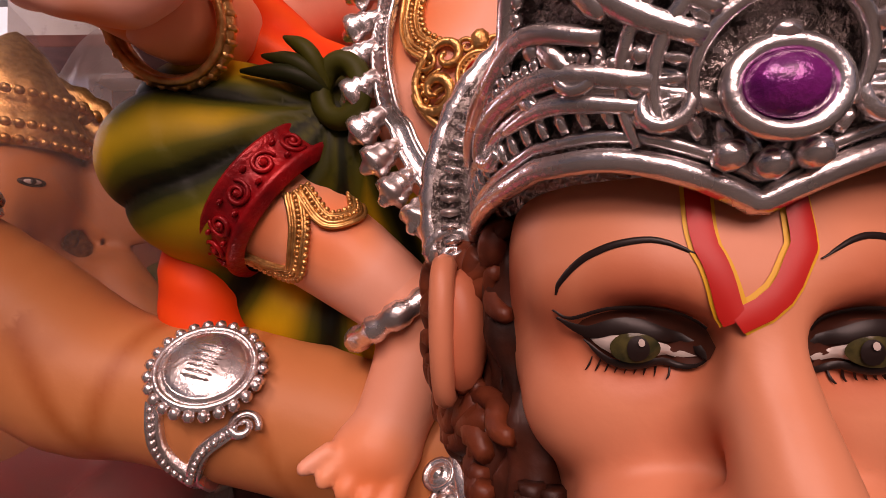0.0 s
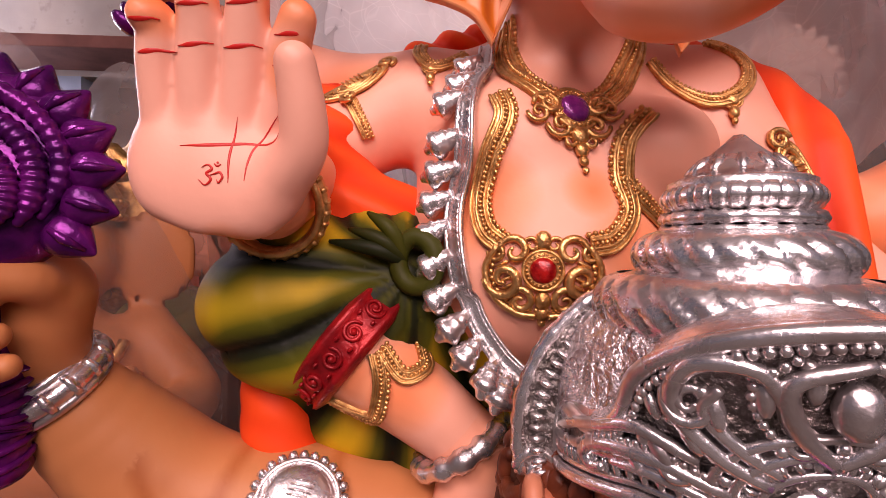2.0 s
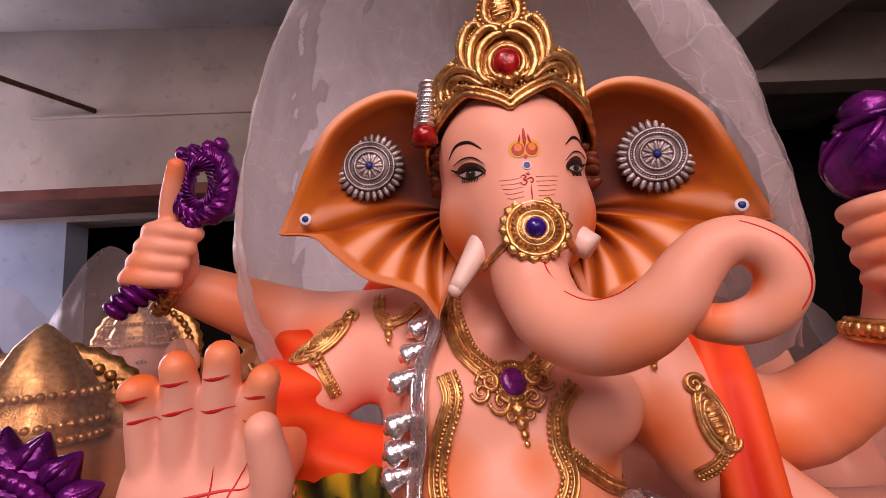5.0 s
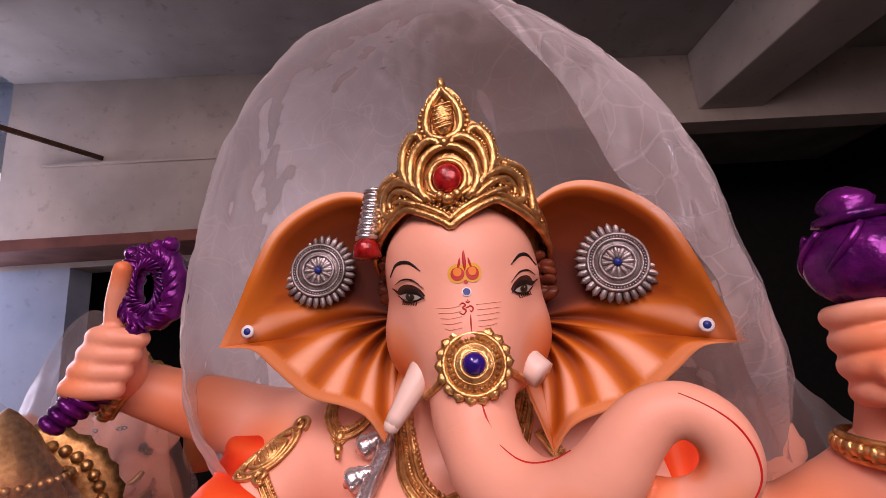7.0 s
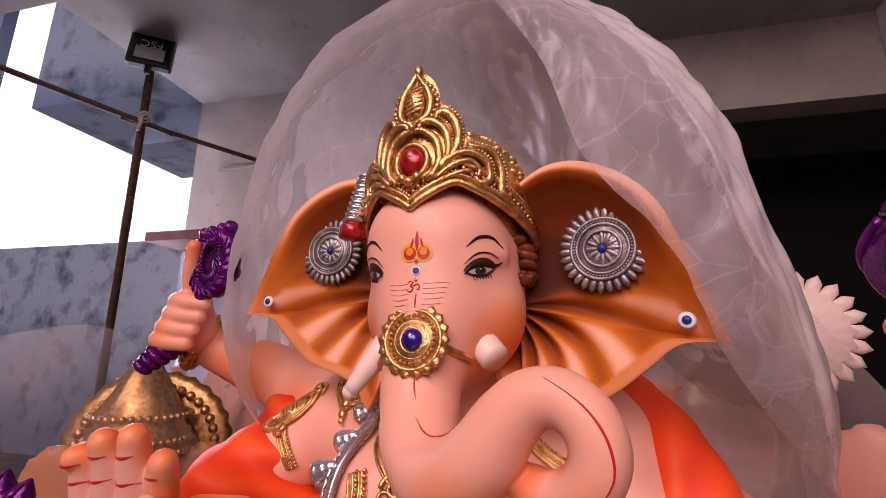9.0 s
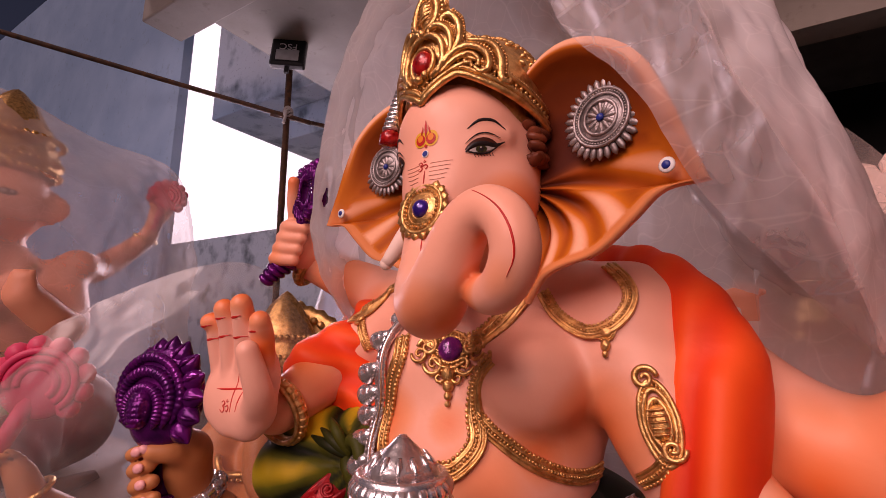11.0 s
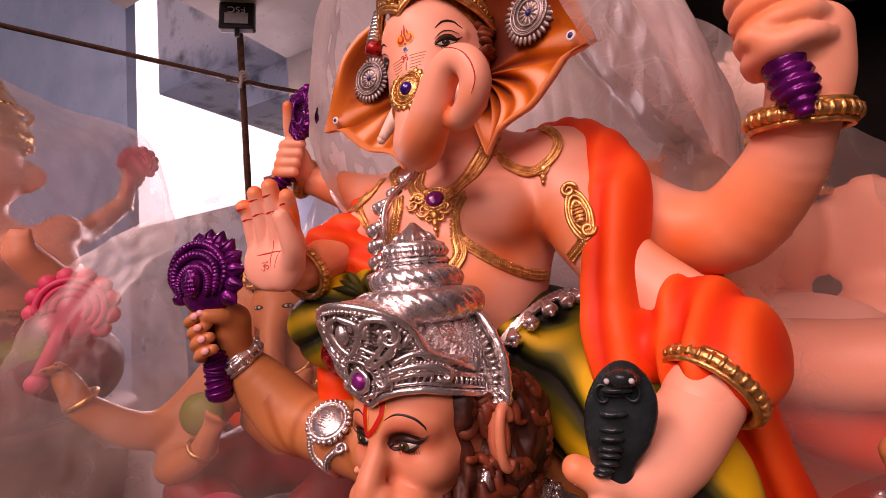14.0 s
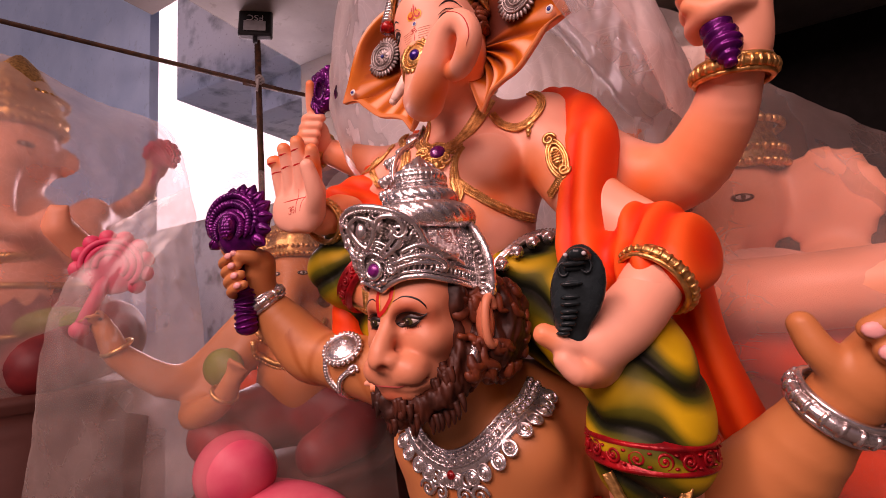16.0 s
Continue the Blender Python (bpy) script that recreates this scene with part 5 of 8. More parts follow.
necklace([(-0.007, 0.671, 1.883), (0.002, 0.66, 1.84), (-0.02, 0.66, 1.78), (-0.036, 0.66, 1.71), (-0.025, 0.65, 1.655), (0.0, 0.64, 1.63)], 50, 0.034)
necklace([(0.125, 0.62, 1.628), (0.165, 0.62, 1.64), (0.197, 0.641, 1.685), (0.193, 0.645, 1.75), (0.207, 0.65, 1.80), (0.24, 0.64, 1.845)], 50, 0.034)
c, ax = jewel(G, (0.055, 0.61, 1.592), 0.032, "red_gem")
for sx in (-1, 1):
    for (dx, dz, sz, hand, tn) in ((0.045, 0.03, 0.026, 1, 1.2), (0.062, -0.015, 0.032, -1, 1.3), (0.035, -0.05, 0.024, 1, 1.4), (0.075, 0.03, 0.016, -1, 1.2), (0.018, 0.04, 0.014, 1, 1.2)):
        q = G.snap(np.array([c + sx * dx * ax[0] + dz * ax[1]]), 0.006)
        scroll(idol, q[0], frame_of(G.normal(q)[0]) * V3(sx, 1, 1)[:, None], sz, tn, "gold_paint", 0.26, hand)
    arc = [c + sx * u * ax[0] + w * ax[1] for u, w in ((0.075, 0.04), (0.095, 0.0), (0.08, -0.045), (0.045, -0.072), (0.01, -0.078))]
    p, o = on(G, arc, 30, 0.003)
    put_tube(idol, p + o * 0.004, 0.006, "gold_paint", 7)
    beads(idol, p + 0.009 * np.cross(o, np.gradient(p, axis=0) / np.linalg.norm(np.gradient(p, axis=0), axis=1, keepdims=True)) * -sx, 0.005, "gold_paint")
    for k in range(6):
        q = G.snap(np.array([c + sx * (0.045 + 0.004 * k) * ax[0] + (-0.05 + 0.012 * k) * ax[1]]), 0.005)
        put_ball(idol, q[0], (0.016, 0.0035, 0.004), "gold_paint", frame_of(G.normal(q)[0], (0.5 * sx, 0, 1)), 4, 6)
for dz, rr in ((0.047, 0.014), (-0.048, 0.013), (-0.072, 0.011), (-0.09, 0.007)):
    q = G.snap(np.array([c + dz * ax[1]]), 0.006)
    put_ball(idol, q[0], (rr, rr * 1.2, rr * 0.7), "gold_paint", ax, 6, 10)
# chain under the breast
necklace([(0.195, 0.646, 1.745), (0.235, 0.66, 1.70), (0.285, 0.69, 1.655), (0.345, 0.76, 1.622), (0.39, 0.86, 1.615)], 50, 0.026, bead=0.0035, height=0.006)
# shoulder loops
for pts, low_c in (([(0.295, 0.765, 1.985), (0.335, 0.745, 1.935), (0.40, 0.73, 1.905), (0.455, 0.735, 1.925), (0.475, 0.755, 1.98), (0.43, 0.80, 2.035)], (0.435, 0.725, 1.905)),
                   ([(-0.145, 0.90, 2.06), (-0.145, 0.875, 2.02), (-0.125, 0.855, 1.995), (-0.09, 0.855, 2.0), (-0.05, 0.865, 2.025)], (-0.125, 0.85, 1.99))):
    necklace(pts, 50, 0.024, bead=0.0034)
    c, ax = jewel(G, low_c, 0.018, "gold_paint")
    for dz, rr in ((-0.026, 0.01), (-0.042, 0.006)):
        put_ball(idol, c + dz * ax[1], (rr, rr * 1.3, rr * 0.8), "gold_paint", ax)
# arm ornaments
for ctr, upv, tail, sz, gem in (((-0.285, 0.87, 1.965), (0.75, 0.05, 0.65), [(-0.29, 0.84, 1.925), (-0.27, 0.83, 1.885), (-0.25, 0.83, 1.845)], 0.058, "gold_paint"),
                                ((0.525, 0.685, 1.755), (-0.2, 0, 1), [(0.545, 0.68, 1.715), (0.525, 0.685, 1.68), (0.49, 0.70, 1.652)], 0.05, "gold_paint")):
    q = G.snap(np.array([ctr]), 0.004)
    ax = frame_of(G.normal(q)[0], upv)
    for k, rr in enumerate((1.0, 0.78, 0.55)):
        a = np.linspace(0, 2 * np.pi, 40, endpoint=False)
        loop = q[0] + rr * sz * (0.62 * np.cos(a)[:, None] * ax[0] + (1.15 * np.sin(a) + 0.25 * np.abs(np.sin(a)) * np.sin(a))[:, None] * ax[1])
        loop = G.snap(loop, 0.006)
        put_tube(idol, loop, 0.005, "gold_paint", 6, True)
        if k != 1:
            beads(idol, G.snap(q[0] + (loop - q[0]) * 0.9, 0.006), 0.0038, "gold_paint")
    put_ball(idol, q[0], (0.4 * sz, 0.62 * sz, 0.012), "gold_paint", ax, 8, 16)
    for k in range(5):
        put_ball(idol, q[0] + (0.01 * k - 0.02) * ax[1] + 0.011 * ax[2], (0.34 * sz, 0.003, 0.004), "gold_paint", ax, 4, 6)
    scroll(idol, G.snap(np.array([q[0] + 1.5 * sz * ax[1] - 0.008 * ax[0]]), 0.006)[0], ax, 0.022, 1.5, "gold_paint", 0.3)
    necklace(tail, 24, 0.022, bead=0.0034)
    scroll(idol, G.snap(np.array([tail[0]]), 0.01)[0], ax, 0.02, 1.4, "gold_paint", 0.28, -1)

# silver garland of bells
gpath = [(-0.018, 0.80, 2.035), (-0.035, 0.72, 1.912), (-0.057, 0.668, 1.80), (-0.069, 0.68, 1.70), (-0.069, 0.655, 1.612), (-0.049, 0.645, 1.52), (-0.01, 0.635, 1.455), (0.03, 0.62, 1.415)]
p = spline(gpath, 120)
p[:80] = G.snap(p[:80], 0.014)
p[80:] = p[80:] + np.linspace(0, 1, 40)[:, None] * V3(0, 0.0, 0)
o = np.vstack([G.normal(p[:80]), np.repeat(V3(-0.25, -0.95, 0.15)[None], 40, 0)])
for k in range(4):
    p[1:-1] = (p[:-2] + p[1:-1] * 2 + p[2:]) / 4
    o[1:-1] = (o[:-2] + o[1:-1] * 2 + o[2:]) / 4
ribbon(idol, p, o, 0.026, 0.010, "silver_paint", ribs=1)
t = np.gradient(p, axis=0)
t /= np.linalg.norm(t, axis=1, keepdims=True)
wv = np.cross(o, t)
for s in (-0.55, 0.55):
    put_tube(idol, p + wv * 0.026 * s + o * 0.006, 0.0045, "silver_paint", 6)
BELL = [(0.0, 0.0), (0.009, 0.001), (0.011, 0.010), (0.0135, 0.013), (0.013, 0.017), (0.016, 0.021), (0.0185, 0.025), (0.0175, 0.03), (0.022, 0.036), (0.0235, 0.043), (0.0225, 0.048), (0.012, 0.052), (0.009, 0.056), (0.006, 0.062), (0.0, 0.064)]


def bell(c, d, s=1.0):
    d = unit(d)
    u = unit(np.cross(d, (0.3, 0.2, 1)))
    put_lathe(idol, [(r * s, h * s) for r, h in BELL], "silver_paint", c, np.stack([u, np.cross(d, u), d]), 16)


for c in even(np.hstack([p, o, wv]), 0.2)[:, :0] if False else [p[i] for i in range(4, 120, 9)]:
    i = int(np.argmin(np.linalg.norm(p - c, axis=1)))
    side = -np.sign(wv[i, 0]) * wv[i] if abs(wv[i, 0]) > 0.25 else wv[i] * -np.sign(wv[i, 2])
    side = side if i < 96 else V3(-0.5, -0.15, -0.8)
    bell(p[i] + side * 0.008 + o[i] * 0.004, side * 1.0 + V3(-0.1, -0.1, -0.55) + 0.25 * o[i], 1.12)
# its other end, over the hip
hp2 = spline([(0.255, 0.70, 1.395), (0.31, 0.735, 1.44), (0.37, 0.79, 1.49), (0.42, 0.88, 1.52)], 40)
hp2 = D.snap(hp2, 0.02)
ho = D.normal(hp2)
ribbon(idol, hp2, ho, 0.026, 0.010, "silver_paint", ribs=1)
for i in range(2, 40, 6):
    bell(hp2[i] + ho[i] * 0.006, V3(0.35, -0.3, -1) + 0.5 * ho[i], 1.0)

# bangles
def bangle(b, c, axis, r, mat, thick=0.013, notches=26, squash=1.0):
    A = unit(axis)
    u = unit(np.cross(A, (0.2, 1, 0.1)))
    w = np.cross(A, u)
    a = np.linspace(0, 2 * np.pi, 2 * notches, endpoint=False)
    c = np.asarray(c)
    loop = lambda rr, off: c + A * off + rr * (np.cos(a)[:, None] * u + squash * np.sin(a)[:, None] * w)
    put_tube(b, loop(r, 0), thick, mat, 8, True)
    put_tube(b, loop(r * 0.985, thick * 1.25), thick * 0.55, mat, 6, True)
    put_tube(b, loop(r * 0.985, -thick * 1.25), thick * 0.55, mat, 6, True)
    for k in range(notches):
        q = 2 * np.pi * k / notches
        d = math.cos(q) * u + squash * math.sin(q) * w
        put_ball(b, c + d * (r + thick * 0.55), (thick * 0.55, thick * 1.25, thick * 0.6), mat, np.stack([np.cross(A, unit(d)), A, unit(d)]), 4, 6)


bangle(idol, (-0.378, 0.635, 1.69), (0.02, 1.0, 0.32), 0.082, "gold_paint", 0.012, 30)
bangle(idol, (-0.682, 0.985, 2.137), (-0.75, -0.45, 0.45), 0.078, "gold_paint", 0.013, 26)
bangle(idol, (0.765, 0.545, 1.36), (-0.55, -0.6, -0.6), 0.092, "gold_paint", 0.013, 30)
bangle(idol, (1.008, 0.716, 1.90), (0.1, -0.1, 1), 0.092, "gold_paint", 0.015, 30)
# anklet: a fat twisted silver ring
A, u = unit((0.5, -0.05, -0.86)), None
a = np.linspace(0, 2 * np.pi, 60, endpoint=False)
u = unit(np.cross(A, (0, 1, 0)))
w = np.cross(A, u)
put_tube(idol, V3(-0.062, 0.722, 1.272) + 0.083 * (np.cos(a)[:, None] * u + np.sin(a)[:, None] * w), 0.018 * (1 + 0.13 * np.sign(np.sin(a * 13))), "silver_paint", 10, True)
# red bands of the dhoti with embossed whorls
def red_band(c, axis, r, width):
    c, A = np.asarray(c), unit(axis)
    u = unit(np.cross(A, (0, 1, 0.01)))
    w = np.cross(A, u)
    prof = [(r - 0.012, -width / 2 - 0.008), (r + 0.006, -width / 2), (r + 0.009, -width / 2 + 0.006), (r + 0.002, -width / 2 + 0.011), (r + 0.002, width / 2 - 0.011), (r + 0.009, width / 2 - 0.006), (r + 0.006, width / 2), (r - 0.012, width / 2 + 0.008)]
    put_lathe(idol, prof, "red_band_paint", c, np.stack([u, w, A]), 60)
    m = int(2 * np.pi * r / (width * 0.82))
    for k in range(m):
        q = 2 * np.pi * k / m
        d = math.cos(q) * u + math.sin(q) * w
        ax = np.stack([np.cross(d, A) * -1, A, d])
        cc = c + d * (r + 0.003)
        scroll(idol, cc, ax, width * 0.3, 1.7, "red_band_paint", 0.2, 1 if k % 2 else -1, k)
        put_ball(idol, cc, (width * 0.1, width * 0.1, 0.007), "red_band_paint", ax, 5, 8)
        for s in (-1, 1):
            put_ball(idol, cc + ax[0] * width * 0.4 + s * ax[1] * width * 0.22, (width * 0.1, width * 0.06, 0.005), "red_band_paint", ax, 4, 6)


red_band((-0.262, 0.752, 1.452), (0.78, -0.06, -0.62), 0.128, 0.062)
red_band((0.705, 0.55, 0.965), (0.05, 0.05, 1), 0.142, 0.062)
# left shin below the band
put_tube(idol, spline([(0.705, 0.55, 0.98), (0.70, 0.57, 0.8), (0.68, 0.6, 0.45)], 14), np.linspace(0.12, 0.085, 14), "skin_paint", 24, paint=0.2)
# gold swags on the leg
for pts in ([(-0.205, 0.665, 1.452), (-0.165, 0.66, 1.408), (-0.125, 0.675, 1.425), (-0.122, 0.69, 1.47), (-0.155, 0.69, 1.51)], [(-0.212, 0.66, 1.445), (-0.20, 0.655, 1.39), (-0.215, 0.66, 1.335), (-0.265, 0.67, 1.325), (-0.31, 0.69, 1.345)]):
    necklace(pts, 44, 0.024, bead=0.0036)
for pts in ([(0.62, 0.43, 0.93), (0.66, 0.43, 0.85), (0.71, 0.43, 0.84), (0.76, 0.44, 0.86), (0.79, 0.46, 0.93)],):
    p = spline(pts, 30)
    o = np.repeat(V3(0, -1, 0)[None], 30, 0)
    ribbon(idol, p, o, 0.024, 0.01, "gold_paint", ribs=1)
# the knot in the dhoti
a = np.linspace(0, 2 * np.pi, 30, endpoint=False)
put_tube(idol, V3(-0.145, 0.665, 1.60) + np.stack([0.032 * np.cos(a), -0.012 * np.cos(a), 0.042 * np.sin(a)], 1), 0.017, "dhoti_paint", 10, True, paint=0.42)
for dx, dz, tw in ((-0.06, 0.05, 0.5), (-0.04, 0.075, 0.6), (-0.08, 0.03, 0.45)):
    put_tube(idol, spline([(-0.165, 0.675, 1.60), (-0.165 + dx * 0.6, 0.655, 1.60 + dz * 0.7), (-0.165 + dx * 1.6, 0.67, 1.60 + dz * 1.1)], 12), 0.62 * np.array([0.01, 0.016, 0.02, 0.021, 0.022, 0.022, 0.021, 0.02, 0.018, 0.014, 0.01, 0.005]), "dhoti_paint", 8, paint=tw - 0.15)

# painted palm
Lp = lambda pts, shift=0.0: [hp(x + shift, y, 0.05)[:3] for x, y in pts]
for x0, x1, ln in ((0.068, 0.085, 0.295), (0.022, 0.024, 0.325), (-0.028, -0.036, 0.305), (-0.076, -0.092, 0.262)):
    for s in (0.38, 0.68):
        y = 0.165 + (ln - 0.165) * s - 0.004
        x = x0 + (x1 - x0) * s
        stroke(idol, GH, Lp([(x - 0.025, y - 0.004), (x, y), (x + 0.025, y + 0.005)]), 0.0062, "mark_red", 0.001, 12)
stroke(idol, GH, Lp([(-0.055, 0.10), (-0.01, 0.11), (0.058, 0.134)], 0.022), 0.0052, "mark_red", 0.001, 24)
stroke(idol, GH, Lp([(0.008, 0.144), (0.006, 0.10), (0.012, 0.062)], 0.022), 0.0036, "mark_red", 0.001, 20)
stroke(idol, GH, Lp([(0.038, 0.152), (0.03, 0.11), (0.032, 0.067)], 0.022), 0.0036, "mark_red", 0.001, 20)
pr, pu = unit(np.array(hp(1, 0, 0)) - np.array(hp(0, 0, 0))), unit(np.array(hp(0, 1, 0)) - np.array(hp(0, 0, 0)))
om(GH, hp(0.014, 0.066, 0.045)[:3], pr, pu, 0.0165, "mark_red", 0.0015)
idol_ob = tagged(idol.finish("idol_statue"), "painted plaster elephant-headed idol with gold crown and orange shawl", "statue")

# ---- monkey-faced bearer ----
bearer = Build()
H = Field((-0.9, 0.3, 0.1), (1.25, 1.2, 1.5), 0.009)
H.ball((0.22, 0.72, 0.82), (0.30, 0.26, 0.28), 0.03)
H.ball((0.10, 0.58, 0.92), (0.15, 0.11, 0.12), 0.06)
H.ball((0.34, 0.58, 0.92), (0.15, 0.11, 0.12), 0.06)
H.ball((0.19, 0.74, 1.03), (0.26, 0.17, 0.14), 0.06)
H.tube([(0.20, 0.62, 0.95, 0.13), (0.20, 0.48, 1.15, 0.105)], 0.05)
H.tube([(-0.02, 0.80, 1.03, 0.14), (-0.22, 0.78, 1.09, 0.125), (-0.36, 0.76, 1.13, 0.118), (-0.46, 0.75, 1.15, 0.108), (-0.57, 0.745, 1.18, 0.118), (-0.66, 0.71, 1.28, 0.104), (-0.735, 0.64, 1.41, 0.068)], 0.05)
H.tube([(0.42, 0.87, 1.0, 0.15), (0.62, 0.88, 0.80, 0.135), (0.82, 0.82, 0.74, 0.125), (0.97, 0.75, 0.86, 0.115), (1.10, 0.665, 1.05, 0.072)], 0.05)
H.tube([(0.2, 0.8, 0.6, 0.27), (0.2, 0.85, 0.25, 0.3)], 0.08)
v, q = H.mesh(2)
# Crease lines and the shade under the chin are put into the paint.
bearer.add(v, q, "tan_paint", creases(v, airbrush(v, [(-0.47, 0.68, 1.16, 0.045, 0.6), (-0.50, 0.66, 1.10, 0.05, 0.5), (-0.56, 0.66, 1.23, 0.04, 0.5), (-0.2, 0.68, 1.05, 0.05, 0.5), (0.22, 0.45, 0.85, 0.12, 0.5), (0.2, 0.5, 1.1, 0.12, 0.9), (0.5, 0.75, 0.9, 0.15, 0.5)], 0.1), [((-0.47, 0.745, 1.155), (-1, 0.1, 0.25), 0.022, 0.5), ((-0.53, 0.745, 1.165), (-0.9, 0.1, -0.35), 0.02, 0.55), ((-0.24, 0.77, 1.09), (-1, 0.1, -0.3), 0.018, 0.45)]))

HO = V3(0.195, 0.41, 1.30)
HX, HF = unit((0.986, -0.165, 0)), unit((-0.165, -0.986, 0))
HT = (0, 0, -9.5)


def face(x, f, z, r=None):
    return tuple(HO + x * HX + f * HF + V3(0, 0, z)) + ((r,) if r else ())


HH = Field((-0.02, 0.12, 1.0), (0.42, 0.62, 1.56), 0.0045)
HH.ball(face(0, 0, 0), (0.142, 0.16, 0.19), 0.02, HT)
HH.ball(face(0, 0.085, 0.065), (0.122, 0.075, 0.075), 0.05, HT)
HH.tube([face(-0.09, 0.115, 0.028, 0.018), face(-0.05, 0.148, 0.036, 0.018), face(0, 0.15, 0.03, 0.016), face(0.05, 0.148, 0.036, 0.018), face(0.09, 0.115, 0.028, 0.018)], 0.03)
HH.ball(face(-0.072, 0.105, -0.05), (0.05, 0.045, 0.042), 0.035, HT)
HH.ball(face(0.072, 0.105, -0.05), (0.05, 0.045, 0.042), 0.035, HT)
HH.ball(face(0, 0.10, -0.135), (0.095, 0.085, 0.06), 0.03, HT)
HH.ball(face(-0.045, 0.15, -0.118), (0.052, 0.045, 0.042), 0.02, HT)
HH.ball(face(0.045, 0.15, -0.118), (0.052, 0.045, 0.042), 0.02, HT)
HH.tube([face(0, 0.14, 0.03, 0.02), face(0, 0.172, -0.02, 0.022), face(0, 0.198, -0.066, 0.027), face(0, 0.205, -0.088, 0.027)], 0.03)
for s in (-1, 1):
    HH.ball(face(s * 0.027, 0.187, -0.09), (0.019, 0.022, 0.016), 0.014, HT)
    HH.ball(face(s * 0.018, 0.212, -0.108), (0.009, 0.012, 0.009), 0.008, HT, cut=True)
    HH.ball(face(s * 0.058, 0.162, 0.002), (0.036, 0.02, 0.02), 0.02, HT, cut=True)
    HH.ball(face(s * 0.058, 0.125, 0.0), (0.03, 0.03, 0.022), 0.006, HT)
HH.tube([face(-0.075, 0.145, -0.152, 0.006), face(-0.03, 0.195, -0.162, 0.006), face(0.03, 0.195, -0.162, 0.006), face(0.085, 0.135, -0.14, 0.006)], 0.012, cut=True)
HH.ball(face(0, 0.13, -0.178), (0.06, 0.04, 0.022), 0.012, HT)
v, q = HH.mesh(2)
# Airbrushed brown, plus shade in nostrils and under the chin put into paint.
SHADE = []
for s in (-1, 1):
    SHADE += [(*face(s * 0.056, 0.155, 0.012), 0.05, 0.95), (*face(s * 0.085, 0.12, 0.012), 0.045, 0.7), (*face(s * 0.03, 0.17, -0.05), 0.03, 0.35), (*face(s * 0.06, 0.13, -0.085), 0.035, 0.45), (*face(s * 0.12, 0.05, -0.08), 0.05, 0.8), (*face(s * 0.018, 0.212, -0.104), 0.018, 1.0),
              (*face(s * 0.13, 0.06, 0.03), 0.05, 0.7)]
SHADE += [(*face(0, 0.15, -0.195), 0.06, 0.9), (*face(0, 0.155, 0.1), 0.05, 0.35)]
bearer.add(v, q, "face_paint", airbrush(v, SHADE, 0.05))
for s in (-1, 1):
    right, up = unit(s * HX - 0.35 * HF), V3(0, 0, 1)
    c = np.array(face(s * 0.058, 0.152, 0.0))
    patch(bearer, HH, c + V3(0, 0, 0.004), right, up, almond(0.037, 0.018, 0.014, tilt=0.003), "lid_paint", 0.0008)
    patch(bearer, HH, c, right, up, almond(0.026, 0.0035, 0.0066, tilt=0.002), "eye_white", 0.0018, dome=0.002)
    patch(bearer, HH, c, right, up, ellipse(0.0122, 0.0066, 20, -0.001 * s, -0.0012), "iris_paint", 0.0042)
    patch(bearer, HH, c, right, up, ellipse(0.005, 0.005, 14, -0.001 * s, -0.001), "liner_paint", 0.0052)
    # The eye's highlight, painted on as a small white dot.
    patch(bearer, HH, c, right, up, ellipse(0.0015, 0.0015, 8, 0.0, 0.0015), "eye_white", 0.0062)
    line = lambda pts: [c + u * right + w * up for u, w in pts]
    stroke(bearer, HH, line([(-0.034, -0.006), (-0.018, 0.0055), (0.004, 0.009), (0.026, 0.006), (0.046, 0.014)]), 0.0095, "liner_paint", 0.004)
    stroke(bearer, HH, line([(-0.032, -0.005), (-0.01, -0.0105), (0.012, -0.01), (0.03, 0.001)]), 0.0055, "liner_paint", 0.003)
    stroke(bearer, HH, line([(-0.036, 0.012), (-0.012, 0.024), (0.014, 0.025), (0.038, 0.014), (0.05, 0.018)]), 0.003, "liner_paint", 0.0018)
    stroke(bearer, HH, line([(-0.034, 0.046), (-0.008, 0.056), (0.022, 0.05), (0.042, 0.036), (0.046, 0.028)]), 0.0048, "liner_paint", 0.0012, 30)
    for k in range(9):
        u0 = -0.018 + 0.0055 * k
        stroke(bearer, HH, line([(u0, -0.009), (u0 + 0.002, -0.014), (u0 + 0.004, -0.018)]), 0.0013, "liner_paint", 0.0016, 6)
    # ear
    e = np.array(face(s * 0.168, 0.0 if s > 0 else 0.015, -0.015))
    a = np.linspace(-2.2, 2.6, 24)
    loop = e + np.outer(0.026 * np.cos(a), HF) * 0.9 + np.outer(0.06 * np.sin(a), (0, 0, 1)) + np.outer(0.012 * np.ones(24), s * HX)
    put_tube(bearer, loop + 0.014 * s * HX, np.linspace(0.010, 0.013, 24), "face_paint", 8, paint=0.12)
    put_ball(bearer, e + 0.010 * s * HX, (0.026, 0.058, 0.024), "face_paint", np.stack([HF, V3(0, 0, 1), s * HX]), 8, 12, paint=0.42)
    # earring
    er = np.array(face(s * 0.155, 0.005, -0.105))
    a = np.linspace(-2.6, 2.2, 26)
    put_tube(bearer, er + np.outer(0.026 * np.cos(a), HF) + np.outer(0.032 * np.sin(a), (0, 0, 1)), 0.006 + 0.007 * np.cos(a * 0.5) ** 2, "silver_paint", 8)
    beads(bearer, er + np.outer(0.037 * np.cos(a), HF) + np.outer(0.043 * np.sin(a), (0, 0, 1)), 0.005, "silver_paint")
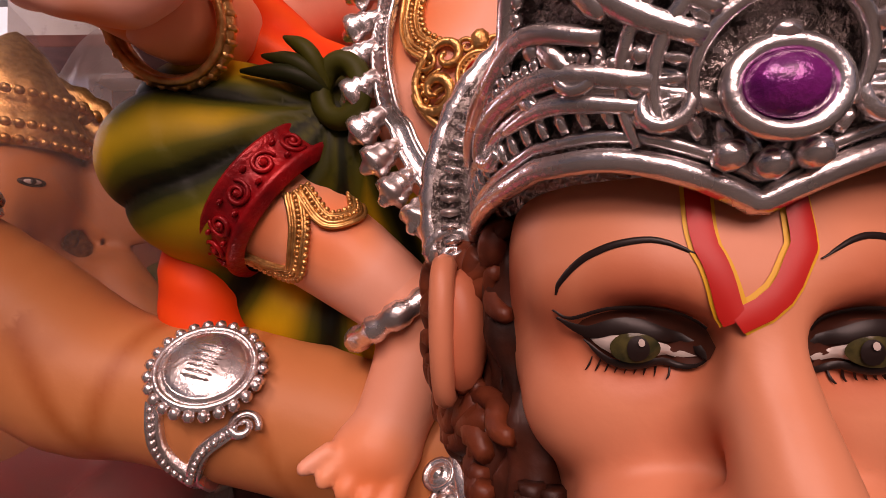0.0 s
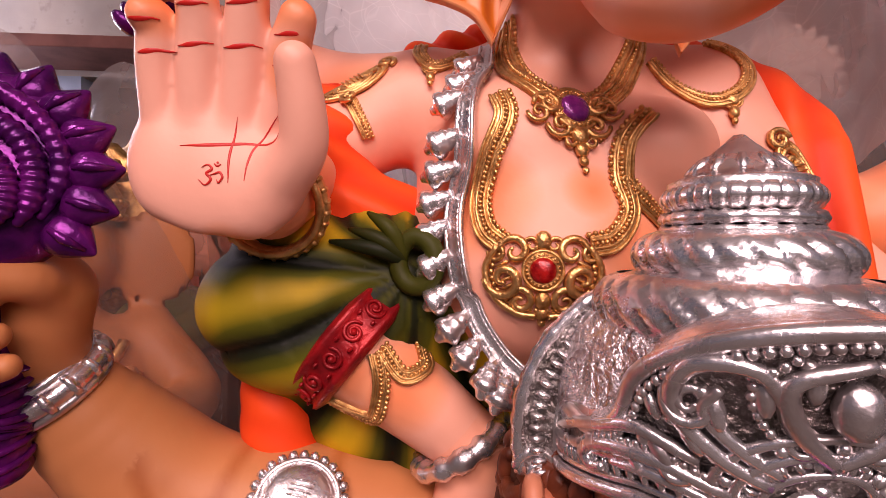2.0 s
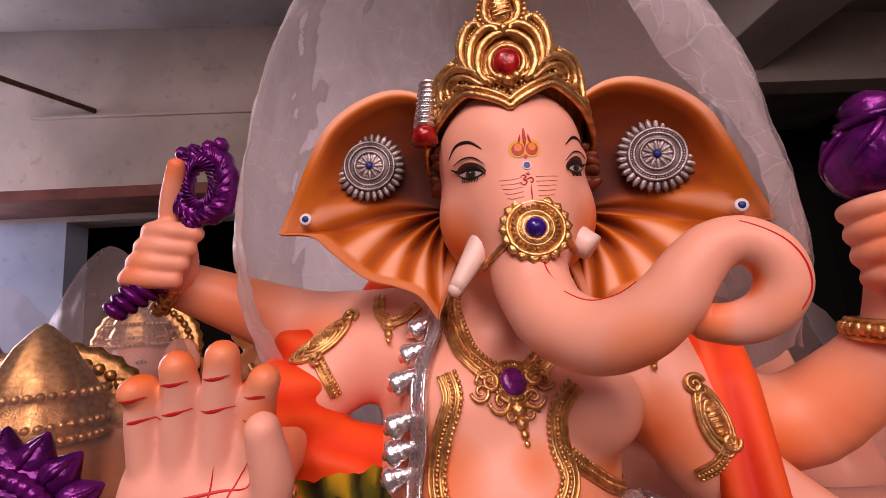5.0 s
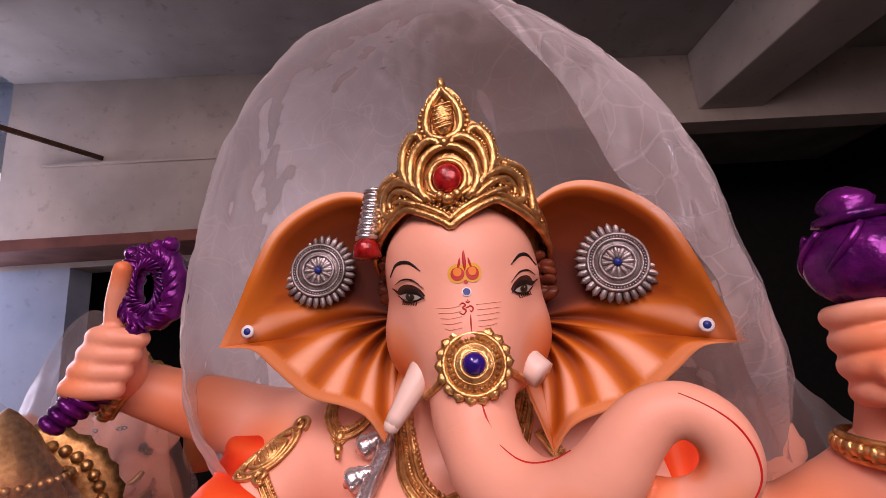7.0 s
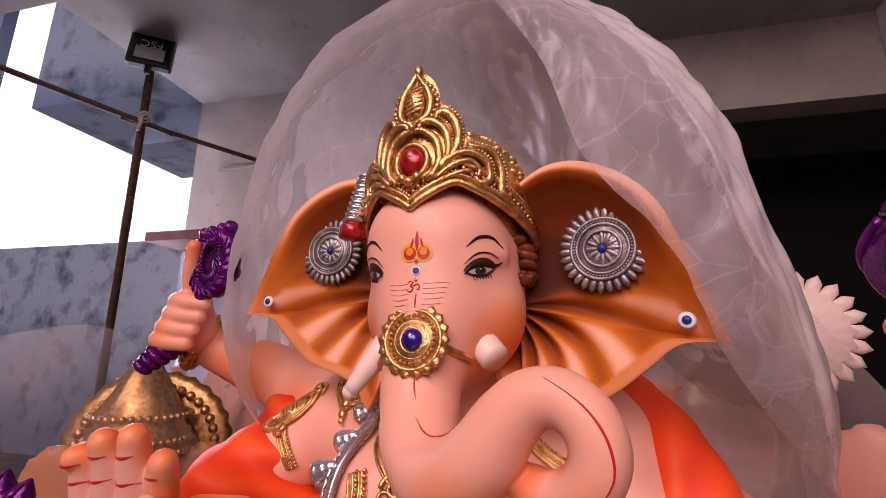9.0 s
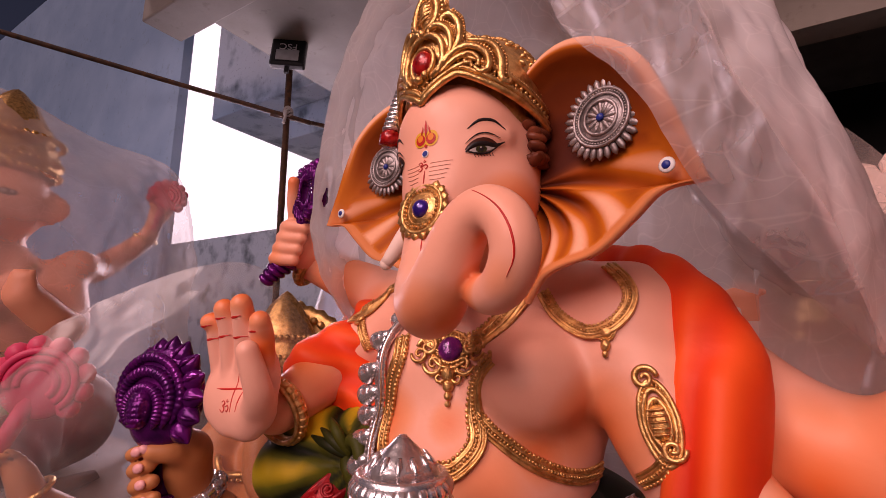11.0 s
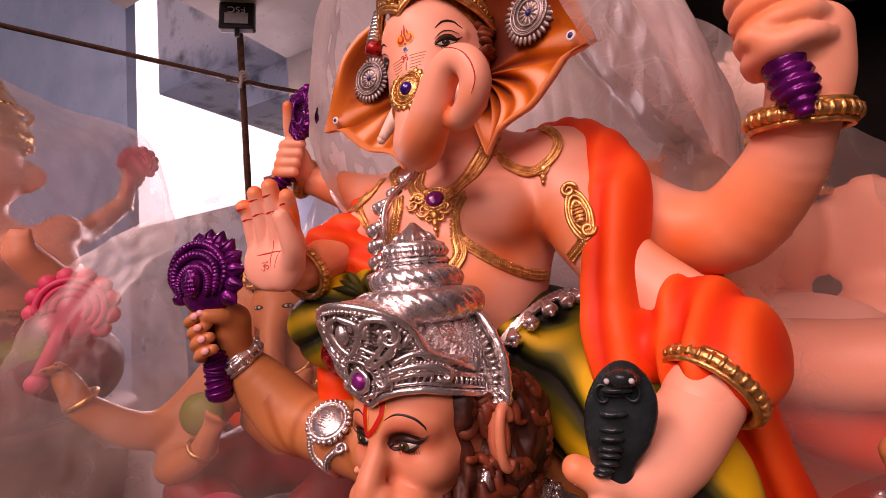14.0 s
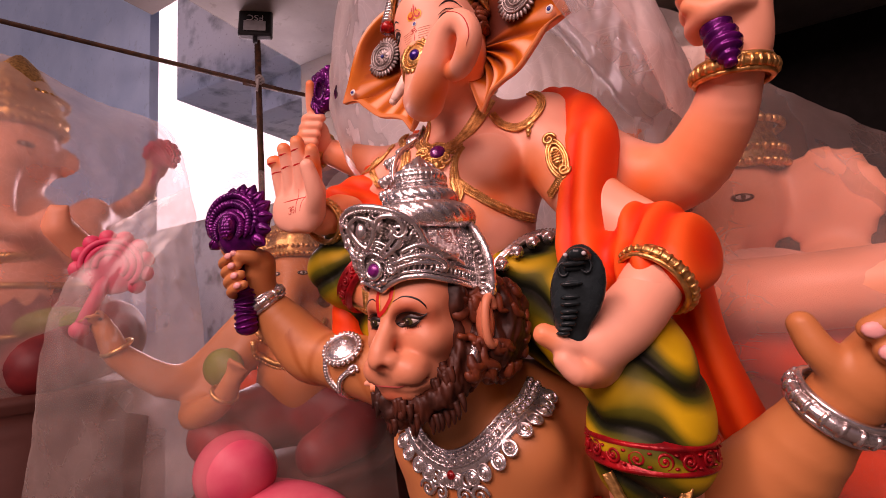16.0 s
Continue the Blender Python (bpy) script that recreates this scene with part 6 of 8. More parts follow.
mouth = [face(-0.085, 0.135, -0.143), face(-0.05, 0.18, -0.158), face(0, 0.2, -0.163), face(0.05, 0.18, -0.158), face(0.088, 0.13, -0.135)]
stroke(bearer, HH, mouth, 0.006, "lip_paint", 0.0012, 40)
# forehead mark
TM = [np.array(face(u, 0.16, 0.07 + w)) for u, w in ((-0.0275, 0.055), (-0.0275, 0.03), (-0.0275, 0.005), (-0.027, -0.014), (-0.024, -0.024), (-0.006, -0.047), (0.0145, -0.024), (0.018, -0.014), (0.0185, 0.005), (0.0185, 0.03), (0.0185, 0.055))]
for side in (TM[:6], TM[5:]):
    stroke(bearer, HH, side, 0.0165, "mark_yellow", 0.0016, 30, taper=False)
stroke(bearer, HH, TM[:6], 0.0125, "mark_red", 0.003, 30, taper=False)
stroke(bearer, HH, TM[5:], 0.0125, "mark_red", 0.0034, 30, taper=False)

# beard and mane
HB = Field((-0.10, 0.2, 0.96), (0.50, 0.72, 1.44), 0.0055)
HB.tube([face(-0.128, -0.01, 0.06, 0.03), face(-0.13, 0.0, -0.08, 0.036), face(-0.098, 0.07, -0.175, 0.045), face(0, 0.12, -0.21, 0.046), face(0.098, 0.07, -0.175, 0.045), face(0.13, 0.0, -0.08, 0.036), face(0.128, -0.01, 0.06, 0.03)], 0.02)
HB.tube([face(-0.125, 0.05, 0.06, 0.02), face(-0.125, 0.055, -0.04, 0.016), face(-0.115, 0.06, -0.12, 0.028)], 0.02)
HB.tube([face(0.125, 0.05, 0.06, 0.02), face(0.125, 0.055, -0.04, 0.016), face(0.115, 0.06, -0.12, 0.028)], 0.02)
for s in (-1, 1):
    HB.ball(face(s * 0.15, -0.10, -0.03), (0.075, 0.09, 0.13), 0.03, HT)
    HB.ball(face(s * 0.16, -0.06, 0.03), (0.055, 0.06, 0.06), 0.03, HT)
    HB.ball(face(s * 0.15, -0.06, -0.10), (0.05, 0.06, 0.07), 0.03, HT)
HB.ball(face(0, -0.12, -0.05), (0.15, 0.1, 0.16), 0.04, HT)
v, q = HB.mesh(1)
nv = HB.normal(v)
lock = np.array([noise.noise(Vector((x * 26, y * 26, z * 11))) for x, y, z in v])
lock2 = np.array([noise.noise(Vector((x * 75, y * 75, z * 26))) for x, y, z in v])
v = v + nv * (0.02 * lock + 0.010 * lock2)[:, None]
bearer.add(v, q, "beard_paint")
rng = random.Random(8)
for k in range(230):
    s = rng.choice((-1, 1))
    p0 = np.array(face(s * rng.uniform(0.10, 0.21), rng.uniform(-0.17, 0.06), rng.uniform(-0.16, 0.085)))
    p0 = HB.snap(p0[None], 0.004)[0]
    nrm = HB.normal(p0[None])[0]
    if HH.value(p0[None])[0] < 0 or np.linalg.norm(p0 - np.array(face(s * 0.168, 0.01, -0.015))) < 0.05:
        continue
    back = unit(-0.75 * HF + V3(0, 0, rng.uniform(-1.1, 0.1)) + 0.4 * nrm)
    side = unit(np.cross(nrm, back))
    length, swing, turn = rng.uniform(0.05, 0.085), rng.uniform(0.005, 0.011), rng.uniform(0, 6)
    k9 = np.linspace(0, 1, 14)
    lock_path = p0 + np.outer(length * (k9 - 0.3), back) + np.outer(swing * np.sin(k9 * 7 + turn), side)
    lock_path = HB.snap(lock_path, 0.003)
    put_tube(bearer, lock_path, rng.uniform(0.010, 0.015) * np.sin(np.pi * (0.12 + 0.84 * k9)) ** 0.6, "hair_paint", 7)
for k in range(70):
    x = rng.uniform(-0.12, 0.12)
    z0 = -0.165 - 0.045 * (1 - abs(x) / 0.12)
    p0 = HB.snap(np.array([face(x, 0.14 - abs(x) * 0.6, z0 + rng.uniform(-0.03, 0.05))]), 0.002)[0]
    dx = 0.5 * x + rng.uniform(-0.01, 0.01)
    put_tube(bearer, spline([p0 + V3(0, 0, 0.012), p0 + V3(dx * 0.1 + 0.004, -0.003, -0.012), p0 + V3(dx * 0.2 - 0.003, 0.002, -0.03)], 8), np.linspace(0.011, 0.003, 8), "beard_paint", 6)

# ---- silver crown ----
CR = V3(0.190, 0.398, 0)
dome = [(0.140, 1.385), (0.158, 1.42), (0.163, 1.455), (0.155, 1.50), (0.14, 1.54), (0.12, 1.56)]
put_lathe(bearer, spline(dome, 20), "crumpled_silver", CR, None, 56)


def fluted(b, c, r, z0, z1, waves, twist, mat):
    """A swelling ring with slanting flutes."""
    sides, n = waves * 6, 13
    a = np.linspace(0, 2 * np.pi, sides, endpoint=False)
    rows = []
    for k in range(n):
        s = k / (n - 1)
        bulge = math.sin(math.pi * s) ** 0.55
        groove = np.clip(np.cos(waves * (a + twist * s)) - 0.72, 0, 1) / 0.28
        rr = (r - 0.028 + 0.028 * bulge) * (1 - 0.06 * groove * bulge)
        rows.append(np.stack([c[0] + rr * np.cos(a), c[1] + rr * np.sin(a), np.full(sides, z0 + (z1 - z0) * s)], 1))
    v = np.vstack(rows)
    i, j = np.meshgrid(np.arange(n - 1), np.arange(sides), indexing="ij")
    b.add(v, np.stack([i * sides + j, i * sides + (j + 1) % sides, (i + 1) * sides + (j + 1) % sides, (i + 1) * sides + j], -1).reshape(-1, 4), mat)


CT = V3(0.208, 0.375, 0)
fluted(bearer, CT, 0.150, 1.53, 1.60, 30, 0.5, "silver_paint")
put_lathe(bearer, [(0.128, 1.595), (0.10, 1.603), (0.06, 1.605)], "silver_paint", CT, None, 40)
fluted(bearer, CT, 0.108, 1.592, 1.648, 24, 0.4, "silver_paint")
put_lathe(bearer, [(0.086, 1.645), (0.06, 1.648)], "silver_paint", CT, None, 30)
for z in (1.646, 1.660):
    a = np.linspace(0, 2 * np.pi, 60, endpoint=False)
    put_tube(bearer, CT + np.stack([0.070 * np.cos(a), 0.070 * np.sin(a), np.full(60, z)], 1), 0.008 * (1 + 0.18 * np.sign(np.sin(a * 24))), "silver_paint", 7, True)
fluted(bearer, CT, 0.078, 1.662, 1.702, 30, 0.0, "silver_paint")
put_lathe(bearer, [(0.07, 1.69), (0.07, 1.70), (0.062, 1.704), (0.058, 1.70), (0.05, 1.712), (0.034, 1.726), (0.016, 1.742), (0.006, 1.752), (0.0, 1.753)], "silver_paint", CT, None, 30)
for k in range(12):
    q = 2 * np.pi * k / 12
    d = V3(math.cos(q), math.sin(q), 0)
    put_ball(bearer, CT + d * 0.043 + V3(0, 0, 1.718), (0.006, 0.016, 0.004), "silver_paint", frame_of(unit(d + V3(0, 0, 0.9))), 4, 6)


def plaque(u, w, lift=0.0):
    a = u / 0.17 - radians(9.5)
    r = 0.158 + lift + 0.42 * max(w, 0) * max(0.0, math.cos(u / 0.17)) ** 1.5
    d = V3(math.sin(a), -math.cos(a), 0)
    return CR + d * r + V3(0, 0, 1.378 + w), d


def pcurve(pts, n, lift=0.006):
    return np.array([plaque(u, w, lift)[0] for u, w in spline(pts, n)])


def ptube(pts, r, both=True, n=22, mat="silver_paint", lift=0.007):
    for s in ((1, -1) if both else (1,)):
        k = np.linspace(0, 1, n)
        put_tube(bearer, pcurve([(s * u, w) for u, w in pts], n, lift), r * (0.6 + 0.4 * np.sin(np.pi * np.clip(0.9 * k + 0.1, 0, 1))), mat, 7)


def pbeads(pts, r, both=True, step=None, lift=0.007):
    for s in ((1, -1) if both else (1,)):
        beads(bearer, pcurve([(s * u, w) for u, w in pts], 40, lift), r, "silver_paint", step)


lowp = lambda u: 0.028 * math.sin(min(abs(u) / 0.09, 1) * math.pi / 2) - 0.22 * max(abs(u) - 0.12, 0)
edge = spline([(-0.30, 0.045), (-0.22, 0.075), (-0.17, 0.075), (-0.13, 0.10), (-0.105, 0.15), (-0.06, 0.185), (0, 0.2), (0.06, 0.185), (0.105, 0.15), (0.13, 0.10), (0.17, 0.075), (0.22, 0.075), (0.30, 0.045)], 90)
rows = [[plaque(u, lowp(u) + (w - lowp(u)) * k / 12, 0.0)[0] for u, w in edge] for k in range(13)]
sheet = np.array(rows).reshape(-1, 3)
n = len(edge)
i, j = np.meshgrid(np.arange(12), np.arange(n - 1), indexing="ij")
fq = np.stack([i * n + j, i * n + j + 1, (i + 1) * n + j + 1, (i + 1) * n + j], -1).reshape(-1, 4)
bearer.add(sheet, fq, "dark_silver")
# smooth back of the plaque, falling to the dome
rows = []
for k in range(9):
    s = k / 8
    for u, w in edge:
        e, d = plaque(u, w, 0.004)
        inner = CR + d * (0.13 - 0.02 * max(w, 0) / 0.2) + V3(0, 0, 1.388 + w * (0.62 if w > 0.09 else 1.0) + 0.05 * (w > 0.09))
        rows.append(e * (1 - s) + inner * s + V3(0, 0, 0.018 * math.sin(math.pi * s)))
n0 = len(edge)
i, j = np.meshgrid(np.arange(8), np.arange(n0 - 1), indexing="ij")
bearer.add(np.array(rows), np.stack([i * n0 + j, i * n0 + j + 1, (i + 1) * n0 + j + 1, (i + 1) * n0 + j], -1).reshape(-1, 4), "silver_paint")
bandp = [(u, lowp(u)) for u in np.linspace(-0.30, 0.30, 61)]
put_tube(bearer, pcurve(bandp, 120, 0.004), 0.0075, "silver_paint", 8)
put_tube(bearer, pcurve([(u, w + 0.013) for u, w in bandp], 120, 0.002), 0.004, "silver_paint", 8)
put_tube(bearer, pcurve([(u, w + 0.036) for u, w in bandp], 120, 0.003), 0.0055, "silver_paint", 8)
for k in range(44):
    u = -0.28 + 0.56 * k / 43
    c, d = plaque(u, lowp(u) + 0.0245, 0.003)
    put_ball(bearer, c, (0.0045, 0.010, 0.005), "silver_paint", frame_of(d, (0.4 * np.sign(u), 0, 1)), 4, 6)
put_tube(bearer, pcurve(edge[8:-8], 120, 0.002), 0.008, "silver_paint", 8)
pbeads(edge[14:-14] * V3(0.93, 0.95, 1)[:2], 0.0045, False)
gc, gd = plaque(0, 0.05, 0.012)
gax = frame_of(gd)
put_ball(bearer, gc, (0.0195, 0.0165, 0.013), "purple_gem", gax, 10, 20)
a = np.linspace(0, 2 * np.pi, 40, endpoint=False)
put_tube(bearer, gc + np.outer(0.0235 * np.cos(a), gax[0]) + np.outer(0.0205 * np.sin(a), gax[1]), 0.0052, "silver_paint", 8, True)
put_ball(bearer, gc + 0.025 * gax[1], (0.008, 0.0065, 0.007), "silver_paint", gax)
for du in (-0.018, 0.0, 0.018):
    put_ball(bearer, plaque(du, 0.018 + abs(du) * 0.25, 0.01)[0], (0.0095, 0.009, 0.009), "silver_paint", gax)
for u, w, sz, hand in ((0.047, 0.05, 0.018, 1), (0.085, 0.075, 0.018, 1), (0.075, 0.135, 0.02, -1), (0.02, 0.115, 0.013, 1)):
    for s in (1, -1):
        c, d = plaque(s * u, w, 0.006)
        scroll(bearer, c, frame_of(d) * V3(s, 1, 1)[:, None], sz, 1.6, "silver_paint", 0.24, hand, 0.6)
# ribbed arch over the gem
for r, t in ((0.034, 0.004), (0.05, 0.005), (0.064, 0.0045)):
    ptube([(r * math.cos(q), 0.058 + r * math.sin(q)) for q in np.radians(np.linspace(90, -25, 9))], t, n=30)
for k in range(17):
    q = radians(-10 + 200 * k / 16)
    c, d = plaque(0.042 * math.cos(q), 0.058 + 0.042 * math.sin(q), 0.006)
    put_ball(bearer, c, (0.0035, 0.0075, 0.0045), "silver_paint", frame_of(d, (math.cos(q), 0, math.sin(q))), 4, 6)
for k in range(15):
    q = radians(-14 + 208 * k / 14)
    c, d = plaque(0.057 * math.cos(q), 0.058 + 0.057 * math.sin(q), 0.007)
    put_ball(bearer, c, 0.0052, "silver_paint", None, 5, 8)
# curled leaves that fill the shield
for u, w, sz, lean in ((0.075, 0.108, 0.02, 0.7), (0.062, 0.132, 0.018, 0.3), (0.04, 0.15, 0.017, 0.1), (0.095, 0.085, 0.018, 1.1), (0.115, 0.066, 0.016, 1.4), (0.098, 0.125, 0.014, 0.6), (0.02, 0.162, 0.015, 0.0)):
    for sd in (1, -1):
        c, d = plaque(sd * u, w, 0.005)
        ax = frame_of(d, (sd * lean, 0, 1))
        put_ball(bearer, c, (0.42 * sz, sz, 0.4 * sz), "silver_paint", ax, 6, 10)
        put_ball(bearer, c + 0.75 * sz * ax[1] + 0.3 * sz * ax[0] * sd, 0.36 * sz, "silver_paint", None, 6, 8)
ptube([(0.03, 0.075), (0.06, 0.095), (0.085, 0.13), (0.075, 0.165), (0.045, 0.168), (0.03, 0.14)], 0.008)
ptube([(0.025, 0.085), (0.05, 0.105), (0.068, 0.13), (0.06, 0.15)], 0.006)
ptube([(0.0, 0.1), (0.022, 0.125), (0.03, 0.16), (0.0, 0.178)], 0.008)
ptube([(0.05, 0.06), (0.10, 0.075), (0.15, 0.068), (0.175, 0.05), (0.165, 0.04), (0.15, 0.045)], 0.008)
ptube([(0.055, 0.05), (0.10, 0.06), (0.14, 0.055)], 0.006)
ptube([(0.07, 0.085), (0.11, 0.10), (0.145, 0.088), (0.19, 0.072), (0.24, 0.05)], 0.007)
pbeads([(0.06, 0.07), (0.10, 0.084), (0.15, 0.076), (0.185, 0.055)], 0.0038)
pbeads([(0.015, 0.10), (0.038, 0.125), (0.046, 0.155), (0.03, 0.178)], 0.004)
put_ball(bearer, plaque(0, 0.145, 0.008)[0], (0.016, 0.022, 0.012), "silver_paint", gax)
# round side crests
for s in (-1, 1):
    a = np.radians(np.linspace(-14, 62, 26))
    base = CR + 0.02 * -HF + V3(0, 0, 1.40)
    arc = lambda r, off=0.0: base + np.outer(s * r * np.cos(a), HX) + np.outer(r * 0.98 * np.sin(a), (0, 0, 1)) - off * HF
    o = np.repeat(HF[None], 26, 0)
    ribbon(bearer, arc(0.186, 0.0), o * 1.0, 0.05, 0.012, "dark_silver")
    put_tube(bearer, arc(0.208, 0.0), 0.011 * (1 + 0.1 * np.sign(np.sin(np.arange(26) * 2.4))), "silver_paint", 8)
    put_tube(bearer, arc(0.165, -0.006), 0.006, "silver_paint", 7)
    for p0 in even(arc(0.187, -0.012), 0.0135):
        put_ball(bearer, p0, (0.005, 0.011, 0.005), "silver_paint", frame_of(HF, p0 - base), 4, 6)
    tip = arc(0.19, -0.004)[-1]
    scroll(bearer, tip + s * -0.004 * HX, np.stack([s * HX, V3(0, 0, 1), HF]), 0.03, 1.4, "silver_paint", 0.34, -1)
    scroll(bearer, arc(0.188, -0.004)[0], np.stack([s * HX, V3(0, 0, 1), HF]), 0.028, 1.4, "silver_paint", 0.34, 1)

# ---- collar and arm jewels ----
def collar(pts, n, width, scallops):
    p, o = on(H, pts, n, 0.004)
    for k in range(6):
        p[1:-1] = (p[:-2] + 2 * p[1:-1] + p[2:]) / 4
    ribbon(bearer, p, o, width, 0.012, "silver_paint")
    t = np.gradient(p, axis=0)
    t /= np.linalg.norm(t, axis=1, keepdims=True)
    w = np.cross(o, t)
    w = w * np.sign(-w[:, 2:3].mean())
    for s in (-0.48, -0.2, 0.15):
        put_tube(bearer, p + w * s * width + o * 0.008, 0.0042, "silver_paint", 6)
    beads(bearer, p - w * 0.33 * width + o * 0.01, 0.0065, "silver_paint")
    beads(bearer, p - w * 0.02 * width + o * 0.01, 0.009, "silver_paint", 0.022)
    q = even(np.hstack([p, o, w]), 0.0)[0:0] if False else np.linspace(2, n - 3, scallops).astype(int)
    for i in q:
        c = p[i] + w[i] * (0.5 * width + 0.014) + o[i] * 0.004
        ax = np.stack([t[i], -w[i], o[i]])
        put_ball(bearer, c, (0.018, 0.021, 0.009), "silver_paint", ax, 7, 12)
        put_ball(bearer, c + o[i] * 0.008, (0.009, 0.012, 0.006), "silver_paint", ax, 5, 8)
        a = np.linspace(0, 2 * np.pi, 16, endpoint=False)
        put_tube(bearer, c + 0.003 * o[i] + np.outer(0.018 * np.cos(a), ax[0]) + np.outer(0.021 * np.sin(a), ax[1]), 0.004, "silver_paint", 5, True)
    return p, o


p, o = collar([(0.03, 0.62, 1.10), (0.05, 0.53, 1.02), (0.11, 0.47, 0.945), (0.205, 0.44, 0.905), (0.31, 0.47, 0.95), (0.39, 0.55, 1.03), (0.42, 0.64, 1.10)], 90, 0.066, 20)
c0 = H.snap(np.array([(0.205, 0.43, 0.875)]), 0.008)[0]
rosette(bearer, c0, frame_of(V3(0, -1, 0.1)), 0.034, "silver_paint", "red_gem", 10, 0.4)
for s in (-1, 1):
    for dx, dz, sz in ((0.05, -0.01, 0.026), (0.035, -0.05, 0.022), (0.08, -0.045, 0.026)):
        q = H.snap(np.array([c0 + V3(s * dx, 0, dz)]), 0.006)
        scroll(bearer, q[0], frame_of(H.normal(q)[0]) * V3(s, 1, 1)[:, None], sz, 1.5, "silver_paint", 0.26)
q = H.snap(np.array([(-0.335, 0.655, 1.205)]), 0.006)
nrm = unit(H.normal(q)[0] + V3(0.0, -0.25, 0.35))
ax = frame_of(nrm, (0.25, 0, 1))
c = q[0] + 0.004 * nrm
for r, t in ((0.066, 0.006), (0.053, 0.005), (0.034, 0.006)):
    a = np.linspace(0, 2 * np.pi, 48, endpoint=False)
    loop = c + np.outer(r * np.cos(a), ax[0]) + np.outer(r * 0.92 * np.sin(a), ax[1]) + 0.016 * (1 - r / 0.09) * nrm
    put_tube(bearer, loop, t, "silver_paint", 7, True)
a = np.linspace(0, 2 * np.pi, 60, endpoint=False)
beads(bearer, c + np.outer(0.044 * np.cos(a), ax[0]) + np.outer(0.041 * np.sin(a), ax[1]) + 0.008 * nrm, 0.005, "silver_paint")
beads(bearer, c + np.outer(0.076 * np.cos(a), ax[0]) + np.outer(0.070 * np.sin(a), ax[1]), 0.009, "silver_paint")
put_ball(bearer, c, (0.066, 0.061, 0.02), "silver_paint", ax, 8, 28)
for k in range(7):
    put_ball(bearer, c + (k - 3) * 0.008 * ax[1] + 0.019 * nrm, (0.022, 0.003, 0.005), "silver_paint", ax, 4, 8)
for s, pts in ((1, [(-0.40, 0.655, 1.16), (-0.395, 0.64, 1.09), (-0.37, 0.65, 1.03)]), (-1, [(-0.29, 0.65, 1.125), (-0.335, 0.64, 1.09), (-0.365, 0.65, 1.03)])):
    p, o = on(H, pts, 20, 0.004)
    ribbon(bearer, p, o, 0.022, 0.01, "silver_paint")
    beads(bearer, p + o * 0.008, 0.0055, "silver_paint")
scroll(bearer, H.snap(np.array([(-0.28, 0.65, 1.125)]), 0.008)[0], ax, 0.022, 1.5, "silver_paint", 0.32)
p, o = on(H, [(-0.37, 0.65, 1.03), (-0.365, 0.70, 1.01), (-0.36, 0.76, 1.0)], 16, 0.004)
ribbon(bearer, p, o, 0.034, 0.01, "silver_paint")
bangle(bearer, (-0.732, 0.642, 1.405), (-0.35, -0.45, 0.8), 0.082, "silver_paint", 0.018, 16)
bangle(bearer, (1.098, 0.668, 1.045), (0.6, -0.4, 0.85), 0.092, "silver_paint", 0.018, 18)

# hands
HM = Field((-0.86, 0.40, 1.36), (-0.56, 0.72, 1.68), 0.005)
HM.tube([(-0.735, 0.64, 1.41, 0.066), (-0.715, 0.60, 1.49, 0.07), (-0.69, 0.585, 1.55, 0.066)], 0.02)
fist(HM, (-0.715, 0.535, 1.515), (-0.35, -0.06, 1), (-0.75, -0.65, 0), 0.064, 4, 0.0235, 0.041, -80, 85, 1)
HM.tube([(-0.665, 0.565, 1.55, 0.035), (-0.655, 0.52, 1.572, 0.03), (-0.675, 0.485, 1.578, 0.026)], 0.012)
HM.tube([(-0.775, 0.53, 1.575, 0.024), (-0.775, 0.50, 1.62, 0.022), (-0.765, 0.475, 1.65, 0.018)], 0.008)
v, q = HM.mesh(2)
bearer.add(v, q, "tan_paint", airbrush(v, [(-0.78, 0.5, 1.5, 0.08, 0.35)], 0.1))
for k in range(4):
    A2 = unit((-0.35, -0.06, 1))
    O2 = unit(V3(-0.75, -0.65, 0) - A2 * (V3(-0.75, -0.65, 0) @ A2))
    S2 = np.cross(A2, O2)
    c = V3(-0.715, 0.535, 1.515) + A2 * (k - 1.5) * 0.041
    d = math.cos(radians(70)) * O2 + math.sin(radians(70)) * S2
    put_ball(bearer, c + d * 0.083, (0.016, 0.013, 0.007), "nail_paint", frame_of(d, A2), 5, 10)
put_ball(bearer, (-0.684, 0.466, 1.586), (0.016, 0.012, 0.016), "nail_paint", frame_of((-0.3, -0.8, 0.5)), 6, 10)
HL = Field((0.96, 0.44, 0.98), (1.36, 0.76, 1.34), 0.0055)
HL.tube([(1.10, 0.665, 1.05, 0.072), (1.155, 0.63, 1.11, 0.08), (1.20, 0.61, 1.16, 0.08)], 0.02)
HL.tube([(1.11, 0.61, 1.12, 0.04), (1.07, 0.60, 1.18, 0.036), (1.048, 0.60, 1.235, 0.03)], 0.02)
for k in range(4):
    z = 1.225 - 0.045 * k
    HL.tube([(1.24, 0.60, z + 0.03, 0.032), (1.20, 0.54, z + 0.02, 0.03), (1.15 + 0.02 * k, 0.525, z, 0.027)], 0.008)
    put_ball(bearer, (1.147 + 0.02 * k, 0.505, z), (0.021, 0.008, 0.017), "nail_paint")
v, q = HL.mesh(2)
bearer.add(v, q, "tan_paint", 0.15)
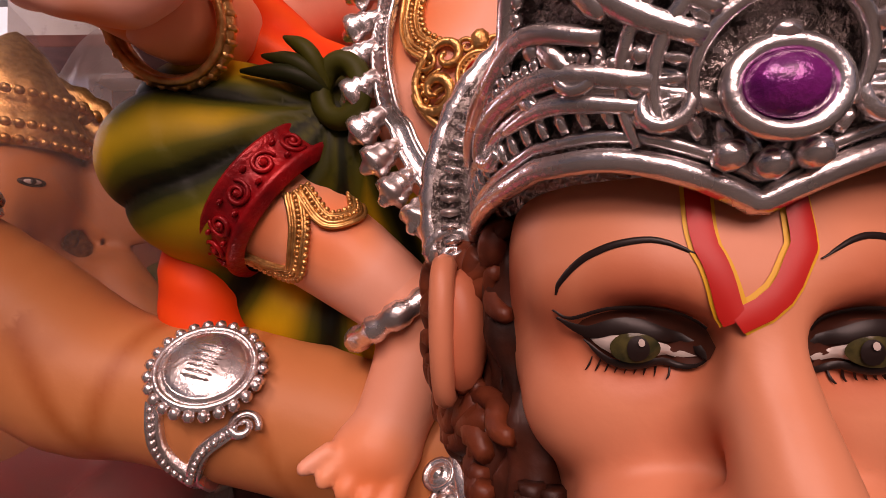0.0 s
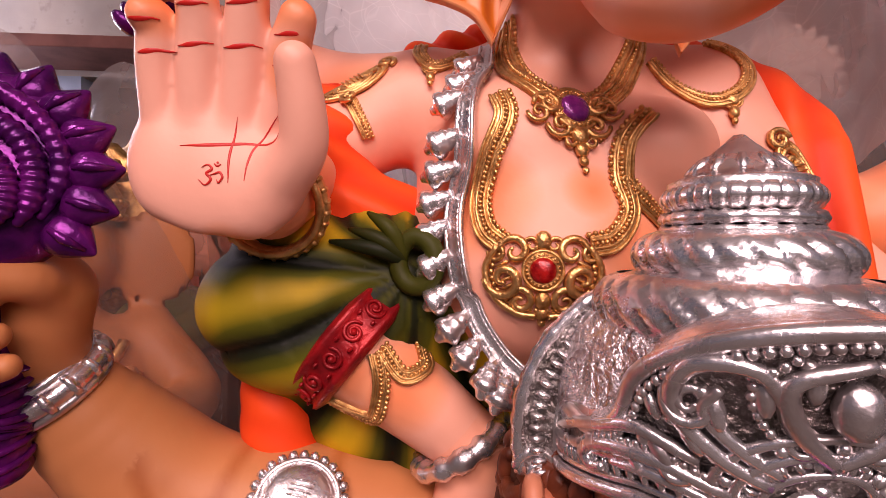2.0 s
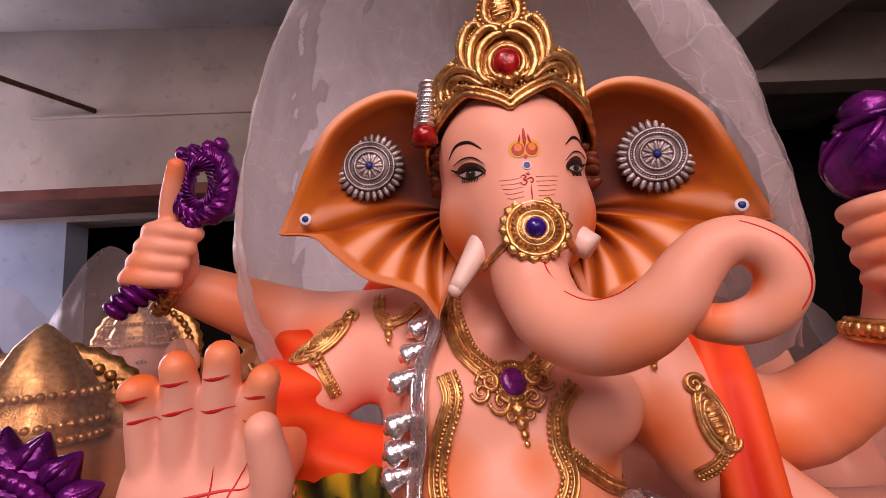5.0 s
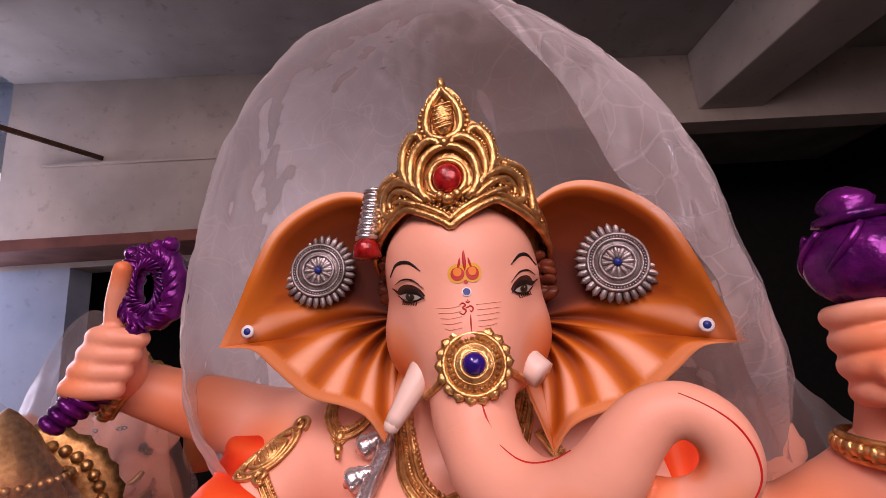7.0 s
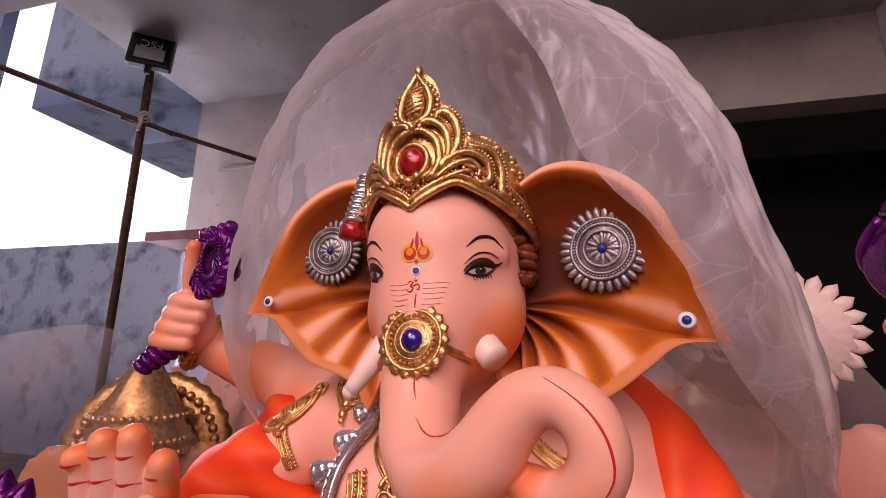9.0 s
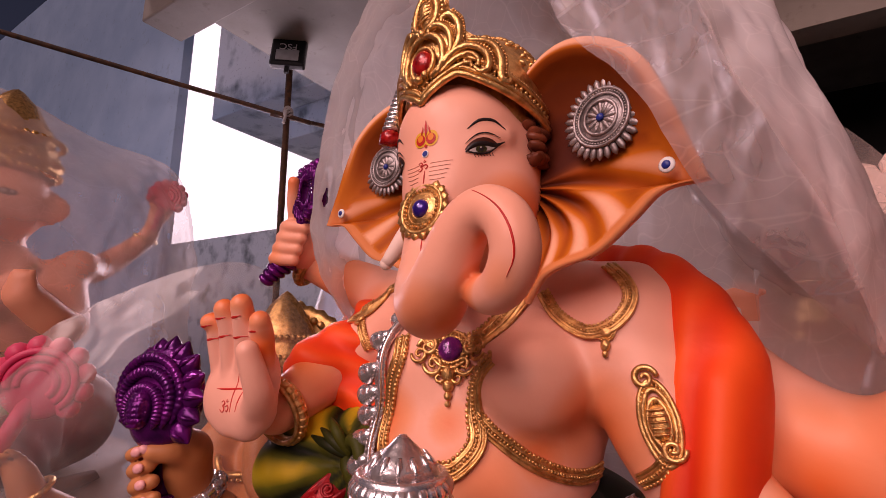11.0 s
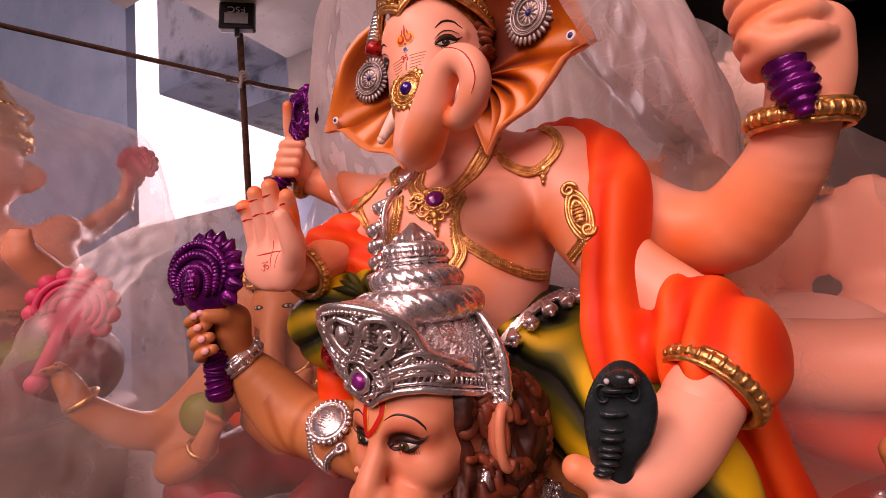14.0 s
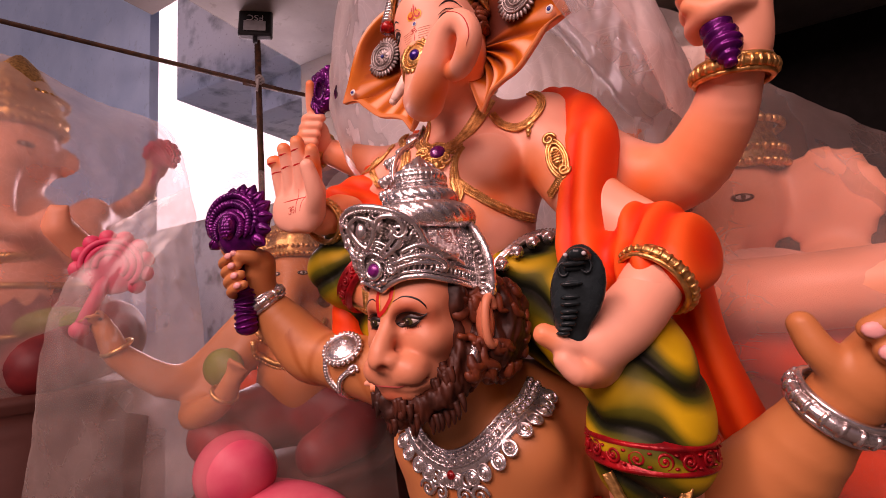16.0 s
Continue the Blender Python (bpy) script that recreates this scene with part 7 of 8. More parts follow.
# seat cloth down to the plinth
HD = Field((-0.3, 0.4, -0.4), (0.75, 1.3, 0.66), 0.014)
HD.tube([(0.2, 0.84, 0.5, 0.3), (0.2, 0.86, 0.1, 0.33), (0.2, 0.88, -0.32, 0.36)], 0.05)
v, q = HD.mesh(1)
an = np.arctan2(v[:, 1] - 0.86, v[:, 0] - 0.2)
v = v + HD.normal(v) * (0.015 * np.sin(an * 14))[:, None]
v[:, 2] = np.maximum(v[:, 2], FLOOR + 0.01)
# Pleats are darker in the hollows: their shade goes into the paint too.
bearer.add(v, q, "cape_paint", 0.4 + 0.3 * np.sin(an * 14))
tagged(bearer.finish("bearer_statue"), "painted plaster monkey-faced bearer with silver crown carrying the idol", "statue")

# ---- things in the hands ----
def mace():
    """Shell-headed mace: shaft, layered head with roped ridges and a scalloped rim."""
    root = new("mace")
    base = to_world((-0.745, 0.57, 1.30))
    root.location, root["base"] = base, list(base)
    b = Build()
    ax = spline([(-0.745, 0.57, 1.30), (-0.728, 0.552, 1.45), (-0.705, 0.535, 1.63)], 40)
    put_tube(b, ax, 0.036 + 0.006 * np.cos(np.linspace(0, 3, 40)), "purple_paint", 16)
    put_ball(b, ax[0], (0.046, 0.046, 0.03), "purple_paint")
    b.finish("shaft", root)
    for k in range(9):
        b = Build()
        c = ax[2 + 2 * k]
        a = np.linspace(0, 2 * np.pi, 20, endpoint=False)
        put_tube(b, c + np.stack([0.042 * np.cos(a), 0.042 * np.sin(a), 0.012 * np.sin(a + k)], 1), 0.006, "purple_paint", 6, True)
        b.finish("shaft_ring", root)
    o = V3(-0.70, 0.50, 1.645)
    out = unit((0.08, -0.98, 0.1))
    A = frame_of(out, (-0.06, 0.05, 1))
    b = Build()
    F = Field((-0.95, 0.30, 1.50), (-0.44, 0.68, 1.98), 0.006)
    F.ball(o + 0.075 * A[1] + 0.005 * A[0], (0.132, 0.042, 0.128), 0.02, (0, 0, 16))
    F.ball(o + 0.01 * A[1], (0.075, 0.055, 0.08), 0.03, (0, 0, 16))
    v, q = F.mesh(2)
    b.add(v, q, "purple_paint")
    b.finish("head", root)
    for k, (r, t) in enumerate(((0.062, 0.0145), (0.093, 0.015), (0.120, 0.013))):
        m = 150
        a = np.radians(np.linspace(-42 + 6 * k, 212 - 6 * k, m))
        p = o + (0.03 + 0.012 * k) * A[1] + np.outer(r * np.cos(a), A[0]) + np.outer(r * np.sin(a), A[1])
        p = F.snap(p + 0.05 * A[2], 0.006)
        b = Build()
        put_tube(b, p, t * (1 + 0.10 * np.sin(np.arange(m) * 2 * np.pi / 5)) * np.clip(np.sin(np.linspace(0.12, 3.02, m)) * 2.5, 0.2, 1), "purple_paint", 9)
        b.finish("rope_ridge", root)
    for q in np.radians(np.linspace(-38, 205, 13)):
        d = math.cos(q) * A[0] + math.sin(q) * A[1]
        c = o + 0.062 * A[1] + d * 0.112
        e = np.cross(A[2], d)
        b = Build()
        put_lathe(b, [(0.0, -0.01), (0.026, 0.0), (0.031, 0.014), (0.026, 0.03), (0.014, 0.046), (0.004, 0.058), (0.0, 0.06)], "purple_paint", c, np.stack([e, A[2] * 0.85, d]), 12)
        put_tube(b, [c + d * 0.008 + A[2] * 0.024, c + d * 0.028 + A[2] * 0.024, c + d * 0.05 + A[2] * 0.008], np.array([0.004, 0.007, 0.003]), "purple_paint", 6)
        b.finish("scallop", root)
    b = Build()
    c = o + 0.035 * A[1] + 0.005 * A[0]
    c = F.snap((c + 0.05 * A[2])[None], 0.004)[0]
    F = Field(c - 0.08, c + 0.08, 0.004)
    F.ball(c, (0.034, 0.028, 0.05), 0.005, (0, 0, 16))
    for i in range(5):
        for j in range(7):
            x, y = (i - 2) * 0.012, (j - 3) * 0.013
            z = 1 - (x / 0.034) ** 2 - (y / 0.05) ** 2
            if z > 0:
                F.ball(c + x * A[0] + y * A[1] + 0.028 * math.sqrt(z) * A[2], (0.0065, 0.0065, 0.0065), 0.002)
    v, q = F.mesh(1)
    b.add(v, q, "purple_paint")
    b.finish("boss", root)
    return tagged(root, "purple metallic mace with a scalloped shell head", "mace")


def noose():
    root = new("noose")
    base = to_world((-0.70, 0.85, 2.08))
    root.location, root["base"] = base, list(base)
    b = Build()
    c, A = V3(-0.548, 0.845, 2.352), frame_of((-0.2, -0.97, 0.05), (-0.12, 0, 1))
    a = np.linspace(0, 2 * np.pi, 64, endpoint=False)
    loop = c + np.outer(0.058 * np.sign(np.cos(a)) * np.abs(np.cos(a)) ** 0.75, A[0]) + np.outer(0.072 * np.sign(np.sin(a)) * np.abs(np.sin(a)) ** 0.75, A[1])
    put_tube(b, loop, 0.028 * (1 + 0.07 * np.sign(np.sin(a * 12))), "purple_paint", 12, True)
    b.finish("loop", root)
    b = Build()
    for k, q in enumerate(np.linspace(0, 2 * np.pi, 26, endpoint=False)):
        d = math.cos(q) * A[0] + math.sin(q) * A[1]
        for s in (-1, 1):
            put_ball(b, c + 0.052 * math.cos(q) * A[0] + 0.07 * math.sin(q) * A[1] + 0.016 * s * d + 0.024 * A[2], (0.022, 0.0045, 0.006), "purple_paint", frame_of(A[2], d + s * 0.9 * np.cross(A[2], d)) [[1, 0, 2]], 4, 6)
    for u in (-0.05, -0.02, 0.02, 0.05):
        put_ball(b, c + u * A[0] + 0.095 * A[1], (0.018, 0.022, 0.022), "purple_paint", A, 6, 8)
    b.finish("leaf_carving", root)
    b = Build()
    put_tube(b, spline([(-0.57, 0.845, 2.27), (-0.62, 0.86, 2.2), (-0.675, 0.87, 2.13)], 12), 0.024, "purple_paint", 10)
    b.finish("stem", root)
    b = Build()
    for k in range(5):
        put_ball(b, V3(-0.675, 0.865, 2.13) + V3(-0.016, -0.006, -0.016) * k, (0.047 - 0.004 * k, 0.017, 0.045 - 0.004 * k), "purple_paint", frame_of((0.6, 0.2, 0.7)) [[0, 2, 1]], 6, 12)
    b.finish("knob", root)
    return tagged(root, "purple carved noose ring held upright", "noose")


def pot():
    root = new("pot")
    base = to_world((1.0, 0.64, 1.92))
    root.location, root["base"] = base, list(base)
    c, A = V3(1.0, 0.65, 2.105), 0.9 * np.stack([V3(1, 0, 0.1), V3(0, 1, 0.0), V3(-0.1, 0.0, 1)])
    b = Build()
    put_lathe(b, spline([(0.0, 0.085), (0.05, 0.09), (0.10, 0.13), (0.118, 0.18), (0.105, 0.235), (0.07, 0.27), (0.045, 0.28)], 30), "purple_paint", c, A, 40, 0.03, 9)
    body = b.finish("body", root)
    b = Build()
    put_lathe(b, [(0.045, 0.275), (0.075, 0.285), (0.07, 0.30), (0.05, 0.308), (0.058, 0.325), (0.045, 0.345), (0.02, 0.362), (0, 0.366)], "purple_paint", c, A, 28)
    b.finish("lid", root)
    for k in range(7):
        b = Build()
        a = np.linspace(0, 1, 16)
        q = 0.9 * k
        p = [c + (np.array(((0.05 + 0.068 * math.sin(math.pi * s * 0.8)) * math.cos(q + 1.4 * s), (0.05 + 0.068 * math.sin(math.pi * s * 0.8)) * math.sin(q + 1.4 * s), 0.1 + 0.17 * s)) @ A) for s in a]
        put_tube(b, p, 0.007, "purple_paint", 6)
        b.finish("ridge", root)
    b = Build()
    p = spline([(0.955, 0.64, 2.2), (0.968, 0.635, 2.06), (0.985, 0.615, 1.95), (0.995, 0.60, 1.875)], 44)
    r = np.interp(np.linspace(0, 1, 44), [0, 0.5, 0.75, 1], [0.03, 0.036, 0.04, 0.012])
    put_tube(b, p, r * (1 + 0.1 * np.sign(np.sin(np.arange(44) * 1.5))), "purple_paint", 14)
    b.finish("stem", root)
    return tagged(root, "purple metallic lidded pot with a ribbed stem", "pot")


def cobra():
    root = new("cobra_figurine")
    base = to_world((0.60, 0.345, 1.2))
    root.location, root["base"] = base, list(base)
    b = Build()
    fwd = unit((0.12, -0.99, 0.05))
    ax = frame_of(fwd)
    F = Field((0.48, 0.22, 1.16), (0.76, 0.48, 1.48), 0.0045)
    F.tube([(0.585, 0.36, 1.20, 0.03), (0.595, 0.352, 1.27, 0.040), (0.612, 0.345, 1.335, 0.059), (0.625, 0.34, 1.380, 0.055), (0.63, 0.33, 1.415, 0.032)], 0.02, flat=(fwd, 0.42))
    F.ball((0.63, 0.315, 1.416), (0.026, 0.042, 0.019), 0.018, (-14, 0, 5))
    v, q = F.mesh(2)
    b.add(v, q, "black_paint")
    b.finish("body", root)
    for k in range(10):
        z = 1.235 + 0.0155 * k
        c = F.snap(np.array([(0.588 + 0.2 * (z - 1.235), 0.29, z)]), 0.0)[0]
        b = Build()
        put_ball(b, c, (0.017 + 0.0012 * k, 0.0068, 0.011), "black_paint", np.stack([ax[0], ax[1], ax[2]]), 5, 10)
        b.finish("belly_scale", root)
    for sd in (-1, 1):
        c = F.snap(np.array([V3(0.618, 0.29, 1.36) + sd * 0.043 * ax[0]]), 0.002)[0]
        a = np.linspace(0, 2 * np.pi, 20, endpoint=False)
        b = Build()
        put_tube(b, c + np.outer(0.011 * np.cos(a), ax[0]) + np.outer(0.015 * np.sin(a), ax[1]), 0.003, "black_paint", 6, True)
        b.finish("hood_mark", root)
        b = Build()
        put_ball(b, V3(0.63, 0.281, 1.42) + sd * 0.019 * ax[0], 0.005, "lamp_glass")
        b.finish("eye", root)
    return tagged(root, "glossy black hooded cobra figurine held in a hand", "figurine")


mace()
noose()
pot()
cobra()

# ---- polythene sheets ----
def sheet_mesh(name, rows, n, m, mat, label, folds=9.0, depth=0.012, seed=0.0, crumple=0.4, parent=None):
    """A sheet through rows of points (each row a curve across it), with long creases down it and finer ones between."""
    across = np.array([spline(r, m) for r in rows])
    grid = np.array([spline(across[:, j], n) for j in range(m)]).transpose(1, 0, 2)
    p = grid.reshape(-1, 3)
    du = np.gradient(grid, axis=0).reshape(-1, 3)
    dv = np.gradient(grid, axis=1).reshape(-1, 3)
    nn = np.cross(du, dv)
    nn /= np.maximum(np.linalg.norm(nn, axis=1, keepdims=True), 1e-9)
    lift = []
    for i in range(n):
        for j in range(m):
            s, u = i / (n - 1), j / (m - 1)
            q = grid[i, j]
            bend = 1.3 * noise.noise(Vector((q[0] * 2.2, q[1] * 2.2 + seed, q[2] * 2.2)))
            a = 1 - 2.2 * abs(noise.noise(Vector((u * folds + 0.8 * s + bend, s * 1.6, seed))))
            c = 1 - 2.4 * abs(noise.noise(Vector((q[0] * 9, q[1] * 9 + seed, q[2] * 6 + bend))))
            e = 1 - 2.4 * abs(noise.noise(Vector((q[0] * 21, q[1] * 21 + seed, q[2] * 15))))
            lift.append((1 - crumple) * a + crumple * (c + 0.35 * e))
    p = p + nn * (depth * np.array(lift))[:, None]
    p[:, 2] = np.maximum(p[:, 2], FLOOR + 0.006)
    i, j = np.meshgrid(np.arange(n - 1), np.arange(m - 1), indexing="ij")
    f = np.stack([i * m + j, i * m + j + 1, (i + 1) * m + j + 1, (i + 1) * m + j], -1).reshape(-1, 4)
    b = Build()
    b.add(p, f, mat)
    if parent is not None:
        return tagged(b.finish(name, parent), label)
    return tagged(b.finish(name), label, "plastic sheet")


LIP = [(0.22, 0.63, 2.94), (0.36, 0.54, 2.66), (0.43, 0.49, 2.43), (0.545, 0.48, 2.27), (0.63, 0.56, 2.10), (0.84, 0.80, 1.87)]
MID = [(0.22, 0.62, 2.96), (0.395, 0.54, 2.73), (0.52, 0.505, 2.50), (0.62, 0.51, 2.28), (0.72, 0.60, 2.08), (0.85, 0.80, 1.87)]
RIM = [(-0.34, 1.0, 1.75), (-0.42, 0.76, 2.1), (-0.415, 0.74, 2.45), (-0.28, 0.72, 2.80), (-0.01, 0.68, 2.97), (0.22, 0.64, 2.96), (0.43, 0.58, 2.79), (0.59, 0.54, 2.55), (0.685, 0.56, 2.28), (0.79, 0.66, 2.06), (0.86, 0.82, 1.88)]
OUT = [(-0.40, 1.08, 1.72), (-0.50, 0.93, 2.1), (-0.47, 0.93, 2.48), (-0.33, 0.92, 2.88), (-0.02, 0.90, 3.08), (0.25, 0.88, 3.10), (0.52, 0.86, 2.95), (0.72, 0.84, 2.68), (0.82, 0.86, 2.38), (0.92, 0.92, 2.08), (0.93, 1.0, 1.82)]
BACK = [(-0.38, 1.30, 1.62), (-0.45, 1.28, 2.1), (-0.40, 1.28, 2.45), (-0.2, 1.28, 2.75), (0.1, 1.28, 2.95), (0.28, 1.28, 2.88), (0.44, 1.28, 2.64), (0.60, 1.28, 2.36), (0.76, 1.28, 2.1), (0.92, 1.30, 1.95), (0.9, 1.32, 1.7)]
FAR = [(-0.2, 1.42, 1.6), (-0.22, 1.45, 2.0), (-0.15, 1.46, 2.25), (-0.05, 1.47, 2.4), (0.12, 1.48, 2.5), (0.3, 1.48, 2.5), (0.42, 1.47, 2.4), (0.52, 1.46, 2.25), (0.58, 1.45, 2.05), (0.6, 1.44, 1.85), (0.58, 1.42, 1.6)]
LOW = [(-0.2, 1.46, 0.6), (-0.1, 1.5, 0.6), (-0.02, 1.5, 0.6), (0.05, 1.5, 0.6), (0.12, 1.5, 0.6), (0.22, 1.5, 0.6), (0.3, 1.5, 0.6), (0.4, 1.5, 0.6), (0.48, 1.5, 0.6), (0.54, 1.5, 0.6), (0.6, 1.46, 0.6)]
hood = sheet_mesh("plastic_hood", [RIM, OUT, BACK, FAR, LOW], 130, 280, "polythene_hood", "crumpled translucent polythene bag pulled back over the idol's head", 9.0, 0.015, 3.0, 0.4)
sheet_mesh("flap", [LIP, MID, RIM[5:]], 40, 110, "polythene_flap", "thin polythene edge folded over the ear", 9.0, 0.010, 5.0, 0.4, hood)

# ---- other idols waiting under polythene ----
def seated_idol(name, label, o, s, turn, skin, cloth, crown, arms, halo=0.0, props=(), h=0.03, elephant=True, limbs=(), ear_size=1.0):
    """A seated idol on a plinth, plain enough to be seen through a sheet. arms: lists of points from the shoulder."""
    R = np.array(Matrix.Rotation(radians(turn), 3, "Z"))
    w = lambda p: tuple(np.asarray(o) + R @ (np.asarray(p[:3]) * s)) + ((p[3] * s,) if len(p) > 3 else ())
    b = Build()

    def field(lo, hi):
        c = np.array([w((x, y, z)) for x in (lo[0], hi[0]) for y in (lo[1], hi[1]) for z in (lo[2], hi[2])])
        return Field(c.min(0), c.max(0), h * s)
    F = field((-1.1, -0.9, 0.3), (1.1, 0.6, 2.1))
    F.ball(w((0, 0, 0.72)), np.array((0.36, 0.3, 0.34)) * s, 0.03)
    F.ball(w((0, 0.03, 1.05)), np.array((0.34, 0.24, 0.26)) * s, 0.1 * s)
    F.ball(w((0, -0.03, 1.52)), np.array((0.21, 0.22, 0.25)) * s, 0.08 * s)
    if elephant:
        F.tube([w(p) for p in ((0, -0.16, 1.48, 0.1), (0, -0.28, 1.3, 0.085), (0.03, -0.36, 1.1, 0.075), (0.14, -0.42, 1.0, 0.06), (0.26, -0.42, 1.08, 0.05))], 0.05 * s)
        for sx in (-1, 1):
            F.ball(w((sx * (0.16 + 0.18 * ear_size), 0.02, 1.5)), np.array((0.19 * ear_size, 0.035, 0.23 * ear_size)) * s, 0.04 * s, (0, 0, turn))
    for arm in arms:
        F.tube([w(p) for p in arm], 0.05 * s)
        c = np.array(w(arm[-1])[:3])
        for k in range(4):
            F.tube([(*c, 0.035 * s), (*(c + R @ V3(-0.04 + 0.03 * k, -0.05, 0.09) * s), 0.025 * s)], 0.01 * s)
    for limb in limbs:
        F.tube(limb, 0.04 * s)
        c, up = np.array(limb[-1][:3]), unit(np.array(limb[-1][:3]) - np.array(limb[-2][:3]))
        wide = unit(np.cross(up, R @ V3(0, -1, 0)))
        for k in range(4):
            F.tube([(*c, 0.04 * s), (*(c + (0.08 * up + (k - 1.5) * 0.035 * wide) * s), 0.027 * s), (*(c + (0.13 * up + (k - 1.5) * 0.04 * wide + R @ V3(0, -0.05, 0)) * s), 0.021 * s)], 0.008 * s)
        a = np.linspace(0, 2 * np.pi, 24, endpoint=False)
        bx, cuff = frame_of(up), c - 0.12 * s * up
        put_tube(b, cuff + np.outer(1.25 * limb[-1][3] * np.cos(a), bx[0]) + np.outer(1.25 * limb[-1][3] * np.sin(a), bx[1]), 0.016 * s, crown, 7, True)
    v, q = F.mesh(1)
    b.add(v, q, skin, 0.2)
    if elephant:
        for sx in (-1, 1):
            q0 = F.snap(np.array([w((sx * 0.11, -0.24, 1.53))]), 0.0)[0]
            n0 = F.normal(q0[None])[0]
            put_ball(b, q0, np.array((0.045, 0.018, 0.008)) * s, "liner_paint", frame_of(n0), 6, 12)
            put_ball(b, q0 + 0.004 * s * n0, np.array((0.03, 0.011, 0.008)) * s, "eye_white", frame_of(n0), 6, 12)
            put_ball(b, q0 + 0.008 * s * n0, np.array((0.011, 0.011, 0.008)) * s, "liner_paint", frame_of(n0), 6, 10)
    C2 = field((-0.9, -0.8, -0.1), (0.9, 0.6, 0.8))
    C2.tube([w((0.1, 0.0, 0.5, 0.28)), w((0.5, -0.3, 0.42, 0.2)), w((0.25, -0.55, 0.3, 0.15))], 0.06 * s)
    C2.tube([w((-0.1, 0.0, 0.5, 0.28)), w((-0.5, -0.3, 0.42, 0.2)), w((-0.25, -0.55, 0.3, 0.15))], 0.06 * s)
    v, q = C2.mesh(1)
    b.add(v, q, cloth, 0.55)
    top = [(0.22, 1.66), (0.235, 1.72), (0.22, 1.78), (0.19, 1.84), (0.2, 1.88), (0.14, 1.98), (0.1, 2.06), (0.03, 2.14), (0, 2.16)]
    put_lathe(b, [(r * s, z * s) for r, z in top], crown, o, None, 30, 0.05, 12)
    for z in (1.68, 1.74, 1.86):
        a = np.linspace(0, 2 * np.pi, 40, endpoint=False)
        beads(b, np.asarray(o) + s * np.stack([0.235 * np.cos(a), 0.235 * np.sin(a), np.full(40, z)], 1), 0.018 * s, crown)
    for zc, rr in ((1.2, 0.26), (1.05, 0.3)):
        p = [w((rr * math.sin(t), -0.2 - 0.1 * math.cos(t), zc - 0.16 * math.cos(t) * (rr / 0.26))) for t in np.linspace(-1.5, 1.5, 26)]
        q = F.snap(np.array(p), 0.01 * s)
        put_tube(b, q, 0.022 * s, crown, 7)
        beads(b, q + V3(0, 0, -0.03) * s, 0.014 * s, crown)
    if halo:
        hc, hd = np.array(w((0, 0.2, 1.64))), R @ V3(0, -1, 0.05)
        ax = frame_of(hd)
        put_lathe(b, [(0.0, 0.0), (halo * 0.55, 0.012), (halo * 0.6, 0.03), (halo * 0.72, 0.01), (halo * 0.9, 0.02), (halo, 0.0), (halo * 0.97, -0.04), (0, -0.04)], crown, hc, ax, 56, 0.02, 28)
        a = np.linspace(0, 2 * np.pi, 60, endpoint=False)
        for k in (0.5, 0.8):
            beads(b, hc + np.outer(k * halo * np.cos(a), ax[0]) + np.outer(k * halo * np.sin(a), ax[1]) + 0.03 * ax[2], 0.022, crown)
    put_lathe(b, [(0.0, 0.18 * s), (0.72 * s, 0.18 * s), (0.74 * s, 0.14 * s), (0.68 * s, 0.1 * s), (0.72 * s, 0.0), (0.78 * s, -0.04 * s), (0.78 * s, FLOOR - o[2])], "plinth_paint", o, None, 40)
    for fn in props:
        fn(b, w, s)
    return tagged(b.finish(name), label, "statue", group="idols under polythene")


def prop_ball(at, r, mat):
    return lambda b, w, s: put_ball(b, w(at), np.array(r) * s, mat, None, 16, 24)


def robe(b, w, s):
    """A pleated maroon robe with gold hems over the lower body."""
    A = np.stack([unit(np.array(w((1, 0, 0))) - np.array(w((0, 0, 0)))), unit(np.array(w((0, 1, 0))) - np.array(w((0, 0, 0)))), V3(0, 0, 1)])
    put_lathe(b, [(0.42 * s, 0.3 * s), (0.40 * s, 0.5 * s), (0.385 * s, 0.72 * s), (0.30 * s, 0.80 * s)], "maroon_cloth_paint", w((0, 0, 0)), A, 96, 0.025, 24, 0.86)
    a = np.linspace(0, 2 * np.pi, 60, endpoint=False)
    for z, r in ((0.72, 0.4), (0.45, 0.42)):
        put_tube(b, np.array(w((0, 0, z))) + s * r * (np.outer(np.cos(a), A[0]) + 0.86 * np.outer(np.sin(a), A[1])), 0.02 * s, "gold_paint", 7, True)


def fan_mace(foot, top, mat):
    """A short mace with a scalloped fan for a head, from foot to top."""
    def fn(b, w, s):
        foot_, top_ = V3(*foot), V3(*top)
        d = unit(top_ - foot_)
        ln = np.linalg.norm(top_ - foot_)
        ax = frame_of(V3(0.75, -0.6, 0), d)
        put_tube(b, [foot_, foot_ + 0.6 * ln * d], 0.034, mat, 10)
        put_ball(b, foot_, 0.045, mat)
        c = foot_ + 0.7 * ln * d
        put_ball(b, c, (0.30 * ln, 0.30 * ln, 0.05), mat, ax, 10, 20)
        for r in (0.13, 0.2, 0.26):
            a = np.radians(np.linspace(-30, 210, 30))
            put_tube(b, c + 0.04 * ax[2] + np.outer(r * ln * np.cos(a), ax[0]) + np.outer(r * ln * np.sin(a), ax[1]), 0.016, mat, 7)
        for q in np.radians(np.linspace(-25, 205, 9)):
            put_ball(b, c + 0.3 * ln * (math.cos(q) * ax[0] + math.sin(q) * ax[1]), 0.045, mat, None, 6, 8)
    return fn


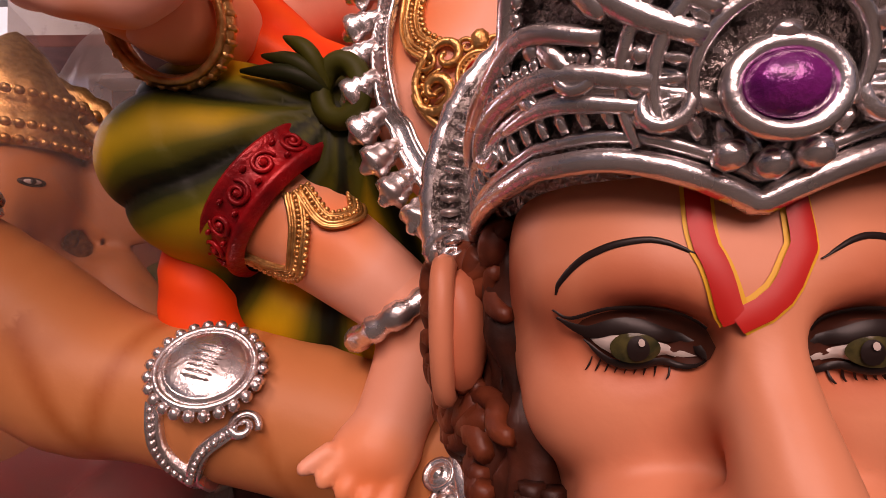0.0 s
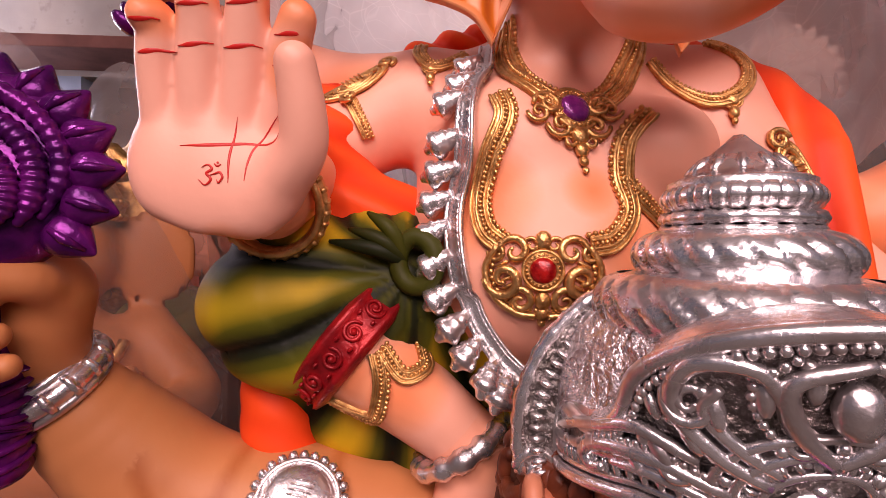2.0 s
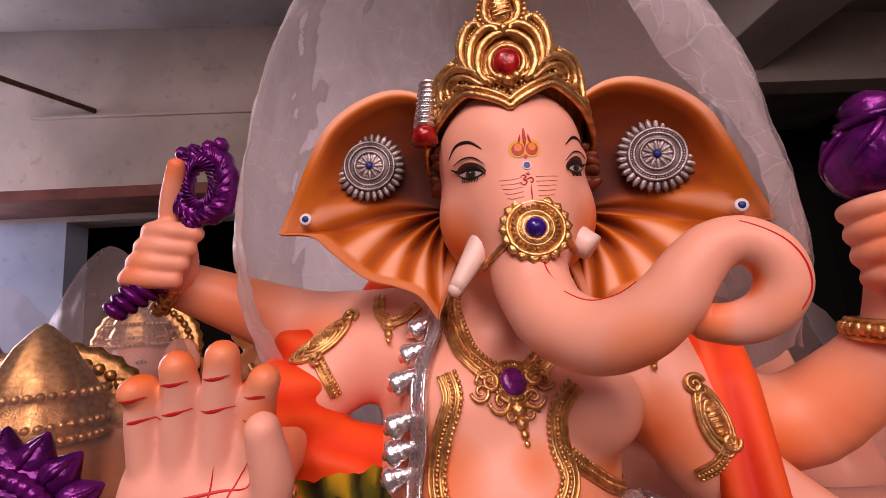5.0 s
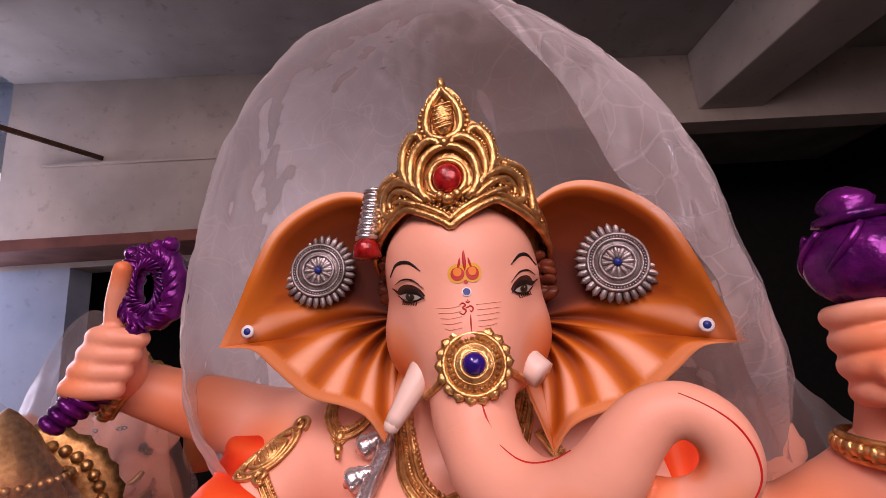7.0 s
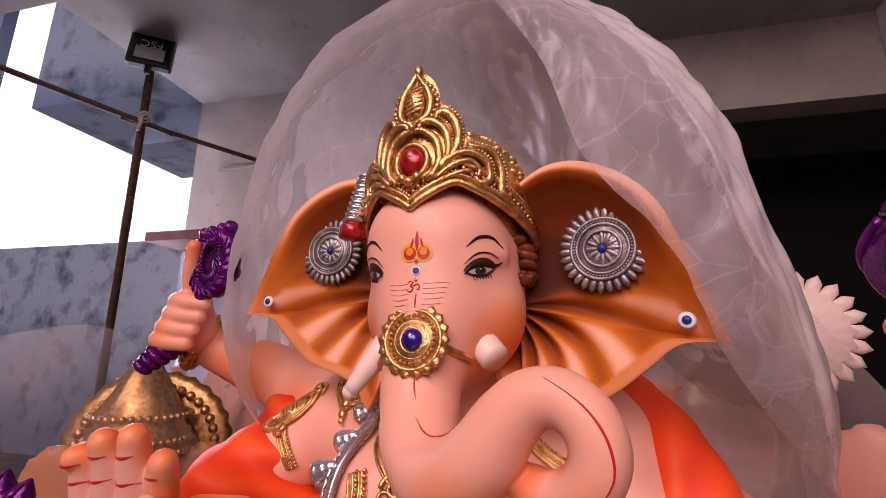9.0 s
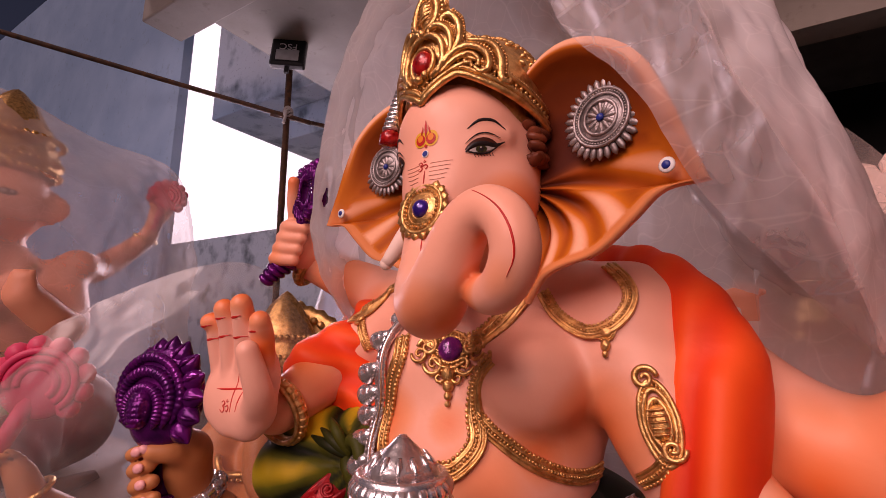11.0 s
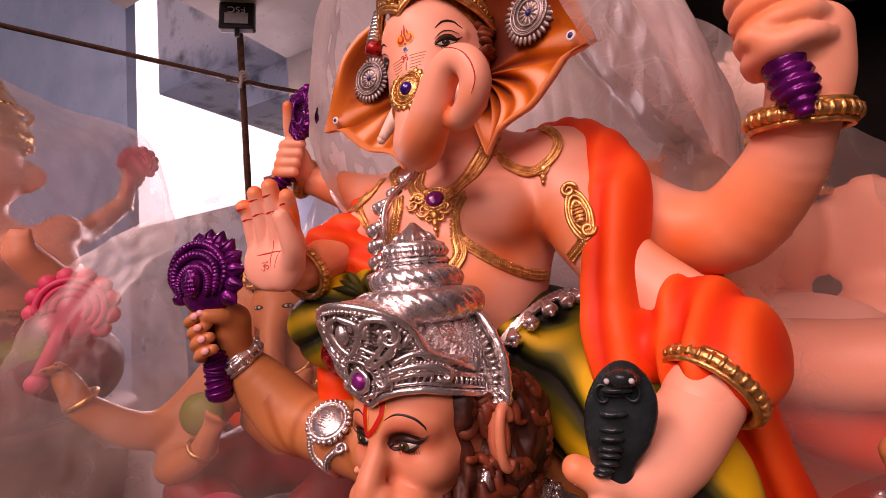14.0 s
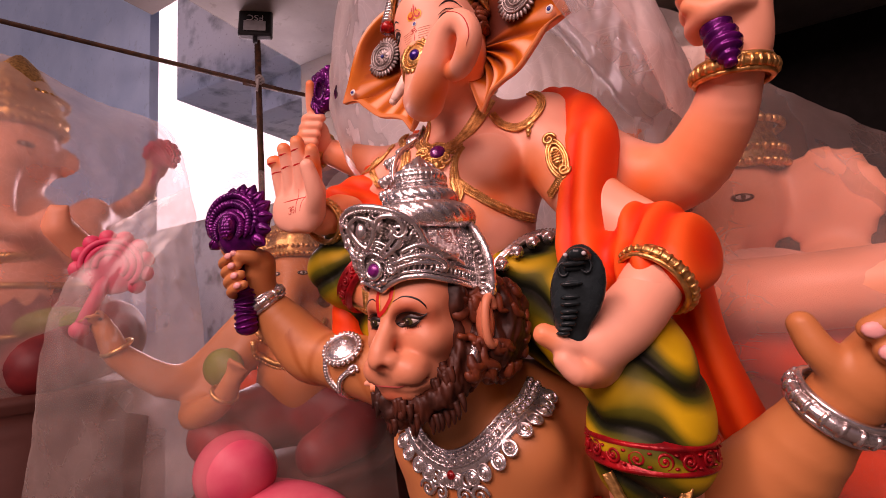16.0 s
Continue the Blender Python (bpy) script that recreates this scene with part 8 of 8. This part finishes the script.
seated_idol("idol_statue", "gold-haloed idol with raised hands wrapped in polythene", (-1.32, 1.42, 0.40), 0.78, 30, "tan_paint", "maroon_cloth_paint", "gold_paint",
            [[(0.32, 0, 1.15, 0.13), (0.5, -0.2, 0.9, 0.11), (0.25, -0.55, 0.95, 0.075)]], 0.34,
            [fan_mace((-1.83, 0.47, 1.34), (-1.80, 0.66, 1.80), "pink_cloth_paint"), lambda b, w, s: put_ball(b, (-1.12, 0.80, 0.64), (0.2, 0.17, 0.18), "pink_cloth_paint", None, 16, 24),
             lambda b, w, s: put_ball(b, (-0.92, 0.86, 0.48), (0.42, 0.2, 0.11), "pink_cloth_paint", None, 16, 24), lambda b, w, s: put_ball(b, (-1.5, 1.02, 1.08), (0.13, 0.09, 0.11), "green_paint", None, 12, 18)],
            limbs=[[(-1.56, 1.28, 1.34, 0.11), (-1.70, 0.95, 1.02, 0.10), (-1.78, 0.66, 1.17, 0.07), (-1.79, 0.57, 1.32, 0.055)], [(-1.50, 1.2, 1.2, 0.11), (-1.62, 0.95, 0.86, 0.095), (-1.36, 0.90, 0.93, 0.065), (-1.27, 0.90, 1.04, 0.05)]])
seated_idol("idol_statue", "large pink idol in gold turban under polythene", (-3.80, 0.86, 0.72), 1.35, 58, "skin_paint", "maroon_cloth_paint", "gold_paint",
            [[(-0.32, 0, 1.15, 0.12), (-0.5, -0.25, 0.9, 0.1), (-0.3, -0.5, 0.95, 0.07)], [(0.32, -0.05, 1.1, 0.12), (0.42, -0.3, 0.85, 0.1), (0.3, -0.5, 1.0, 0.075)]], 0.0,
            [fan_mace((-3.83, 1.95, 2.78), (-3.65, 1.98, 3.17), "pink_cloth_paint"), robe, prop_ball((0.3, -0.3, 0.5), (0.25, 0.2, 0.1), "green_paint")],
            limbs=[[(-3.5, 1.28, 2.32, 0.13), (-3.80, 1.55, 2.36, 0.11), (-3.91, 1.92, 2.67, 0.085), (-3.85, 1.95, 2.82, 0.07)]], ear_size=0.4)
seated_idol("idol_statue", "small pale idol in a gold crown under polythene", (-1.62, 2.5, 0.95), 0.62, 10, "skin_paint", "green_paint", "gold_paint",
            [[(0.32, 0, 1.15, 0.12), (0.5, -0.25, 0.9, 0.1), (0.3, -0.5, 0.95, 0.07)]], 0.30, limbs=[[(-1.80, 2.45, 1.66, 0.075), (-1.92, 2.25, 1.62, 0.065), (-1.80, 2.12, 1.86, 0.05), (-1.79, 2.10, 1.94, 0.045)]])
seated_idol("idol_statue", "gold-crowned idol standing behind the others", (-0.95, 3.0, 0.95), 0.75, -5, "tan_paint", "cape_paint", "gold_paint",
            [[(-0.32, 0, 1.15, 0.12), (-0.5, -0.25, 0.9, 0.1), (-0.4, -0.55, 1.15, 0.07)]], 0.0)
seated_idol("idol_statue", "gold-painted idol half hidden behind the wrapped ones", (-2.55, 2.6, 0.5), 0.75, 15, "gold_paint", "cape_paint", "gold_paint",
            [[(-0.32, 0, 1.15, 0.12), (-0.5, -0.25, 0.9, 0.1), (-0.4, -0.55, 1.15, 0.07)]], 0.0)


def wheel(at):
    def fn(b, w, s):
        c, ax = V3(*at), frame_of((-0.15, -1, 0))
        put_lathe(b, [(0.0, 0.02), (0.13, 0.02), (0.14, 0.0), (0.13, -0.02), (0, -0.02)], "tusk_paint", c, ax, 44, 0.07, 22)
        leaf_fan(b, c, ax, 0.165, "tusk_paint", 22, inner=0.62, width=0.8, thick=0.1)
    return fn


seated_idol("idol_statue", "large idol with outstretched arm wrapped in polythene", (1.05, 1.85, 0.10), 1.05, -18, "skin_paint", "cape_paint", "gold_paint",
            [[(-0.32, -0.05, 1.2, 0.14), (-0.1, -0.5, 1.16, 0.125), (0.28, -0.62, 1.14, 0.12), (0.75, -0.55, 1.18, 0.10)], [(0.32, 0, 1.2, 0.13), (0.62, 0.0, 1.1, 0.11), (0.8, -0.1, 1.5, 0.08)], [(-0.3, 0, 1.25, 0.12), (-0.45, -0.2, 1.5, 0.1), (-0.2, -0.45, 1.75, 0.07)]], 0.0,
            [wheel((1.04, 1.34, 2.19)), prop_ball((0.1, -0.25, 1.12), (0.3, 0.24, 0.2), "skin_paint"), lambda b, w, s: put_ball(b, (1.22, 1.28, 1.13), (0.30, 0.13, 0.17), "cape_paint", None, 16, 24, paint=0.5)])

sheet_mesh("plastic_sheet", [[(-2.0, 0.85, 1.1), (-1.90, 0.42, 1.37), (-1.84, 0.60, 1.86), (-1.33, 1.08, 2.19), (-1.17, 1.38, 1.96), (-0.83, 1.55, 1.27)],
                             [(-2.04, 0.75, 0.9), (-1.95, 0.39, 1.20), (-1.78, 0.42, 1.45), (-1.32, 0.66, 1.62), (-1.04, 1.10, 1.55), (-0.72, 1.48, 1.1)],
                             [(-2.15, 0.6, 0.3), (-2.02, 0.36, 0.6), (-1.7, 0.36, 0.65), (-1.25, 0.48, 0.75), (-0.92, 0.95, 0.75), (-0.62, 1.35, 0.7)],
                             [(-2.3, 0.5, FLOOR), (-2.15, 0.3, FLOOR), (-1.75, 0.3, FLOOR), (-1.25, 0.42, FLOOR), (-0.85, 0.9, FLOOR), (-0.5, 1.3, FLOOR)]], 80, 110, "polythene_milky", "translucent polythene draped over a haloed idol", 12.0, 0.012, 11.0)
sheet_mesh("plastic_sheet", [[(-5.6, 0.6, 2.9), (-4.6, 0.85, 3.55), (-3.9, 0.75, 3.62), (-3.66, 1.3, 3.38), (-3.46, 1.9, 3.2), (-3.5, 2.2, 2.4)],
                             [(-5.5, 0.1, 2.2), (-4.5, 0.3, 2.9), (-3.35, 0.25, 2.85), (-3.2, 0.95, 2.75), (-3.35, 1.7, 2.7), (-3.42, 2.1, 2.1)],
                             [(-5.4, -0.2, 1.0), (-4.4, 0.0, 1.3), (-3.1, 0.05, 1.3), (-2.95, 0.7, 1.2), (-3.0, 1.3, 1.2), (-2.95, 1.9, 1.1)],
                             [(-5.3, -0.4, FLOOR), (-4.3, -0.2, FLOOR), (-3.4, 0.0, FLOOR), (-3.0, 0.5, FLOOR), (-2.85, 1.1, FLOOR), (-2.85, 1.8, FLOOR)]], 60, 90, "polythene_thick", "translucent polythene draped over a large idol in a turban", 10.0, 0.02, 21.0)
sheet_mesh("plastic_sheet", [[(0.75, 1.55, 2.7), (0.95, 1.35, 2.45), (1.13, 1.12, 2.02), (1.35, 1.2, 1.85), (1.62, 1.35, 1.66), (2.0, 1.7, 1.3)],
                             [(0.72, 1.40, 2.2), (0.92, 1.2, 2.0), (1.12, 1.04, 1.7), (1.38, 1.08, 1.6), (1.7, 1.2, 1.4), (2.1, 1.6, 1.1)],
                             [(0.70, 1.30, 1.3), (0.95, 1.08, 1.2), (1.2, 0.98, 1.1), (1.5, 1.0, 1.0), (1.85, 1.15, 0.9), (2.2, 1.5, 0.7)],
                             [(0.65, 1.25, FLOOR), (0.95, 1.05, FLOOR), (1.25, 0.95, FLOOR), (1.6, 0.95, FLOOR), (1.95, 1.1, FLOOR), (2.3, 1.45, FLOOR)]], 60, 90, "polythene_wrap", "translucent polythene draped over a large idol", 9.0, 0.012, 31.0)
sheet_mesh("plastic_sheet", [[(-2.1, 2.3, 1.5), (-1.85, 2.15, 2.1), (-1.62, 2.2, 2.5), (-1.35, 2.2, 2.2), (-1.15, 2.4, 1.6)],
                             [(-2.15, 2.1, 1.0), (-1.9, 1.95, 1.4), (-1.62, 1.9, 1.6), (-1.3, 1.95, 1.4), (-1.1, 2.2, 1.0)],
                             [(-2.2, 2.0, 0.4), (-1.9, 1.8, 0.4), (-1.62, 1.75, 0.4), (-1.3, 1.85, 0.4), (-1.05, 2.1, 0.4)]], 40, 60, "polythene_wrap", "translucent polythene draped over a small idol", 8.0, 0.012, 41.0)
